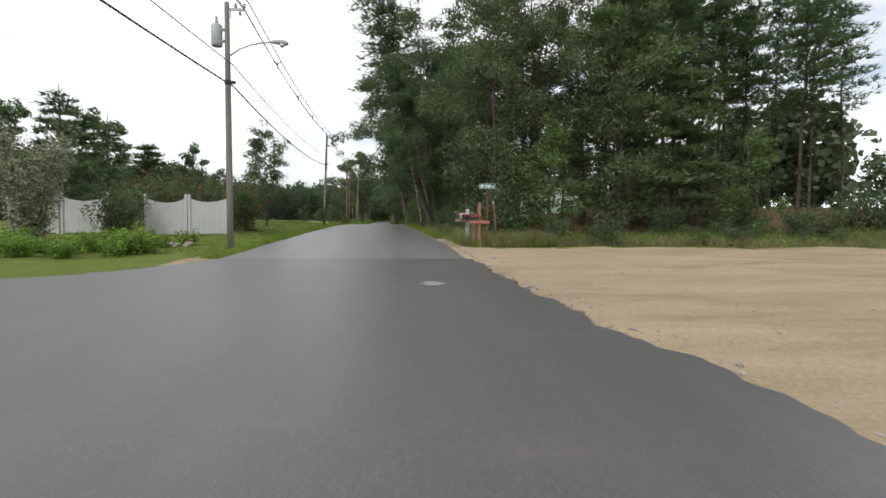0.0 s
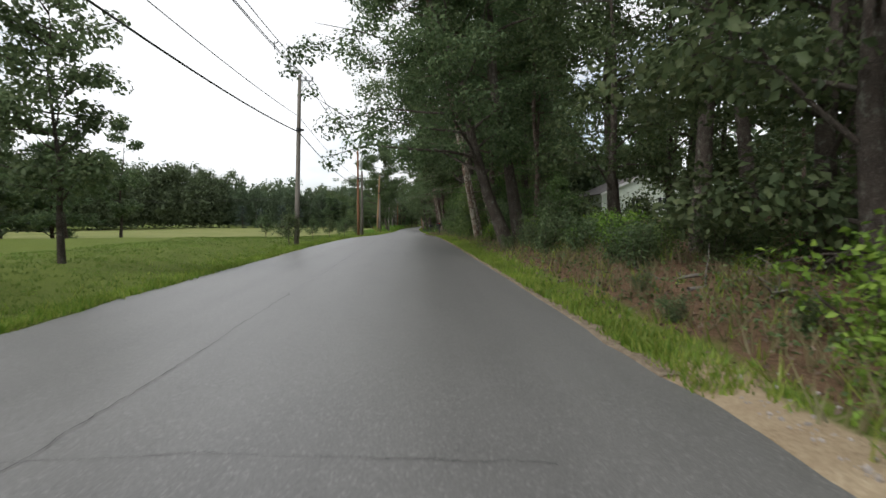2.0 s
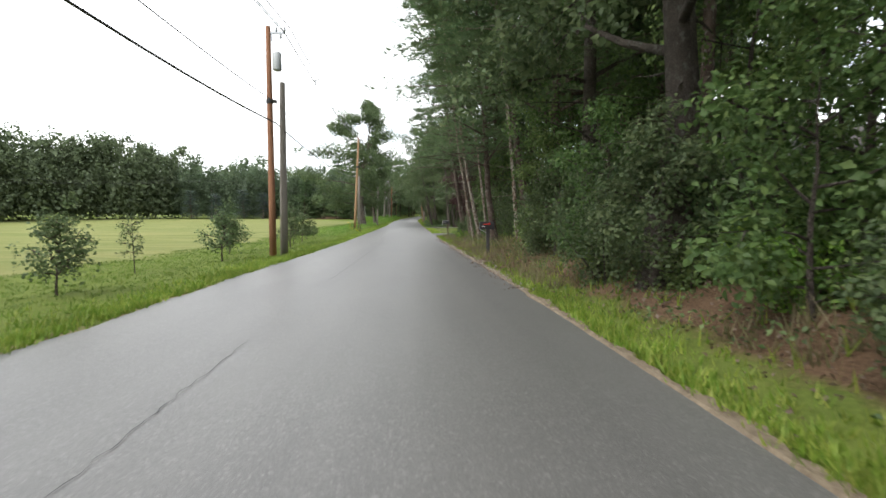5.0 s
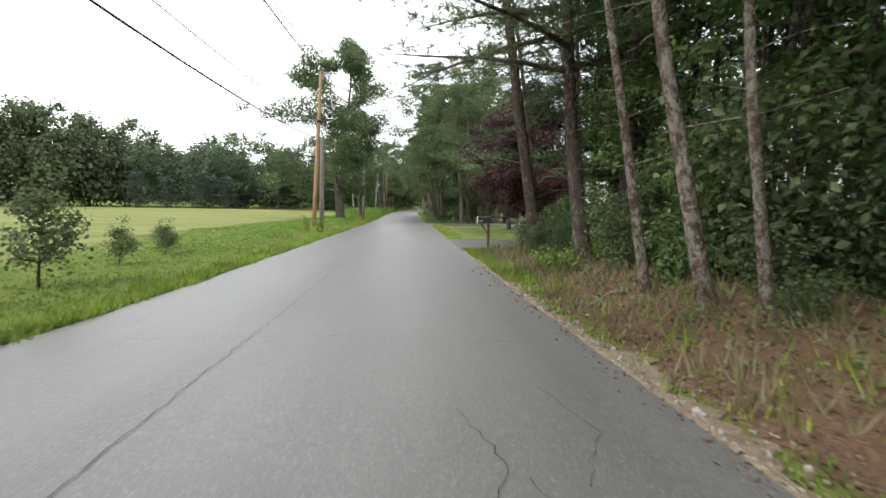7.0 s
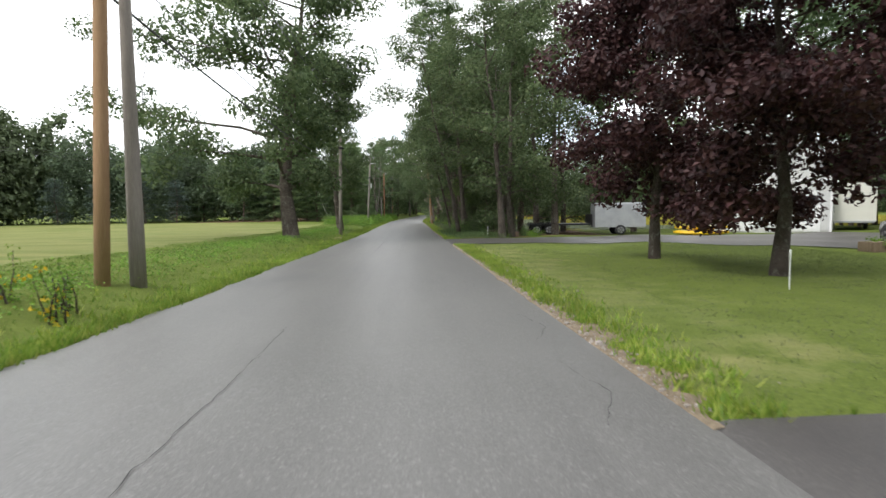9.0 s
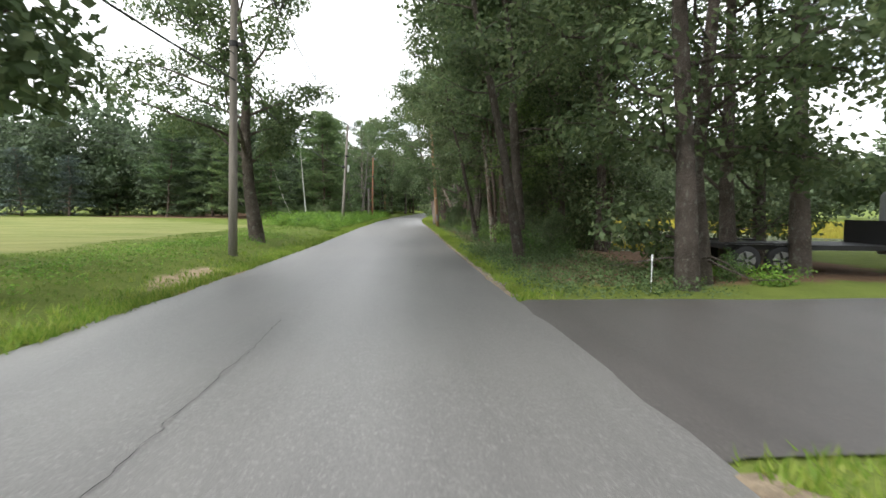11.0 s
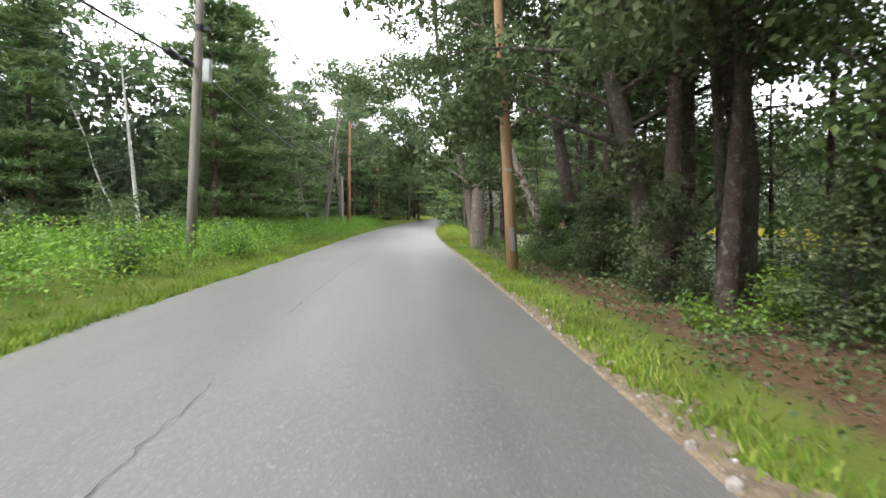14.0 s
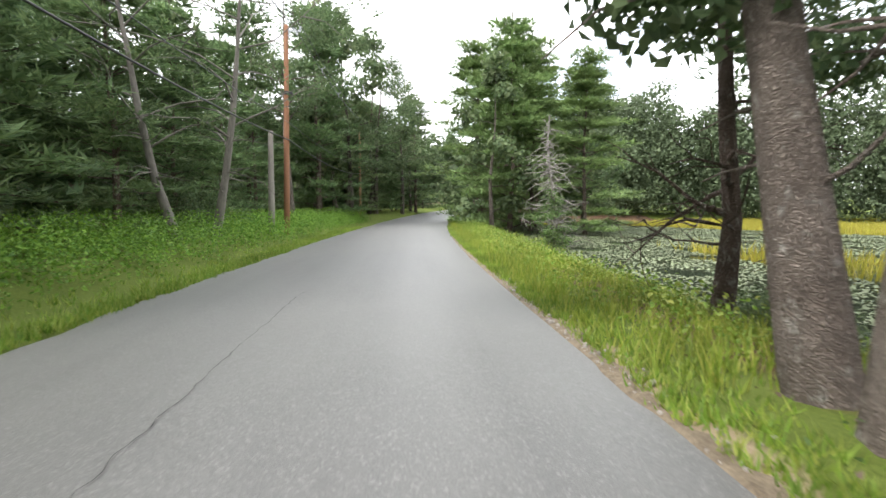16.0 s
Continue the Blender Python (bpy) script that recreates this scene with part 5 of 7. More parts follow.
# bushes along the hayfield
field_bush = make_tree("field_shrub", 97, 2.0, 0.03, 0.45, 0.72, 1500, 0.1, OAK_LEAF, BARK, "rounded young tree in the grass beside the hayfield", limbs=14, clump=0.32)
thin_bush = make_tree("field_shrub", 98, 2.7, 0.025, 0.8, 0.42, 600, 0.1, OAK_LEAF, BARK, "thin young tree in the grass beside the hayfield", limbs=11, clump=0.24, shape="column")
for x, y, s in ((-6.5, 85.4, 0.9), (-7.1, 57.2, 0.5), (-7.2, 70, 0.6)):
    plant(thin_bush, x, y, x * 77 % 360, s, group="bushes along the hayfield")
for x, y, s in ((-7.9, 52.2, 0.7), (-6.5, 58.4, 0.75), (-5.6, 47.9, 0.8), (-6.6, 66, 0.8), (-6.4, 74, 0.9), (-7.5, 78, 0.8), (-6.05, 82.6, 0.84), (-6.6, 88.1, 0.95), (-7.0, 91.5, 0.5), (-6.9, 93.7, 0.45), (-7.6, 95, 0.4), (-8.8, 61, 0.5)):
    plant(field_bush, x, y, x * 77 % 360, s, group="bushes along the hayfield")


FAR_LEAF = leaf_material("far_leaves", [(0.09, 0.135, 0.055), (0.115, 0.17, 0.068), (0.145, 0.205, 0.08)], 0.36)
FAR_NEEDLE = leaf_material("far_needles", [(0.075, 0.12, 0.058), (0.1, 0.15, 0.066), (0.125, 0.18, 0.076)], 0.36)


def far_woods(name, seed, line, height, depth, n, label, leaf=FAR_LEAF, size=0.75, k=380):
    """A stand of distant trees as one mesh of leaf clumps over rough crowns."""
    rng = np.random.default_rng(seed)
    line = np.array(line, float)
    seg = np.r_[0, np.cumsum(np.linalg.norm(np.diff(line, axis=0), axis=1))]
    cen, siz, out = [], [], []
    for i in range(n):
        t = (i + rng.random()) / n * seg[-1]
        x, y = np.interp(t, seg, line[:, 0]), np.interp(t, seg, line[:, 1])
        x, y = x + rng.normal() * depth * 0.4, y + rng.normal() * depth * 0.4
        h, w = height * rng.uniform(0.72, 1.06), height * rng.uniform(0.2, 0.3)
        z0 = float(ground_z(x, y))
        lobes = 15
        for j in range(lobes):
            f = (j + 0.5) / lobes
            a, ring = rng.uniform(0, 6.28), w * rng.uniform(0.35, 0.95) * math.sin(math.pi * (0.25 + 0.68 * f))
            size_l = w * rng.uniform(0.45, 0.75) * (1.15 - 0.35 * f)
            m = k // lobes
            u = rng.normal(size=(m, 3))
            u /= np.linalg.norm(u, axis=1, keepdims=True)
            p = np.array([x + ring * math.cos(a), y + ring * math.sin(a), z0 + h * (0.12 + 0.8 * f)]) + u * size_l * rng.uniform(0.7, 1.05, (m, 1)) * np.array([1, 1, 0.8])
            p[:, 2] = np.maximum(p[:, 2], z0 + 0.15)
            cen.append(p)
            out.append(u * 0.5)
            heart = rng.random(m) < 0.22
            p[heart] += (np.array([x + ring * math.cos(a), y + ring * math.sin(a), z0 + h * (0.12 + 0.8 * f)]) - p[heart]) * 0.5
            siz.append(size * height / 12 * rng.uniform(0.5, 1.3, m) * np.where(heart, 1.9, 1.0))
    me = cards_mesh(name, np.concatenate(cen), np.concatenate(siz), leaf, rng, 0.4, 1.3, facing=np.concatenate(out))
    return tagged(new(name, me), label, "woods", kind="stuff")


far_woods("distant_woods", 1, [(-112, 0), (-100, 60), (-88, 120), (-78, 160), (-60, 190)], 19, 6, 170, "dark green treeline behind the hayfield", FAR_LEAF, 0.36, 1200)
far_woods("distant_woods", 12, [(-98, 140), (-86, 168), (-66, 200), (-40, 204)], 17, 5, 46, "dark green treeline behind the hayfield", FAR_LEAF, 0.4, 900)
far_woods("distant_woods", 2, [(-62, 190), (-40, 186), (-14, 186)], 13, 5, 50, "dark green treeline behind the hayfield", FAR_NEEDLE, 0.3, 1300)
for x, y, s in ((-28, 58, 0.75), (-32, 56, 0.9), (-36, 55, 0.8), (-40, 52, 1.0), (-45, 50, 0.85), (-49, 47, 0.95), (-25, 61, 0.7), (-22, 64, 0.65), (-54, 46, 0.9), (-58, 42, 0.95), (-30, 63, 0.8), (-38, 60, 0.9), (-24, 46, 0.62), (-27, 48, 0.7), (-30, 45, 0.66), (-34, 47, 0.75), (-21, 50, 0.6), (-38, 44, 0.7), (-42, 46, 0.75), (-26, 52, 0.72), (-19, 53, 0.55)):
    plant((deep_pines + far_oaks)[int(-x) % 4], x, y, x * 37 % 360, 1.15 * s * (1 if int(-x) % 4 < 2 else 0.75), 1.0, 0.05, group="trees behind the garden")
far_woods("distant_woods", 4, [(-70, 240), (-40, 275), (-6, 296), (14, 330), (60, 350)], 19, 10, 90, "tall dark woods around the bend")
far_woods("distant_woods", 5, [(30, 290), (60, 275), (85, 262), (102, 220), (98, 150)], 17, 8, 80, "green woods on the far shore of the pond")
far_woods("distant_woods", 6, [(45, 146), (62, 120), (60, 80), (74, 40), (66, 10)], 9, 6, 80, "dark woods behind the houses", FAR_LEAF, 0.55, 480)
far_woods("distant_woods", 7, [(-120, -60), (0, -90), (110, -40)], 14, 12, 50, "woods behind the road's start", FAR_LEAF, 1.3, 120)
far_woods("distant_woods", 9, [(16, 266), (40, 262), (62, 252), (80, 230)], 22, 4, 54, "green woods on the far shore of the pond", FAR_LEAF, 0.21, 2600)
far_woods("distant_woods", 10, [(13, 90), (18, 93), (24, 92)], 9, 3, 12, "dark inner woods behind the pines")
far_woods("distant_woods", 11, [(40, 44), (44, 60), (46, 76), (40, 92)], 13, 3, 30, "dark woods behind the house")
far_woods("distant_woods", 8, [(-150, 60), (-130, 160), (-100, 230)], 19, 12, 60, "taller dark trees behind the treeline", FAR_NEEDLE)


# ---- grass, weeds and litter ----
def strew(n, y0, y1, f):
    """Points beside the road: f gives the distance from an edge for a random number; the sign picks the side."""
    rng = np.random.default_rng(int(abs(y0) * 7 + y1 * 13 + n))
    y = rng.uniform(y0, y1, n)
    d = f(rng, n)
    x = np.where(d > 0, road_x(y) + road_half(y) + d, road_x(y) - road_half(y) + d)
    return x, y, ground_z(x, y), rng


def grass(name, n, y0, y1, f, h, mat, label, width=0.012, keep=None, tuft=6, lean=0.4):
    x, y, z, rng = strew(n, y0, y1, f)
    if keep is not None:
        k = keep(x, y)
        x, y, z = x[k], y[k], z[k]
    b = np.repeat(np.stack([x, y, z - 0.01], 1), tuft, 0)
    b[:, :2] += rng.normal(size=(len(b), 2)) * 0.05
    me = blades_mesh(name, b, h * rng.uniform(0.5, 1.3, len(b)), mat, rng, width, lean)
    return tagged(new(name, me), label, "grass", kind="stuff")


def weeds(name, n, y0, y1, f, h, size, mat, label, keep=None, per=14, spread=0.16):
    x, y, z, rng = strew(n, y0, y1, f)
    if keep is not None:
        k = keep(x, y)
        x, y, z = x[k], y[k], z[k]
    hh = h * rng.uniform(0.4, 1.2, len(x))
    c = np.repeat(np.stack([x, y, z], 1), per, 0)
    c[:, :2] += rng.normal(size=(len(c), 2)) * spread
    c[:, 2] += rng.uniform(0.05, 1, len(c)) * np.repeat(hh, per)
    me = cards_mesh(name, c, size * rng.uniform(0.6, 1.4, len(c)), mat, rng, 0.6)
    return tagged(new(name, me), label, "weeds", kind="stuff")


near_edge = lambda rng, n: rng.exponential(0.3, n) + 0.02
no_lot = lambda x, y: (in_lot(x, y) < 0.4) & ~in_drive(x, y) & ~((y < 26.5) & (x > road_x(y)) & (x - road_x(y) - road_half(y) < 0.5))
chance = lambda x, y: np.modf(np.abs(np.sin(x * 91.7 + y * 37.3)) * 977.0)[0]
# thin on the pine bank, clear of the sandy shoulder
sparse = lambda x, y: no_lot(x, y) & (chance(x, y) > 0.82 * smooth01(64, 71, y) * (1 - smooth01(85, 91, y))) & (x - road_x(y) - road_half(y) > shoulder(y) * (0.2 + 0.75 * chance(y, x)))
grass("verge_grass", 16000, 18, 215, lambda r, n: np.minimum(near_edge(r, n) + 0.05, r.uniform(0.5, 1.15, n)), 0.11, GRASS_LEAF, "bright green grass along the road's edge", keep=sparse)
grass("verge_grass", 14000, 16, 215, lambda r, n: -near_edge(r, n), 0.13, GRASS_LEAF, "bright green grass along the road's edge")
grass("lawn_grass", 20000, 18, 165, lambda r, n: -r.uniform(0.3, 6, n), 0.06, LAWN_LEAF, "rough green grass beside the field")
grass("dry_grass", 700, 21, 62, lambda r, n: r.uniform(1.1, 3.4, n), 0.32, DRY_LEAF, "tall dry grass on the bank", keep=no_lot, tuft=7)
grass("dry_grass", 850, 66, 98, lambda r, n: r.uniform(0.4, 2.4, n), 0.28, DRY_LEAF, "tall dry grass on the bank", keep=no_lot, tuft=7)
grass("bank_grass", 1000, 22, 98, lambda r, n: r.uniform(0.5, 4, n), 0.26, GRASS_LEAF, "tall green grass on the bank", keep=no_lot)
grass("lawn_grass", 16000, 104.6, 127, lambda r, n: r.uniform(0.3, 12, n), 0.032, MOWN_LEAF, "mown lawn grass", 0.007, no_lot, 5, 0.7)
weeds("roadside_weeds", 6400, 159, 226, lambda r, n: -r.uniform(0.9, 5.8, n), 0.85, 0.08, WEED_LEAF, "dense green weeds on the verge")
weeds("roadside_weeds", 1100, 94, 150, lambda r, n: -r.uniform(1.4, 3.5, n), 0.2, 0.05, WEED_LEAF, "low green weeds on the verge")
weeds("roadside_weeds", 1000, 138, 182, lambda r, n: r.uniform(0.9, 3.6, n), 0.4, 0.06, SHADED_WEED_LEAF, "low green weeds under the trees")
weeds("roadside_weeds", 1500, 24, 98, lambda r, n: r.uniform(0.9, 5, n), 0.42, 0.065, SHADED_WEED_LEAF, "low green weeds on the bank", keep=no_lot)
weeds("roadside_weeds", 1700, 184, 232, lambda r, n: r.uniform(0.8, 3.8, n), 0.5, 0.07, GRASS_LEAF, "green weeds on the pond's bank")
weeds("leaf_litter", 5000, 26, 97, lambda r, n: r.uniform(0.7, 6, n), 0.02, 0.06, BROWN_LEAF, "brown fallen leaves on the bank", keep=no_lot, per=5, spread=0.3)
weeds("leaf_litter", 1500, 66, 92, lambda r, n: r.exponential(0.4, n) + 0.03, 0.02, 0.05, BROWN_LEAF, "brown fallen leaves along the asphalt's edge", per=4, spread=0.2)
weeds("leaf_litter", 900, 135, 190, lambda r, n: r.uniform(0.8, 4, n), 0.02, 0.05, BROWN_LEAF, "brown fallen leaves under the trees", per=5, spread=0.3)

grass("dry_grass", 1500, 20.6, 26, lambda r, n: r.uniform(0.4, 24, n), 0.4, DRY_LEAF, "tall dry grass behind the sandy lot", keep=no_lot, tuft=7)
weeds("roadside_weeds", 700, 20.8, 26, lambda r, n: r.uniform(0.6, 24, n), 0.5, 0.08, WEED_LEAF, "green weeds behind the sandy lot", keep=no_lot)

weeds("roadside_weeds", 1200, 132.8, 146, lambda r, n: r.uniform(0.35, 4, n), 0.32, 0.055, SHADED_WEED_LEAF, "leafy green weeds under the trees", keep=no_lot)

grass("bank_grass", 800, 20.8, 25.5, lambda r, n: r.uniform(0.6, 4.5, n), 0.6, DRY_LEAF, "tall feathery grass round the mailboxes", 0.008, no_lot, 8, 0.3)
grass("bank_grass", 600, 20.8, 25.5, lambda r, n: r.uniform(0.5, 4.5, n), 0.45, GRASS_LEAF, "tall green grass round the mailboxes", 0.009, no_lot, 8, 0.3)
grass("bank_grass", 3200, 183, 222, lambda r, n: r.uniform(0.3, 3.8, n), 0.3, GRASS_LEAF, "tall yellow-green grass on the pond's bank", 0.011, None, 7, 0.35)
# pond plants
rng = np.random.default_rng(77)


def strew_pond(n, seed, x0, x1, y0, y1, wave):
    rng = np.random.default_rng(seed)
    x, y = rng.uniform(x0, x1, n), rng.uniform(y0, y1, n)
    k = (pond_depth(x, y) > 0.6) & wave(x, y)
    return x[k], y[k], rng


reeds = lambda x, y: np.sin(x * 0.16 + 1.0) + np.sin(y * 0.13 + 0.08 * x) + 0.03 * (x - 14) - 2.5 * (x - road_x(y) < 14) > 0.35
x, y, rng = strew_pond(42000, 3, 8, 86, 147, 264, reeds)
b = np.repeat(np.stack([x, y, np.full(len(x), -0.65)], 1), 5, 0)
b[:, :2] += rng.normal(size=(len(b), 2)) * 0.12
tagged(new("marsh_grass", blades_mesh("marsh_grass", b, 0.55 * rng.uniform(0.5, 1.3, len(b)), MARSH_LEAF, rng, 0.03, 0.3)), "yellow-green marsh grass standing in the pond", "grass", kind="stuff")
x, y, rng = strew_pond(230000, 5, 6, 60, 150, 262, lambda x, y: (~reeds(x, y)) & (np.sin(x * 0.9) * np.sin(y * 0.7) > -0.75))
PAD = leaf_material("lily_pads", [(0.13, 0.17, 0.07), (0.17, 0.21, 0.09), (0.2, 0.235, 0.115)], 0.1, 0.75)
c = np.stack([x, y, -0.61 + rng.uniform(0, 0.015, len(x))], 1)
me = cards_mesh("lily_pads", c, rng.uniform(0.1, 0.25, len(x)), PAD, rng, 14.0, 1.1)
tagged(new("lily_pads", me), "pale green lily pads covering the pond", "water plants", kind="stuff")

# ---- utility poles and wires ----
CABLE = surface("black_cable", (0.015, 0.015, 0.016), (0.03, 0.03, 0.03), 3, 40, 0.5)
CERAMIC = plain("grey_insulator", (0.32, 0.33, 0.34), 0.3)


def utility_pole(x, y, h, mat, label, r=0.15, lean=(0, 0), hardware=True):
    m = Matrix.Translation((x, y, gz(x, y))) @ pose(0, 0, 0, *lean, 0)
    top = thing("utility_pole", label, "utility pole", "poles along the road", m=m)
    part("pole", Geo().tube([(0, 0, -0.6), (0, 0, 0.3 * h), (0, 0, 0.7 * h), (0, 0, h - 0.03), (0, 0, h)], [r * 1.1, r, r * 0.85, r * 0.72, r * 0.62], 12), mat, top, smooth=True)
    if hardware:
        part("bracket", Geo().box(-0.03, 0.62, -0.03, 0.03, h - 0.28, h - 0.2).box(0.1, 0.14, -0.02, 0.02, h - 0.55, h - 0.24), METAL, top, bevel=0.005)
        for dx, dz in ((0.3, -0.1), (0.6, -0.1), (0.45, -0.34)):
            part("insulator", Geo().tube([(dx, 0, h + dz - 0.1), (dx, 0, h + dz - 0.04), (dx, 0, h + dz), (dx, 0, h + dz + 0.06)], [0.03, 0.055, 0.035, 0.05], 8), CERAMIC, top, smooth=True)
        part("clamp", Geo().tube([(0, 0, 0.68 * h - 0.08), (0, 0, 0.68 * h + 0.08)], [r * 1.05, r * 1.05], 12).box(r * 0.8, r + 0.14, -0.05, 0.05, 0.68 * h - 0.05, 0.68 * h + 0.05), BLACK, top)
    return top


GREY_TAG = "weathered grey wooden utility pole beside the road"
POLES = [(-5.56, 19.9, 8.75, POLE_GREY, GREY_TAG, (0, 0)), (-5.4, 48.5, 8.1, POLE_GREY, GREY_TAG, (0, 2)), (-5.3, 76.3, 8.5, POLE_RED, "red-brown wooden utility pole beside the field", (0, 0)),
         (-5.85, 111.2, 9.4, POLE_NEW, "new tan wooden utility pole beside the field", (0, 3)), (-5.3, 140.2, 9.2, POLE_GREY, GREY_TAG, (0, 1.5)), (-5.9, 172.2, 8.8, POLE_GREY, GREY_TAG, (0, 3.5)),
         (-5.3, 203.0, 9.0, POLE_RED, "tall red-brown wooden utility pole at the wood's edge", (0, 1)), (-4.7, 233.5, 9.4, POLE_NEW, "tan wooden utility pole near the bend", (0, 0))]
poles = [utility_pole(x, y, h, mat, tag, 0.115 if y < 60 else 0.125, lean) for x, y, h, mat, tag, lean in POLES]
for x, y, h, tag in ((-5.0, 76.8, 6.6, "shortened old grey pole standing beside a newer one"), (-5.45, 111.7, 5.6, "shortened old grey pole standing beside a newer one"), (-5.8, 202.4, 4.3, "shortened old grey pole standing beside a newer one")):
    utility_pole(x, y, h, POLE_GREY, tag, 0.14, (0, 0.5), False)
utility_pole(-47.5, 186, 8.6, POLE_GREY, "distant wooden pole before the treeline", 0.13, (0, 0), False)

# transformer and lamp on the first pole
can = part("transformer", Geo().tube([(-0.36, 0, 8.05), (-0.36, 0, 8.1), (-0.36, 0, 8.75), (-0.36, 0, 8.82)], [0.17, 0.19, 0.19, 0.15], 14), plain("grey_tank_paint", (0.42, 0.44, 0.45), 0.4), poles[0], "grey steel transformer can", True, at=pose(0, 0, -0.85))
part("bushing", Geo().tube([(-0.36, 0, 8.8), (-0.36, 0, 8.9), (-0.36, 0, 9.0), (-0.36, 0, 9.08)], [0.05, 0.06, 0.035, 0.045], 8), CERAMIC, can)
part("tank_bracket", Geo().box(-0.2, -0.1, -0.06, 0.06, 8.2, 8.28).box(-0.2, -0.1, -0.06, 0.06, 8.6, 8.68), METAL, can)
arm = part("lamp_arm", Geo().tube([(0.1, 0, 7.75), (0.4, 0, 7.98), (0.8, 0, 8.15), (1.2, 0, 8.24), (1.6, 0, 8.27)], [0.028] * 5, 8), METAL, poles[0], "curved metal street-lamp arm", True, at=pose(0, 0, -0.85))
part("lamp_head", Geo().tube([(1.5, 0, 8.28), (1.62, 0, 8.29), (1.85, 0, 8.28), (2.05, 0, 8.25), (2.12, 0, 8.23)], [0.04, 0.07, 0.1, 0.09, 0.03], 10), plain("grey_lamp_housing", (0.4, 0.42, 0.43), 0.4), arm, "", True)
part("lens", Geo().tube([(1.9, 0, 8.22), (1.9, 0, 8.14), (1.9, 0, 8.1)], [0.1, 0.085, 0.03], 12), plain("milky_glass", (0.6, 0.6, 0.58), 0.15), arm, "", True)
part("meter_box", Geo().box(0.16, 0.34, -0.1, 0.1, 4.6, 5.2), plain("pale_grey_cabinet_paint", (0.5, 0.51, 0.5), 0.5), poles[5], "pale grey box on the pole", bevel=0.015)


part("transformer", Geo().tube([(0.3, 0, 6.9), (0.3, 0, 6.95), (0.3, 0, 7.5), (0.3, 0, 7.58)], [0.14, 0.16, 0.16, 0.12], 14), plain("pale_grey_tank_paint", (0.5, 0.52, 0.53), 0.4), poles[2], "pale grey steel transformer can", True)
roadside = utility_pole(2.65, 171.0, 9.5, POLE_NEW, "tan wooden pole standing among the roadside trees", 0.14, (0, -4), False)
part("cable_guard", Geo().box(-0.05, 0.05, -0.175, -0.135, 0.55, 1.15), METAL, roadside, "grey metal cable guard", bevel=0.01)
for dx in (-0.075, -0.035, 0.005, 0.045):
    part("number_plate", Geo().box(dx, dx + 0.028, -0.152, -0.134, 2.55, 2.63), plain("pale_tag_metal", (0.5, 0.5, 0.5), 0.4, 0.5), roadside)


def cable(name, ends, r, sag, label, n=14):
    """One wire for each span between two supports."""
    for a, b in zip(ends, ends[1:]):
        a, b = Vector(a), Vector(b)
        g = Geo().tube([a.lerp(b, i / n) - Vector((0, 0, 4 * sag * (i / n) * (1 - i / n))) for i in range(n + 1)], [r] * (n + 1), 5, False)
        tagged(new(name, g.mesh(name, CABLE, True)), label, "cable", "overhead wires")


def heads(dx, f, z=0.0):
    return [(x + dx + 0.02 * h, y, gz(x, y) + f * h + z) for x, y, h, *_ in POLES]


LOW = (5.8, 5.4, 5.0, 5.4, 5.2, 5.0, 4.1, 4.3)
strung = lambda dz: [(x + 0.2, y, gz(x, y) + z + dz) for (x, y, *_), z in zip(POLES, LOW)]
first = lambda pts: [(pts[0][0] - 2.2, -25.0, pts[0][2] + 0.2)] + pts
for dx, dz in ((0.3, -0.02), (0.6, -0.02), (0.45, -0.26)):
    cable("power_line", first(heads(dx, 1.0, dz)), 0.016, 0.55, "thin dark overhead power line between poles")
cable("telephone_cable", first(strung(0.0)), 0.026, 0.5, "thick black overhead telephone cable between poles")
cable("messenger_wire", first(strung(0.75)), 0.014, 0.4, "thin black overhead wire between poles")
for z in (6.2, 5.2, 4.7):
    cable("service_wire", [(-5.9, 172.2, gz(-5.9, 172.2) + z), (-34, 150, 6.4 + 0.25 * z), (-70, 128, 5.0 + 0.4 * z)], 0.012, 0.7, "thin service wire crossing above the hayfield")
for dy, dz in ((-1.3, 5.0), (-0.45, 5.05)):
    ob = part("splice_case", Geo().tube([(0, -0.28, 0), (0, -0.24, 0), (0, 0.24, 0), (0, 0.28, 0)], [0.04, 0.085, 0.085, 0.04], 10), BLACK, at=pose(-5.68, 172.2 + dy, gz(-5.9, 172.2) + dz - 0.07), smooth=True)
    tagged(ob, "black splice case hanging on the telephone cable", "cable fitting", "splice cases")
# spacers that hold the power lines apart
for (x0, y0, h0, *_), (x1, y1, h1, *_) in zip(POLES, POLES[1:]):
    for t in (0.2, 0.4, 0.6, 0.8):
        x, y = x0 + (x1 - x0) * t + 0.6, y0 + (y1 - y0) * t
        z = (gz(x0, y0) + h0) * (1 - t) + (gz(x1, y1) + h1) * t - 2.2 * t * (1 - t) - 0.12
        g = Geo().tube([(-0.17, 0, 0.12), (0, 0, 0), (0.17, 0, 0.12)], [0.022] * 3, 6).tube([(0, 0, 0.1), (0, 0, -0.2)], [0.022] * 2, 6)
        ob = part("wire_spacer", g, CERAMIC, at=pose(x, y, z))
        tagged(ob, "small grey spacer on the overhead power lines", "cable spacer", "spacers on the lines")

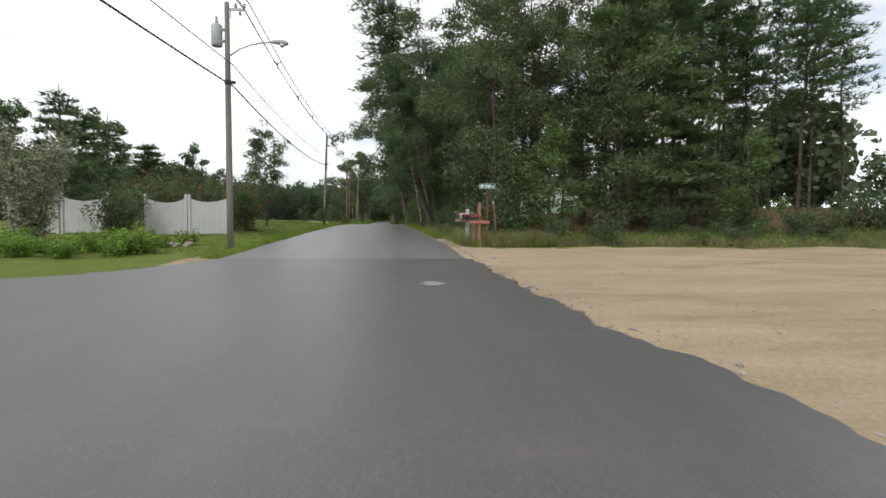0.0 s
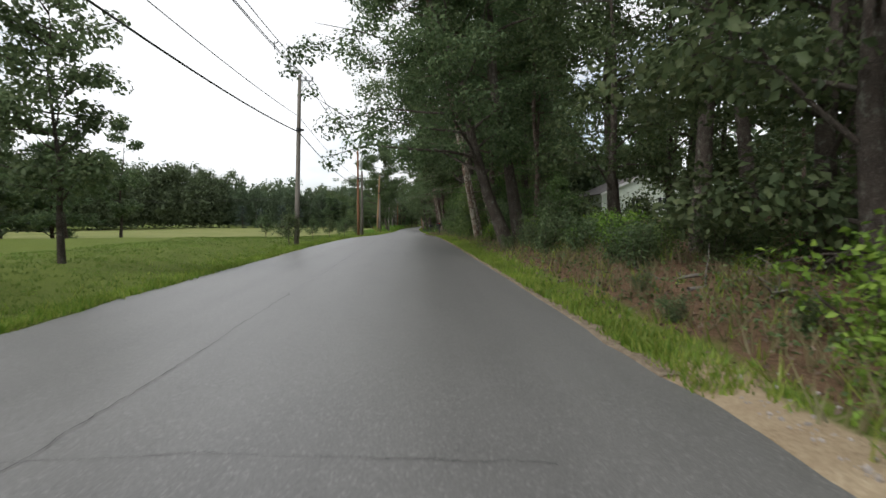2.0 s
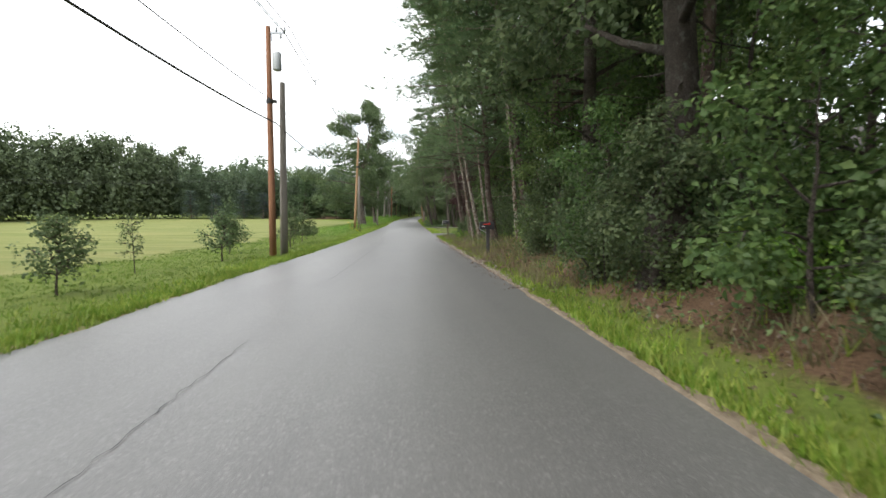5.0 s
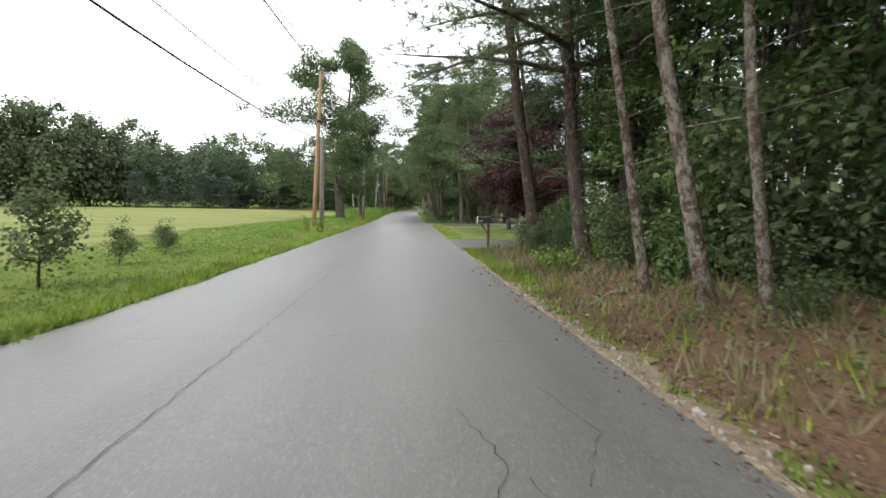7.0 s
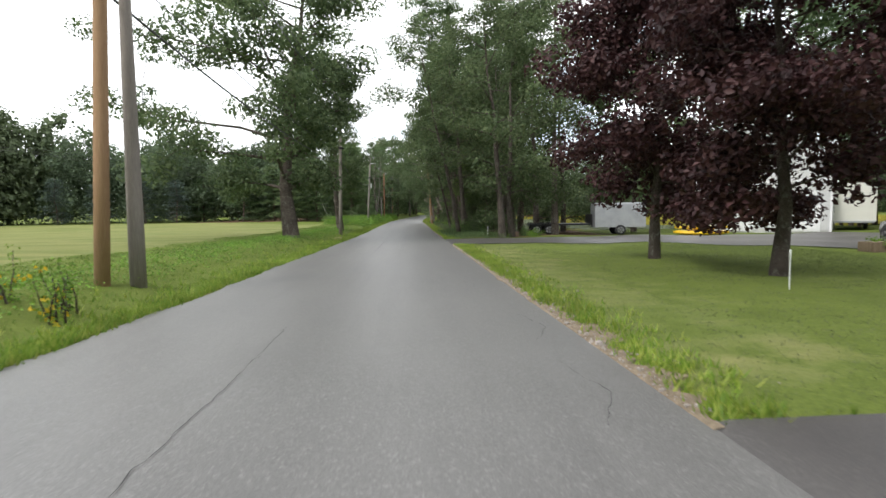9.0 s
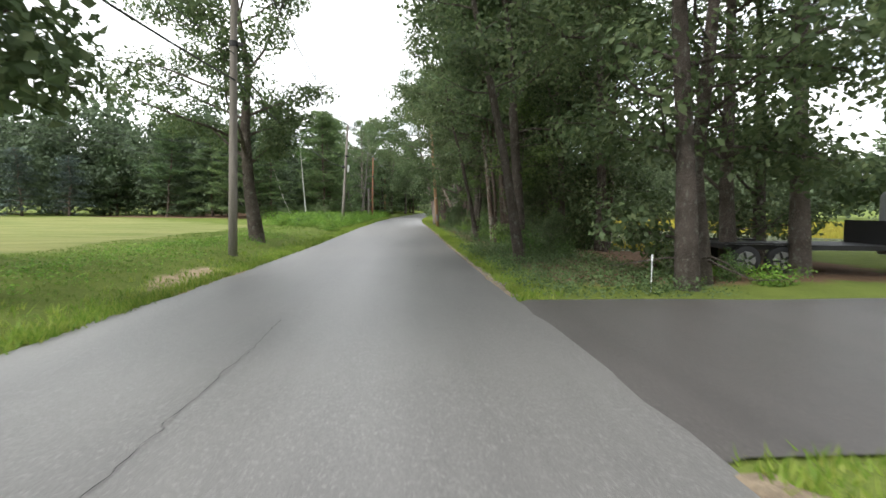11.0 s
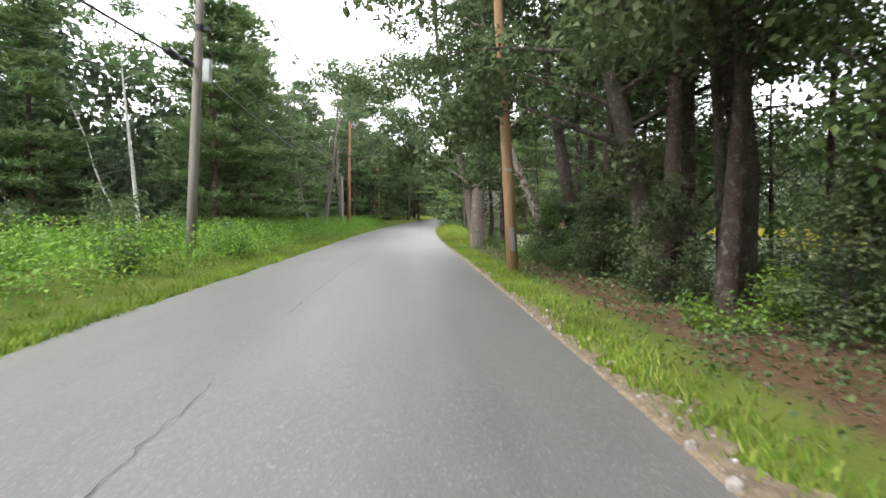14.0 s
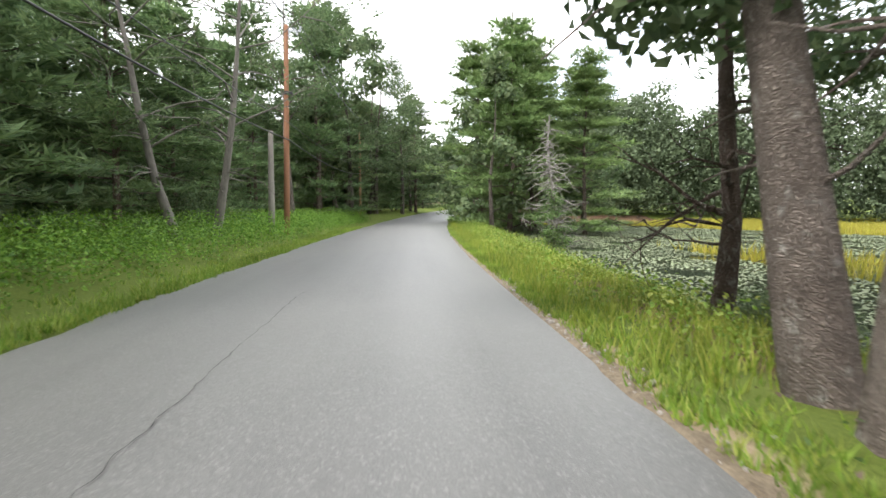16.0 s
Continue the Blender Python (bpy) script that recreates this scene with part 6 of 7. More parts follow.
# ---- mailboxes and the street sign ----
RED_POST = surface("red_stained_wood", (0.3, 0.1, 0.07), (0.45, 0.19, 0.13), 3, 30, 0.85, 0, (4, 4, 0.4), 0.3, 0.005)
WHITE_POST = surface("flaking_white_paint", (0.3, 0.28, 0.25), (0.68, 0.67, 0.63), 9, 40, 0.85, 0, (2, 2, 0.6), 0.4, 0.006)
TAN_POST = surface("weathered_post_wood", (0.2, 0.14, 0.09), (0.36, 0.27, 0.18), 3, 30, 0.9, 0, (4, 4, 0.3), 0.4, 0.006)
BOX_BLACK = plain("black_box_paint", (0.02, 0.02, 0.022), 0.45)
BOX_GREEN = plain("dark_green_box_paint", (0.03, 0.06, 0.045), 0.45)
BOX_RUST = surface("pale_box_with_rust", (0.34, 0.16, 0.08), (0.66, 0.58, 0.48), 7, 40, 0.6)
FLAG_RED = plain("red_flag_paint", (0.6, 0.03, 0.02), 0.4)
GREY_PLASTIC = plain("grey_plastic", (0.35, 0.36, 0.38), 0.5)


def mailbox(x, y, z, mat, label, turn=0, w=0.17, h=0.22, d=0.48, flag=True, group="", open_door=False, bars=0, front=None):
    """A rural mailbox with a rounded top; its door faces the road."""
    top = thing("mailbox", label, "mailbox", group, m=pose(x, y, z, 0, 0, turn))
    k = [(-w / 2, 0), (w / 2, 0), (w / 2, h - w / 2)] + [(w / 2 * math.cos(a), h - w / 2 + w / 2 * math.sin(a)) for a in [math.pi * i / 8 for i in range(1, 8)]] + [(-w / 2, h - w / 2)]
    side_on = pose(0, 0, 0, 0, 0, 90)
    part("body", Geo().prism(k, -d / 2, d / 2, side_on), mat, top, bevel=0.006)
    k2 = [(u * 1.06, 0.002 + v * 1.03) for u, v in k]
    if open_door:
        part("door", Geo().prism(k2, 0, 0.015, pose(-d / 2 - 0.01, 0, 0, 0, 0, 90) @ pose(0, 0, 0, 118, 0, 0)), GREY_PLASTIC, top, "open grey door")
    else:
        door = part("door", Geo().prism(k2, d / 2, d / 2 + 0.018, side_on), front or mat, top, bevel=0.004)
        part("latch", Geo().box(-d / 2 - 0.04, -d / 2 - 0.015, -0.015, 0.015, h * 0.86, h * 0.97), METAL, door)
    if flag:
        part("flag", Geo().box(-0.14, 0.12, -w / 2 - 0.012, -w / 2 - 0.006, h * 0.62, h * 0.72).box(0.06, 0.13, -w / 2 - 0.012, -w / 2 - 0.006, h * 0.6, h * 0.86), FLAG_RED, top, "red signal flag")
    for i in range(bars):
        part("number_plate", Geo().box(-0.2 + 0.045 * i, -0.175 + 0.045 * i, -w / 2 - 0.008, -w / 2 - 0.003, h * 0.3, h * 0.44), plain("pale_decal", (0.55, 0.55, 0.53), 0.5), top)
    return top


def post(x, y, w, h, mat, label, name="wooden_post", turn=0, tip=0.02, arms=()):
    top = thing(name, label, "post", m=pose(x, y, gz(x, y), 0, 0, turn))
    part("upright", Geo().box(-w / 2, w / 2, -w / 2, w / 2, -0.3, h), mat, top, bevel=tip)
    for x0, x1, z in arms:
        part("crossarm", Geo().box(x0, x1, -0.05 - w / 2, -w / 2, z - 0.06, z + 0.06), mat, top, bevel=0.008)
    return top


GROUP = "mailboxes at the junction"
G0 = gz(3.6, 21)
post(3.8, 21.0, 0.11, 1.78, RED_POST, "red-stained wooden mailbox post with a crossarm", arms=((-0.45, 0.4, 1.0),))
post(3.5, 22.2, 0.15, 1.52, WHITE_POST, "flaking white wooden mailbox post")
post(3.6, 21.7, 0.12, 1.4, TAN_POST, "weathered tan wooden mailbox post", arms=((-0.7, 0.2, 1.05),))
post(3.66, 21.35, 0.1, 1.35, TAN_POST, "weathered tan wooden mailbox post")
mailbox(3.57, 20.98, G0 + 1.07, BOX_BLACK, "black metal mailbox on a red crossarm", 0, 0.18, 0.24, 0.4, True, GROUP)
mailbox(3.35, 21.3, G0 + 1.1, BOX_BLACK, "dark metal mailbox with a red flag", 0, 0.17, 0.22, 0.38, True, GROUP)
mailbox(3.32, 21.62, G0 + 1.12, BOX_RUST, "pale mailbox streaked with rust", 0, 0.18, 0.23, 0.4, False, GROUP)
mailbox(3.22, 21.95, G0 + 1.12, BOX_GREEN, "dark green mailbox with a red flag", 0, 0.17, 0.22, 0.38, True, GROUP)
mailbox(3.19, 22.3, G0 + 1.2, BOX_BLACK, "black mailbox on a white post", 0, 0.17, 0.22, 0.38, True, GROUP)
for i, (x, y) in enumerate(((3.42, 21.3), (3.42, 21.62), (3.37, 21.95), (3.32, 22.3))):
    ob = part("mailbox_shelf", Geo().box(-0.22, 0.25, -0.07, 0.07, -0.03, 0.0), TAN_POST, at=pose(x, y, G0 + (1.1, 1.12, 1.12, 1.2)[i]), bevel=0.006)
    tagged(ob, "weathered board carrying a mailbox", "shelf", GROUP)

SIGN_GREEN = plain("green_sign_sheeting", (0.01, 0.16, 0.12), 0.4)
SIGN_WHITE = plain("white_sign_sheeting", (0.75, 0.77, 0.75), 0.4)
RUST_STEEL = surface("rusty_channel_steel", (0.14, 0.06, 0.04), (0.26, 0.12, 0.075), 6, 40, 0.8, 0.3)
gs = gz(4.1, 20.95)
sign = thing("street_sign", "green street-name sign with white letters on a rusty post", "street sign", m=pose(4.1, 20.95, gs, 0, 0, -8))
part("post", Geo().box(-0.03, 0.03, -0.012, 0.012, -0.4, 2.36).box(-0.03, -0.018, -0.03, 0.012, -0.4, 2.36).box(0.018, 0.03, -0.03, 0.012, -0.4, 2.36), RUST_STEEL, sign)
plate = part("plate", Geo().box(-0.31, 0.31, -0.004, 0.004, 2.34, 2.54), SIGN_GREEN, sign, bevel=0.003)
part("border", Geo().box(-0.31, 0.31, -0.0065, -0.0045, 2.34, 2.35).box(-0.31, 0.31, -0.0065, -0.0045, 2.53, 2.54).box(-0.31, -0.3, -0.0065, -0.0045, 2.35, 2.53).box(0.3, 0.31, -0.0065, -0.0045, 2.35, 2.53), SIGN_WHITE, plate)


x = -0.27
for w in (0.05, 0.055, 0.0, 0.045, 0.02, 0.045, 0.045):
    if w:
        part("letter_bar", Geo().box(x, x + w, -0.0065, -0.0045, 2.385, 2.495), SIGN_WHITE, plate)
    x += (w or 0.03) + 0.018
part("letter_bar", Geo().box(0.185, 0.22, -0.0065, -0.0045, 2.39, 2.45), SIGN_WHITE, plate)
part("letter_bar", Geo().box(0.232, 0.267, -0.0065, -0.0045, 2.39, 2.45), SIGN_WHITE, plate)
stub_post = thing("sign_post", "bare rusty steel post with a pale tip", "post", m=pose(4.7, 21.6, gz(4.7, 21.6), 0, -7, 0))
part("upright", Geo().tube([(0, 0, -0.4), (0, 0, 1.75)], [0.032, 0.032], 8), RUST_STEEL, stub_post, smooth=True)
part("cap", Geo().tube([(0, 0, 1.75), (0, 0, 1.88)], [0.036, 0.036], 8), plain("pale_tip_paint", (0.5, 0.4, 0.36), 0.6), stub_post)

# the large open mailbox at the pines and the one at the driveway
g = gz(2.75, 76)
post(2.85, 76.0, 0.12, 1.0, surface("dark_stained_wood", (0.025, 0.024, 0.025), (0.06, 0.056, 0.055), 3, 30, 0.7, 0, (4, 4, 0.3), 0.3, 0.005), "dark-stained thick wooden mailbox post")
mailbox(2.8, 76.0, g + 1.0, BOX_BLACK, "large black mailbox with its door hanging open", 0, 0.22, 0.29, 0.54, True, "", True, 3)
g = gz(2.85, 97.5)
p7 = post(2.85, 97.5, 0.09, 1.0, surface("brown_post_wood", (0.07, 0.045, 0.03), (0.14, 0.095, 0.065), 3, 30, 0.9, 0, (4, 4, 0.3), 0.3, 0.005), "brown wooden mailbox post with a diagonal brace")
part("brace", Geo().tube([(-0.02, 0, 0.6), (-0.26, 0, 0.98)], [0.03, 0.03], 6), BARK, p7)
mailbox(2.7, 97.5, g + 1.0, BOX_BLACK, "black mailbox with a white door beside the driveway", 0, 0.19, 0.25, 0.5, False, "", False, 3, WHITE_POST)


# ---- garden at the start ----
VINYL = surface("white_vinyl", (0.42, 0.42, 0.41), (0.6, 0.6, 0.59), 1.2, 30, 0.5, 0, None, 0.05, 0.002)


def fence_panel(x0, x1, y0, y1, h=1.8, dip=0.22):
    """A white board panel with a sagging top line, between two capped posts."""
    top = thing("fence_panel", "white garden fence panel with a scooped top", "fence", "white garden fence", m=pose(0, 0, 0))
    n = 16
    for i in range(n):
        t0, t1 = i / n + 0.003, (i + 1) / n - 0.003
        xa, xb, ya, yb = x0 + (x1 - x0) * t0, x0 + (x1 - x0) * t1, y0 + (y1 - y0) * t0, y0 + (y1 - y0) * t1
        tm = (t0 + t1) / 2
        z0 = gz((xa + xb) / 2, (ya + yb) / 2)
        zt = z0 + h - dip * 4 * tm * (1 - tm)
        part("board", Geo().add([(xa, ya - 0.012, z0 + 0.04), (xb, yb - 0.012, z0 + 0.04), (xb, yb - 0.012, zt), (xa, ya - 0.012, zt), (xa, ya + 0.012, z0 + 0.04), (xb, yb + 0.012, z0 + 0.04), (xb, yb + 0.012, zt), (xa, ya + 0.012, zt)],
                                [(0, 1, 2, 3), (7, 6, 5, 4), (0, 4, 5, 1), (1, 5, 6, 2), (2, 6, 7, 3), (3, 7, 4, 0)]), VINYL, top)
    for x, y in ((x0, y0), (x1, y1)):
        z = gz(x, y)
        q = part("post", Geo().box(x - 0.06, x + 0.06, y - 0.06, y + 0.06, z - 0.2, z + h + 0.12), VINYL, top, bevel=0.008)
        part("cap", Geo().add([(x - 0.075, y - 0.075, z + h + 0.12), (x + 0.075, y - 0.075, z + h + 0.12), (x + 0.075, y + 0.075, z + h + 0.12), (x - 0.075, y + 0.075, z + h + 0.12), (x, y, z + h + 0.2)], [(0, 1, 4), (1, 2, 4), (2, 3, 4), (3, 0, 4), (3, 2, 1, 0)]), VINYL, q)
    return top


fence_panel(-9.45, -7.55, 27.0, 26.9)
fence_panel(-11.5, -9.6, 27.1, 27.0)
fence_panel(-15.4, -13.3, 27.3, 27.2)
fence_panel(-17.8, -15.6, 27.4, 27.3)
lilac = make_shrub("flowering_bush", 201, 4.6, 1.7, 9000, 0.13, PALE_LEAF, "large rounded bush with pale blossom in the garden", "bush", 12)
plant(lilac, -14.6, 23.6, 0, 1.0)
trumpet = make_shrub("flowering_bush", 202, 3.0, 1.5, 5200, 0.13, OAK_LEAF, "dense dark bush dotted with orange blossom", "bush", 10, 130, ORANGE_PETAL)
plant(trumpet, -7.6, 29.3, 0, 1.0)
plant(trumpet, -10.6, 31.0, 70, 0.95)
plant(trumpet, -13.4, 32.5, 150, 1.05)
plant(shrubs[2], -12.4, 26.0, 0, 1.25)
plant(shrubs[2], -11.9, 25.4, 90, 1.0)
garden = make_shrub("perennial_clump", 203, 0.95, 0.75, 900, 0.11, WEED_LEAF, "leafy perennial clump in the garden bed", "plant", 9)
for i in range(46):
    plant(garden, -7.4 - 0.23 * i + rnd.uniform(-0.4, 0.4), 18.0 + rnd.uniform(-1.4, 2.8) - 0.05 * i, rnd.uniform(0, 360), rnd.uniform(0.5, 1.05), group="garden bed")
daylily = make_shrub("daylily", 204, 0.7, 0.4, 260, 0.12, WEED_LEAF, "daylily clump with orange flowers", "flower", 7, 7, ORANGE_PETAL)
for x, y in ((-9.2, 21.6), (-9.8, 21.2), (-10.3, 21.8), (-7.6, 21.4)):
    plant(daylily, x, y, x * 50 % 360, 1.0, group="garden bed")
goldenrod = make_shrub("wildflower", 205, 0.9, 0.25, 160, 0.07, WEED_LEAF, "tall wildflower with yellow blossom", "flower", 5, 9, YELLOW_PETAL)
for x, y in ((-5.2, 109.2), (-5.0, 108.6), (-5.6, 107.8), (-6.0, 109.0), (-8.2, 168), (-8.8, 170), (-7.6, 171.5), (-9.1, 173), (5.4, 46.6), (4.4, 52.3), (4.9, 158), (-7.0, 212)):
    plant(goldenrod, x, y, x * 50 % 360, 1.0)
STONE = surface("fieldstone", (0.2, 0.17, 0.15), (0.42, 0.38, 0.34), 5, 30, 0.9)
stone_me = None
for i in range(9):
    x, y, s = -8.2 + rnd.uniform(-0.8, 0.8), 21.4 + rnd.uniform(-0.5, 0.5), rnd.uniform(0.12, 0.26)
    if stone_me is None:
        bm = bmesh.new()
        bmesh.ops.create_icosphere(bm, subdivisions=2, radius=1)
        for v in bm.verts:
            v.co *= 0.8 + 0.4 * noise.noise(v.co * 1.3)
        stone_me = bpy.data.meshes.new("stone")
        bm.to_mesh(stone_me)
        bm.free()
        stone_me.materials.append(STONE)
    ob = tagged(new("stone", stone_me), "rough fieldstone edging the garden bed", "stone", "garden stones")
    ob.matrix_basis = pose(x, y, gz(x, y) + s * 0.25, rnd.uniform(0, 40), 0, rnd.uniform(0, 360)) @ Matrix.Diagonal((s * 1.3, s, s * 0.6, 1))

# loose pebbles on the sandy lot and along its ragged asphalt edge
rng = np.random.default_rng(91)
bm = bmesh.new()
bmesh.ops.create_icosphere(bm, subdivisions=1, radius=1)
ball = np.array([tuple(v.co) for v in bm.verts])
tris = np.array([[v.index for v in f.verts] for f in bm.faces])
bm.free()
px = np.concatenate([rng.uniform(2.8, 20, 900), 2.75 + rng.exponential(0.35, 900)])
py = np.concatenate([rng.uniform(3, 20.5, 900), rng.uniform(3, 27, 900)])
size = 0.008 + rng.exponential(0.007, 1800)
v = ball[None] * (size[:, None] * rng.uniform(0.6, 1.3, (1800, 3)))[:, None] + np.stack([px, py, ground_z(px, py) + 0.3 * size], 1)[:, None]
me = bpy.data.meshes.new("gravel")
me.from_pydata(v.reshape(-1, 3).tolist(), [], (tris[None] + len(ball) * np.arange(1800)[:, None, None]).reshape(-1, 3).tolist())
me.materials.append(STONE)
tagged(new("gravel", me), "loose grey pebbles on the sand", "gravel", kind="stuff")
py = np.concatenate([rng.uniform(66, 97, 900), rng.uniform(104.6, 126, 700), rng.uniform(134, 190, 1400)])
px = road_x(py) + road_half(py) + rng.exponential(0.14, len(py)) - 0.04
size = 0.006 + rng.exponential(0.006, len(py))
v = ball[None] * (size[:, None] * rng.uniform(0.6, 1.3, (len(py), 3)))[:, None] + np.stack([px, py, np.maximum(ground_z(px, py), road_z(py) - 0.01) + 0.02 + 0.2 * size], 1)[:, None]
me = bpy.data.meshes.new("gravel")
me.from_pydata(v.reshape(-1, 3).tolist(), [], (tris[None] + len(ball) * np.arange(len(py))[:, None, None]).reshape(-1, 3).tolist())
me.materials.append(STONE)
tagged(new("gravel", me), "loose pebbles along the asphalt's edge", "gravel", kind="stuff")

# ---- houses ----
SIDING = surface("white_clapboard", (0.6, 0.6, 0.58), (0.72, 0.72, 0.7), 1.5, 30, 0.6, 0, None, 0.05, 0.002)
GREEN_SIDING = surface("pale_green_clapboard", (0.48, 0.53, 0.46), (0.6, 0.65, 0.57), 1.5, 30, 0.6, 0, None, 0.05, 0.002)
GREY_SIDING = surface("pale_grey_clapboard", (0.46, 0.46, 0.44), (0.56, 0.56, 0.54), 1.5, 30, 0.6, 0, None, 0.05, 0.002)
SHINGLE = surface("grey_brown_shingles", (0.08, 0.07, 0.065), (0.16, 0.145, 0.135), 3, 20, 0.95, 0, (1, 1, 4), 0.6, 0.02)
DARK_SHINGLE = surface("dark_shingles", (0.03, 0.03, 0.035), (0.07, 0.07, 0.075), 3, 20, 0.95, 0, (1, 1, 4), 0.6, 0.02)
TRIM = plain("white_trim", (0.75, 0.75, 0.74), 0.5)
GLASS = material("window_glass", 0.05)[0]
GLASS.node_tree.nodes["Principled BSDF"].inputs["Base Color"].default_value = (0.02, 0.025, 0.03, 1)
GLASS.node_tree.nodes["Principled BSDF"].inputs["Specular IOR Level"].default_value = 0.8


def house_window(parent, x, z, w, h, y=-0.02, shutters=None):
    win = part("window", Geo().box(x - w / 2 - 0.08, x + w / 2 + 0.08, y - 0.04, y, z - 0.08, z), TRIM, parent)
    part("frame", Geo().box(x - w / 2 - 0.08, x - w / 2, y - 0.04, y, z, z + h).box(x + w / 2, x + w / 2 + 0.08, y - 0.04, y, z, z + h).box(x - w / 2 - 0.08, x + w / 2 + 0.08, y - 0.04, y, z + h, z + h + 0.08).box(x - w / 2, x + w / 2, y - 0.03, y, z + h / 2 - 0.025, z + h / 2 + 0.025), TRIM, win)
    part("pane", Geo().box(x - w / 2, x + w / 2, y - 0.015, y - 0.005, z, z + h), GLASS, win)
    if shutters:
        for s in (-1, 1):
            part("shutter", Geo().box(x + s * (w / 2 + 0.28) - 0.18, x + s * (w / 2 + 0.28) + 0.18, y - 0.035, y - 0.005, z - 0.05, z + h + 0.05), shutters, win)
    return win


def clad(parent, outline, mat, step=0.13, y=0.0, d=0.025):
    """Clapboards on a front of the given outline: left and right limits as functions of height."""
    z0, z1, lim = outline
    z = z0
    while z < z1 - 0.02:
        zt = min(z + step, z1)
        a0, b0 = lim(z)
        a1, b1 = lim(zt)
        if b0 - a0 > 0.05:
            v = [(a0, y - d, z), (b0, y - d, z), (b1, y - 0.006, zt), (a1, y - 0.006, zt), (a0, y + 0.01, z), (b0, y + 0.01, z), (b1, y + 0.01, zt), (a1, y + 0.01, zt)]
            part("clapboard", Geo().add(v, [(0, 1, 2, 3), (0, 4, 5, 1), (1, 5, 6, 2), (3, 7, 4, 0)]), mat, parent)
        z = zt


def gable_house(m, w, depth, eave, peak, siding, roof_mat, label, knee=None, name="house", step=0.16, side_step=0.16):
    """A house whose gable looks along -y of its own frame; x runs from 0 to w."""
    top = thing(name, label, "house", m=m)
    if knee:
        k, kz = knee
        line = [(0, eave), (k, kz), (w / 2, peak), (w - k, kz), (w, eave)]
    else:
        line = [(0, eave), (w / 2, peak), (w, eave)]
    part("wall", Geo().prism([(0, -0.4), (w, -0.4)] + line[::-1], 0.012, depth), siding, top)
    lim = lambda z: (float(np.interp(z, [p[1] for p in line[:len(line) // 2 + 1]], [p[0] for p in line[:len(line) // 2 + 1]])) if z > eave else 0.0,
                     float(np.interp(z, [p[1] for p in line[len(line) // 2:]][::-1], [p[0] for p in line[len(line) // 2:]][::-1])) if z > eave else w)
    clad(top, (0.1, peak, lim), siding, step)
    for (xa, za), (xb, zb) in zip(line, line[1:]):
        d = Vector((xb - xa, 0, zb - za)).normalized()
        n = Vector((-d.z, 0, d.x)) * 0.12
        o = 0.3
        a = Vector((xa, 0, za)) - d * (o if za == eave else 0)
        b = Vector((xb, 0, zb)) + d * (o if zb == eave else 0)
        v = [Vector((p.x, y, p.z)) + q for y in (-0.3, depth + 0.3) for p in (a, b) for q in (Vector((0, 0, 0)), n)]
        part("roof", Geo().add(v, [(0, 1, 3, 2), (4, 6, 7, 5), (0, 4, 5, 1), (2, 3, 7, 6), (0, 2, 6, 4), (1, 5, 7, 3)]), roof_mat, top)
        v = [Vector((p.x, y, p.z)) + q for y in (-0.33, -0.302) for p in (a, b) for q in (-n * 0.9, n * 0.95)]
        part("rake_board", Geo().add(v, [(0, 1, 3, 2), (4, 6, 7, 5), (0, 4, 5, 1), (2, 3, 7, 6), (0, 2, 6, 4), (1, 5, 7, 3)]), TRIM, top)
    for x in (0, w):
        part("corner_board", Geo().box(x - 0.06, x + 0.06, -0.04, 0.05, 0, eave), TRIM, top)
    return top


# garage with a gambrel roof
GY = gz(24.7, 131)
th = math.degrees(math.atan2(-0.66, 0.75))
W_G = 7.4
org = Vector((24.7, 131.0, 0)) - W_G * Vector((math.cos(radians(th)), math.sin(radians(th)), 0))
garage = gable_house(pose(org.x, org.y, GY + 0.02, 0, 0, th), W_G, 8.0, 3.05, 7.9, GREY_SIDING, SHINGLE, "pale grey garage with a gambrel roof and two white doors", (1.25, 6.2), "garage", 0.14)
part("frieze_board", Geo().box(0, W_G, -0.05, -0.03, 3.05, 3.2), TRIM, garage)
for x0 in (0.75, 4.25):
    door = part("garage_door", Geo().box(x0, x0 + 2.5, -0.05, -0.03, 0.02, 2.35), TRIM, garage, "white panelled garage door")
    for r in range(4):
        for c in range(4):
            xa, za = x0 + 0.08 + c * 0.6, 0.08 + r * 0.57
            if r == 3 and c < 4:
                part("pane", Geo().box(xa + 0.08, xa + 0.48, -0.062, -0.052, za + 0.12, za + 0.4), GLASS, door)
            else:
                part("panel", Geo().box(xa, xa + 0.54, -0.06, -0.052, za, za + 0.5), TRIM, door, bevel=0.004)
    part("door_trim", Geo().box(x0 - 0.14, x0, -0.07, -0.03, 0, 2.2).box(x0 + 2.5, x0 + 2.64, -0.07, -0.03, 0, 2.2).box(x0 + 0.2, x0 + 2.3, -0.07, -0.03, 2.36, 2.5).prism([(x0 - 0.14, 2.2), (x0, 2.2), (x0 + 0.3, 2.36), (x0 + 0.2, 2.5)], -0.07, -0.03).prism([(x0 + 2.64, 2.2), (x0 + 2.5, 2.2), (x0 + 2.2, 2.36), (x0 + 2.3, 2.5)], -0.07, -0.03), TRIM, garage)
sw = part("side_window", Geo().box(W_G + 0.01, W_G + 0.05, 3.0, 3.9, 1.0, 2.2), TRIM, garage)
part("pane", Geo().box(W_G + 0.05, W_G + 0.06, 3.08, 3.82, 1.08, 2.12), GLASS, sw)

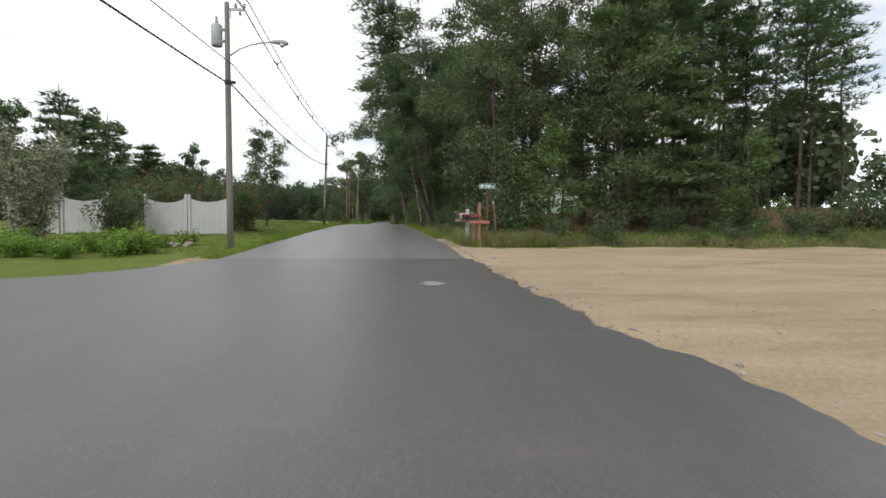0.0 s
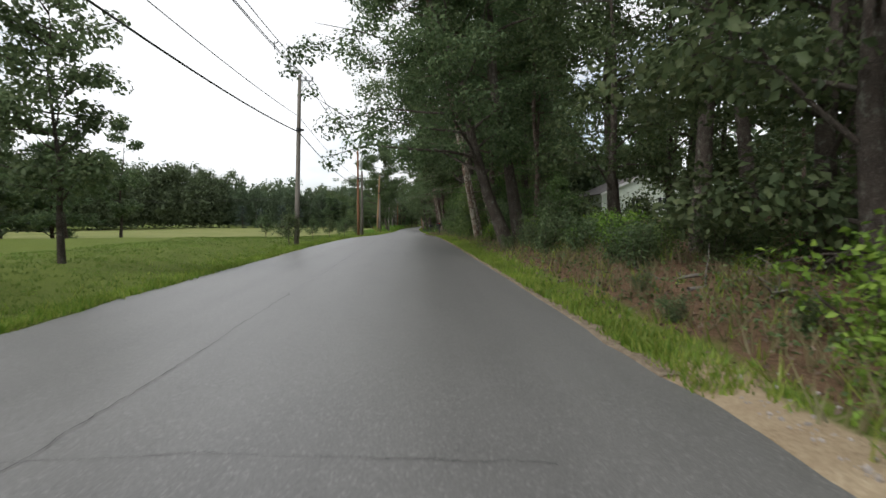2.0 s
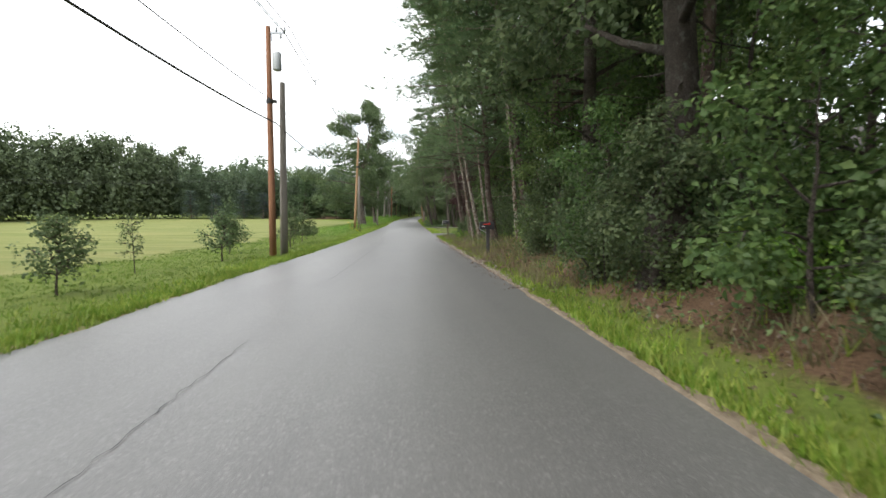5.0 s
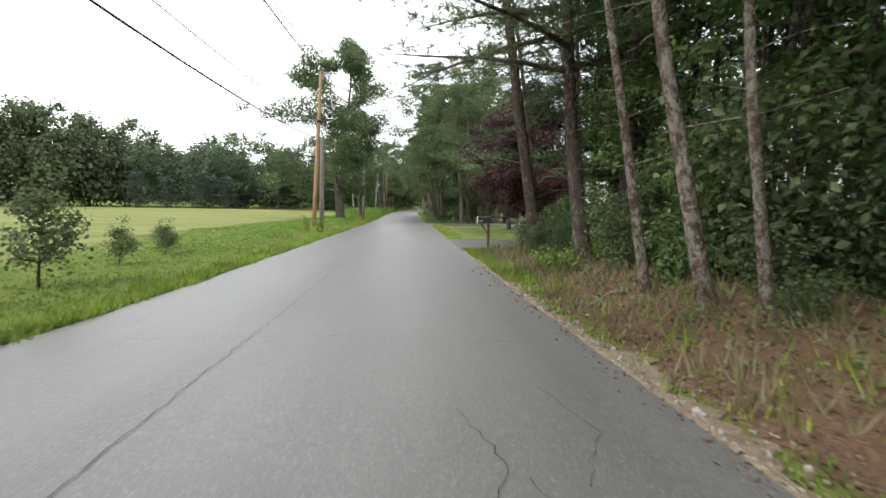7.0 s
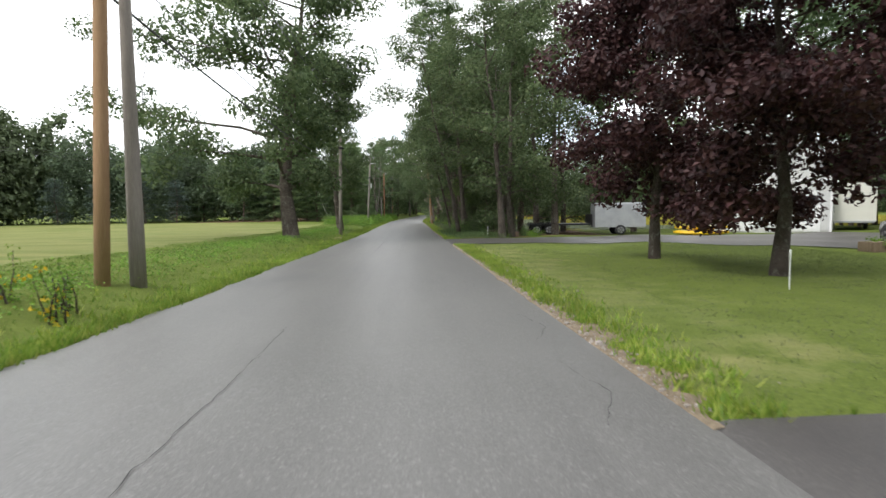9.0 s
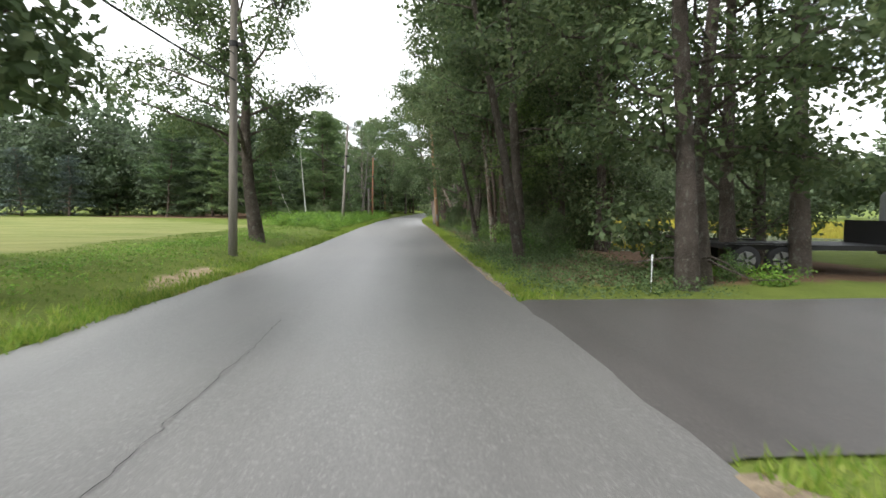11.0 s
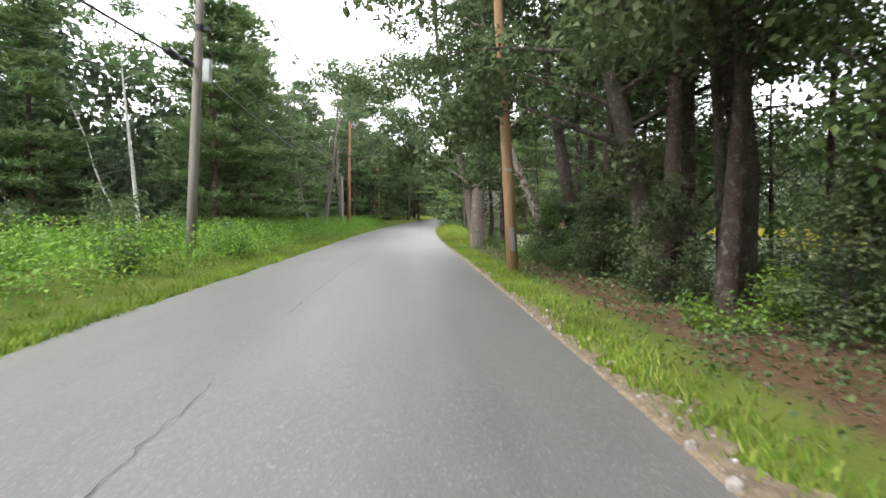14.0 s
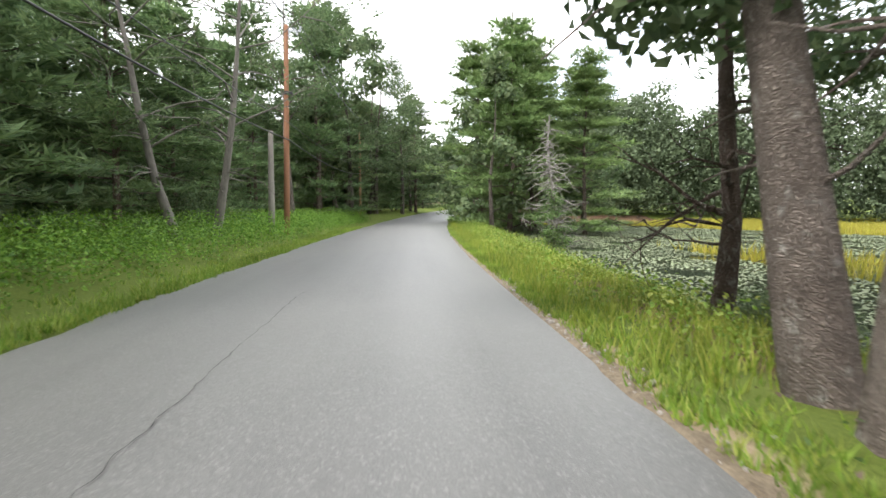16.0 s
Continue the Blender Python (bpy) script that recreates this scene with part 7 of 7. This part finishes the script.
# pale green house in the woods
HY = gz(25, 79.5)
house1 = gable_house(pose(20.9, 79.5, HY, 0, 0, 0), 8.6, 10, 2.7, 4.6, GREEN_SIDING, SHINGLE, "pale green clapboard house behind the trees")
house_window(house1, 4.2, 1.0, 0.9, 1.2, -0.03, plain("dark_shutter_paint", (0.03, 0.03, 0.035), 0.5))
house_window(house1, 7.2, 1.0, 0.9, 1.2, -0.03, plain("black_shutter_paint", (0.03, 0.03, 0.035), 0.5))
# house left of the garden: only its gable end shows
hl = gz(-26, 38)
house2 = gable_house(pose(-40.5, 38, hl, 0, 0, 0), 8.6, 10, 6.2, 10.6, SIDING, DARK_SHINGLE, "white clapboard house with a dark roof")
house_window(house2, 7.0, 2.6, 0.9, 1.3, -0.03)
# house with a porch beyond the parked car
hp = gz(28, 125)
house3 = gable_house(pose(29.2, 124.5, hp, 0, 0, -20), 9, 9, 5.2, 8.2, SIDING, SHINGLE, "white clapboard house with a front porch")
house_window(house3, 2.0, 1.2, 0.9, 1.4, -0.03)
house_window(house3, 2.0, 3.6, 0.9, 1.3, -0.03)
part("porch_floor", Geo().box(-0.4, 9, -2.2, -0.03, 0.45, 0.6), plain("grey_porch_paint", (0.35, 0.35, 0.34), 0.6), house3)
part("porch_skirt", Geo().box(-0.3, 9, -2.1, -2.05, -0.2, 0.45), TRIM, house3)
part("porch_roof", Geo().prism([(-0.6, 2.9), (9.2, 2.9), (9.2, 3.0), (-0.6, 3.0)], -2.5, -0.03), SHINGLE, house3)
for x in (-0.2, 2.8, 5.8):
    part("porch_column", Geo().box(x - 0.08, x + 0.08, -2.1, -1.94, 0.6, 2.9), TRIM, house3, bevel=0.01)
rail = part("porch_rail", Geo().box(-0.2, 9, -2.06, -1.98, 1.4, 1.47).box(-0.2, 9, -2.06, -1.98, 0.7, 0.75), TRIM, house3)
for i in range(26):
    part("baluster", Geo().box(-0.05 + 0.22 * i, -0.01 + 0.22 * i, -2.04, -2.0, 0.75, 1.4), TRIM, rail)

# ---- vehicles and yard things ----
SILVER = plain("silver_grey_car_paint", (0.25, 0.245, 0.235), 0.25, 0.4)
BLACK_TRIM = plain("black_plastic_trim", (0.02, 0.02, 0.021), 0.5)
TYRE = plain("tyre_rubber", (0.018, 0.018, 0.018), 0.8)
RIM = plain("alloy_rim", (0.4, 0.4, 0.41), 0.3, 0.7)
TAIL = plain("red_lamp_glass", (0.4, 0.01, 0.01), 0.15)


def loft(sections):
    """A body from cross-sections: rows of points of equal count, closed at both ends."""
    g = Geo()
    k = len(sections[0])
    v = [p for s in sections for p in s]
    f = [(i * k + j, i * k + (j + 1) % k, (i + 1) * k + (j + 1) % k, (i + 1) * k + j) for i in range(len(sections) - 1) for j in range(k)]
    f += [tuple(range(k)), tuple((len(sections) - 1) * k + j for j in range(k))[::-1]]
    return g.add(v, f)


def wheel(parent, x, y, r=0.36, w=0.24, side_sign=1):
    ob = part("wheel", Geo().tube([(x - w / 2, y, r), (x - w / 2 + 0.03, y, r), (x + w / 2 - 0.03, y, r), (x + w / 2, y, r)], [r * 0.9, r, r, r * 0.9], 24), TYRE, parent, "black tyre", True)
    part("rim", Geo().tube([(x + side_sign * w * 0.42, y, r), (x + side_sign * (w * 0.5 + 0.012), y, r)], [r * 0.66, r * 0.62], 10), RIM, ob)
    for s in range(5):
        a = 2 * math.pi * s / 5
        part("spoke", Geo().tube([(x + side_sign * (w * 0.5 + 0.015), y + 0.05 * math.cos(a), r + 0.05 * math.sin(a)), (x + side_sign * (w * 0.5 + 0.015), y + r * 0.6 * math.cos(a), r + r * 0.6 * math.sin(a))], [0.035, 0.03], 5), BLACK_TRIM, ob)
    return ob


def suv(m):
    """A compact sport-utility car, front along +y."""
    top = thing("car", "silver-grey compact SUV parked on the driveway", "car", m=m)

    def ring(y, half, z0, z1, tuck=0.06):
        return [(-half + tuck, y, z0), (half - tuck, y, z0), (half, y, z0 + 0.18), (half + 0.01, y, (z0 + z1) / 2), (half - 0.03, y, z1 - 0.05), (half - 0.1, y, z1), (-half + 0.1, y, z1), (-half + 0.03, y, z1 - 0.05), (-half - 0.01, y, (z0 + z1) / 2), (-half, y, z0 + 0.18)]

    part("body", loft([ring(-2.28, 0.78, 0.5, 0.95), ring(-2.2, 0.88, 0.38, 1.02), ring(-1.5, 0.93, 0.34, 1.04), ring(0, 0.94, 0.32, 1.03), ring(1.1, 0.93, 0.34, 1.02), ring(1.7, 0.91, 0.36, 0.97), ring(2.15, 0.85, 0.38, 0.9), ring(2.28, 0.74, 0.45, 0.8)]), SILVER, top, smooth=True)

    def cab(y, half, z, up):
        return [(-half, y, z), (half, y, z), (half - 0.08, y, up), (half - 0.16, y, up + 0.03), (-half + 0.16, y, up + 0.03), (-half + 0.08, y, up)]

    part("cabin", loft([cab(-2.16, 0.84, 1.0, 1.03), cab(-1.9, 0.84, 1.0, 1.5), cab(-1.5, 0.85, 1.0, 1.66), cab(-0.3, 0.86, 1.0, 1.68), cab(0.3, 0.86, 1.0, 1.58), cab(1.15, 0.86, 1.0, 1.04)]), SILVER, top, smooth=False)
    for s in (-1, 1):
        for y0, y1, u0, u1 in ((-1.75, -1.2, 1.46, 1.55), (-1.12, -0.3, 1.56, 1.58), (-0.22, 0.72, 1.57, 1.3)):
            x0, x1 = s * 0.872, s * 0.812
            part("side_window", Geo().add([(x0, y0, 1.08), (x0, y1, 1.08), (x1, y1 - 0.12, u1), (x1, y0 + 0.05, u0)], [(0, 1, 2, 3)] if s > 0 else [(3, 2, 1, 0)]), GLASS, top)
        part("sill", Geo().box(s * 0.9 - 0.05, s * 0.9 + 0.05, -1.7, 1.8, 0.28, 0.44), BLACK_TRIM, top, bevel=0.01)
        part("roof_rail", Geo().tube([(s * 0.7, -1.6, 1.7), (s * 0.7, -1.4, 1.75), (s * 0.7, 0.0, 1.76), (s * 0.7, 0.2, 1.69)], [0.02] * 4, 6), METAL, top)
        part("mirror", Geo().box(s * 0.98 - 0.1, s * 0.98 + 0.1, 0.55, 0.68, 1.04, 1.2), SILVER, top, bevel=0.03)
        part("tail_lamp", Geo().box(s * 0.66 - 0.2, s * 0.66 + 0.2, -2.24, -2.18, 1.0, 1.12), TAIL, top, bevel=0.02)
        part("headlamp", Geo().box(s * 0.62 - 0.18, s * 0.62 + 0.18, 2.12, 2.2, 0.84, 0.9), CERAMIC, top)
        for y in (-1.38, 1.4):
            part("wheel_arch", Geo().tube([(s * 0.86, y, 0.38), (s * 0.955, y, 0.38)], [0.44, 0.44], 20), BLACK_TRIM, top)
            wheel(top, s * 0.9, y, 0.36, 0.22, s)
    part("rear_window", Geo().add([(-0.62, -2.13, 1.1), (0.62, -2.13, 1.1), (0.56, -1.93, 1.5), (-0.56, -1.93, 1.5)], [(0, 1, 2, 3)]), GLASS, top)
    part("rear_bumper", Geo().box(-0.84, 0.84, -2.34, -2.1, 0.36, 0.62), BLACK_TRIM, top, bevel=0.04)
    part("licence_plate", Geo().box(-0.16, 0.16, -2.31, -2.29, 0.74, 0.88), plain("pale_plate", (0.55, 0.55, 0.55), 0.4), top)
    return top


suv(pose(18.2, 118.3, gz(18.2, 118.3) + 0.03, 0, 0, -18))

CREAM = plain("cream_camper_skin", (0.68, 0.67, 0.6), 0.35)
rv = thing("camper_trailer", "white camper trailer parked behind the car", "camper", m=pose(28.7, 134.0, gz(28.7, 134), 0, 0, -35))
part("body", Geo().prism([(-1.2, 0.55), (1.2, 0.55), (1.2, 2.9), (1.05, 3.1), (-1.05, 3.1), (-1.2, 2.9)], 0, 6.5), CREAM, rv, bevel=0.05)
part("bumper", Geo().box(-1.1, 1.1, -0.15, -0.02, 0.5, 0.62), METAL, rv)
part("roof_rack", Geo().tube([(-0.4, 0.3, 3.1), (-0.4, 0.3, 3.32), (0.4, 0.3, 3.32), (0.4, 0.3, 3.1)], [0.025] * 4, 6), TRIM, rv)
part("stripe", Geo().box(-0.5, 0.5, -0.015, -0.004, 2.1, 2.16), GREY_PLASTIC, rv)
for s in (-1, 1):
    wheel(rv, s * 1.05, 3.2, 0.34, 0.2, s)

GREY_STEEL = surface("grey_trailer_steel", (0.25, 0.26, 0.27), (0.4, 0.41, 0.42), 2, 40, 0.5, 0.3)
flat = thing("flatbed_trailer", "black flatbed trailer parked under the trees", "trailer", m=pose(9.9, 137.2, gz(9.9, 137.2), 0, 0, 82))
part("deck", Geo().box(-1.0, 1.0, -2.2, 1.9, 0.62, 0.74), BLACK_TRIM, flat, bevel=0.01)
part("front_board", Geo().box(-1.0, 1.0, -2.25, -2.18, 0.62, 1.35), BLACK_TRIM, flat)
part("tongue", Geo().tube([(0, -2.2, 0.62), (0, -3.2, 0.55)], [0.06, 0.05], 6), BLACK_TRIM, flat)
for s in (-1, 1):
    part("fender", Geo().box(s * 1.06 - 0.12, s * 1.06 + 0.12, 0.2, 1.9, 0.76, 0.8), BLACK_TRIM, flat)
    for y in (0.6, 1.45):
        wheel(flat, s * 1.06, y, 0.36, 0.2, s)
box_t = thing("cargo_trailer", "grey enclosed cargo trailer beside the driveway", "trailer", m=pose(13.6, 135.6, gz(13.6, 135.6), 0, 0, 80))
part("body", Geo().prism([(-0.95, 0.5), (0.95, 0.5), (0.95, 2.0), (0.85, 2.1), (-0.85, 2.1), (-0.95, 2.0)], -1.6, 1.6), GREY_STEEL, box_t, bevel=0.02)
for s in (-1, 1):
    wheel(box_t, s * 0.98, 0, 0.33, 0.18, s)

YELLOW = plain("yellow_plastic_hull", (0.75, 0.47, 0.01), 0.35)
for i, (x, y, t, zz) in enumerate(((17.5, 132.4, 62, 0.0), (17.9, 132.9, 55, 0.0), (17.7, 132.65, 66, 0.3))):
    k = thing("kayak", "yellow plastic kayak lying before the garage", "kayak", "yellow kayaks", m=pose(x, y, gz(x, y) + zz, 0, 0, t))
    rings = []
    for s in range(11):
        u = -1 + 2 * s / 10
        wdt, hgt = 0.33 * (1 - abs(u) ** 2.4) + 0.02, 0.26 * (1 - 0.5 * abs(u) ** 2) + 0.02
        lift = 0.12 * u * u
        rings.append([(wdt * math.cos(a) * 1.0, 1.5 * u, lift + hgt / 2 + hgt / 2 * math.sin(a)) for a in [2 * math.pi * q / 10 for q in range(10)]])
    part("hull", loft(rings), YELLOW, k, smooth=True)
    part("cockpit_rim", Geo().tube([(0.2 * math.cos(a), 0.42 * math.sin(a), 0.28) for a in [2 * math.pi * q / 14 for q in range(15)]], [0.02] * 15, 5), BLACK_TRIM, k)

# planter, stakes and flowers in the yard
pl = thing("planter", "brick-edged planter with green plants on the lawn", "planter", m=pose(15.2, 117.5, gz(15.2, 117.5)))
part("box", Geo().box(-0.5, 0.5, -0.3, 0.3, -0.05, 0.32), TAN_POST, pl, bevel=0.02)
plant(garden, 15.2, 117.5, 0, 0.6, label="green plants growing in the planter")
for i in range(14):
    plant(garden if i % 3 else daylily, 24 + 0.4 * i + rnd.uniform(-0.2, 0.2), 120.8 - 0.12 * i + rnd.uniform(-0.4, 0.4), rnd.uniform(0, 360), rnd.uniform(0.7, 1.1), group="flower bed at the porch")
for x, y in ((6.7, 110.2), (4.6, 133.5)):
    ob = part("marker_stake", Geo().tube([(0, 0, -0.2), (0, 0, 0.72)], [0.01, 0.01], 6).box(-0.02, 0.02, -0.003, 0.003, 0.6, 0.72), SIGN_WHITE, at=pose(x, y, gz(x, y)))
    tagged(ob, "thin white marker stake in the grass", "stake", "marker stakes")

# ---- road wear ----
def crack(name, pts, width, label, seed):
    """A wandering crack: a thin dark strip just above the asphalt."""
    rng = np.random.default_rng(seed)
    v, f = [], []
    pts = np.array(pts, float)
    seg = np.r_[0, np.cumsum(np.linalg.norm(np.diff(pts, axis=0), axis=1))]
    n = max(4, int(seg[-1] / 0.1))
    off = np.cumsum(rng.normal(size=n + 1)) * 0.004 + rng.normal(size=n + 1) * 0.012
    off -= np.linspace(off[0], off[-1], n + 1)
    for i in range(n + 1):
        t = seg[-1] * i / n
        x, y = np.interp(t, seg, pts[:, 0]), np.interp(t, seg, pts[:, 1])
        d = pts[-1] - pts[0]
        d = d / np.linalg.norm(d)
        w = width * rng.uniform(0.15, 1.0)
        x, y = x - d[1] * off[i], y + d[0] * off[i]
        z = float(road_z(y)) + 0.048 - 0.045 * (abs(x - float(road_x(y))) / float(road_half(y))) ** 2
        v += [(x - d[1] * w, y + d[0] * w, z), (x + d[1] * w, y - d[0] * w, z)]
        if i:
            f.append((2 * i - 2, 2 * i - 1, 2 * i + 1, 2 * i))
    me = bpy.data.meshes.new(name)
    me.from_pydata(v, [], f)
    me.materials.append(SEAL)
    return tagged(new(name, me), label, "crack", "cracks in the asphalt")


SEAM = "dark crack along the middle of the road"
for k, (y0, y1, x0, x1) in enumerate(((24, 32, -2.0, -1.9), (35, 62, -1.85, -1.95), (68, 92, -1.9, -1.8), (99, 108, -1.7, -1.75), (120, 131, -1.6, -1.7), (153, 162, -1.5, -1.6), (165, 188, -1.65, -1.7))):
    crack("crack", [(x0, y0), ((x0 + x1) / 2 + 0.05, (y0 + y1) / 2), (x1, y1)], 0.0048, SEAM, k)
for k, y in enumerate((18.5, 25.5, 41.5, 50.3, 78.5, 84.2, 94.5, 121)):
    crack("crack", [(-3.9 + 0.3 * (k % 3), y), (-1, y + 0.12), (1.6 - 0.5 * (k % 2), y - 0.1)], 0.004, "thin dark crack across the road", 40 + k)
for k, (x, y) in enumerate(((0.5, 79.5), (0.2, 80.5), (0.9, 81), (1.2, 104.5), (1.3, 107), (0.9, 111), (-0.1, 136), (0.1, 138))):
    crack("crack", [(x, y), (x + 0.3, y + 0.7), (x + 0.1, y + 1.6)], 0.004, "short branching crack in the asphalt", 60 + k)
me = strip("road_patch", np.arange(10.02, 10.621, 0.03), lambda y: 0.95 - 0.2 * max(0.05, 1 - ((y - 10.32) / 0.31) ** 4) + 0.03 * math.sin(y * 17) + 0.03 * math.sin(y * 41), lambda y: 0.95 + 0.2 * max(0.05, 1 - ((y - 10.32) / 0.31) ** 4) + 0.04 * math.sin(y * 13) + 0.03 * math.sin(y * 47), surface("pale_worn_patch", (0.15, 0.142, 0.133), (0.3, 0.288, 0.268), 14, 70, 0.9), 0.054, 7)
tagged(new("road_patch", me), "small pale patch in the dark asphalt", "patch", kind="structure")


def fallen_branch(x, y, turn, length, seed, label):
    """A dead branch with a few twigs lying on the ground."""
    rng = np.random.default_rng(seed)
    g = Geo()
    pts = limb(g, rng, (0, 0, 0.03), (1, 0, 0.08), length, 0.018 + 0.012 * length, 0.9, 6, 6, 0.1)
    for p in pts[1:5]:
        limb(g, rng, p, (rng.uniform(0.2, 0.8), rng.uniform(-1, 1), rng.uniform(0.0, 0.5)), length * rng.uniform(0.25, 0.5), 0.014, 0.8, 4, 3, 0.2)
    ob = part("fallen_branch", g, DEAD_WOOD, at=pose(x, y, gz(x, y), 0, 0, turn), smooth=True)
    tagged(ob, label, "branch", "fallen branches")


for k, (x, y, turn, length) in enumerate(((4.4, 30.2, 20, 1.8), (4.9, 30.8, 160, 1.4), (3.6, 31.4, 80, 0.9), (5.3, 29.6, 250, 1.5), (3.2, 33.0, 40, 0.6), (4.2, 53.2, 100, 1.0), (4.6, 79.0, 30, 1.2), (3.4, 86.5, 200, 1.1), (4.8, 88.6, 120, 1.4), (3.1, 158.2, 15, 1.6), (3.4, 159.4, 100, 1.2), (3.0, 177.4, 70, 1.3), (2.6, 180.6, 200, 0.9), (6.0, 188.5, 140, 1.6))):
    fallen_branch(x, y, turn, length, 300 + k, "bare dead branch lying on leaf litter beside the road")

plant(full_pines[1], 7.0, 96.8, 60, 0.85, 1.1, 0.05, group=WOOD)
plant(pale_pine, 5.9, 96.2, 140, 1.1, 1.0, 0.05, (0, -2), group=WOOD)
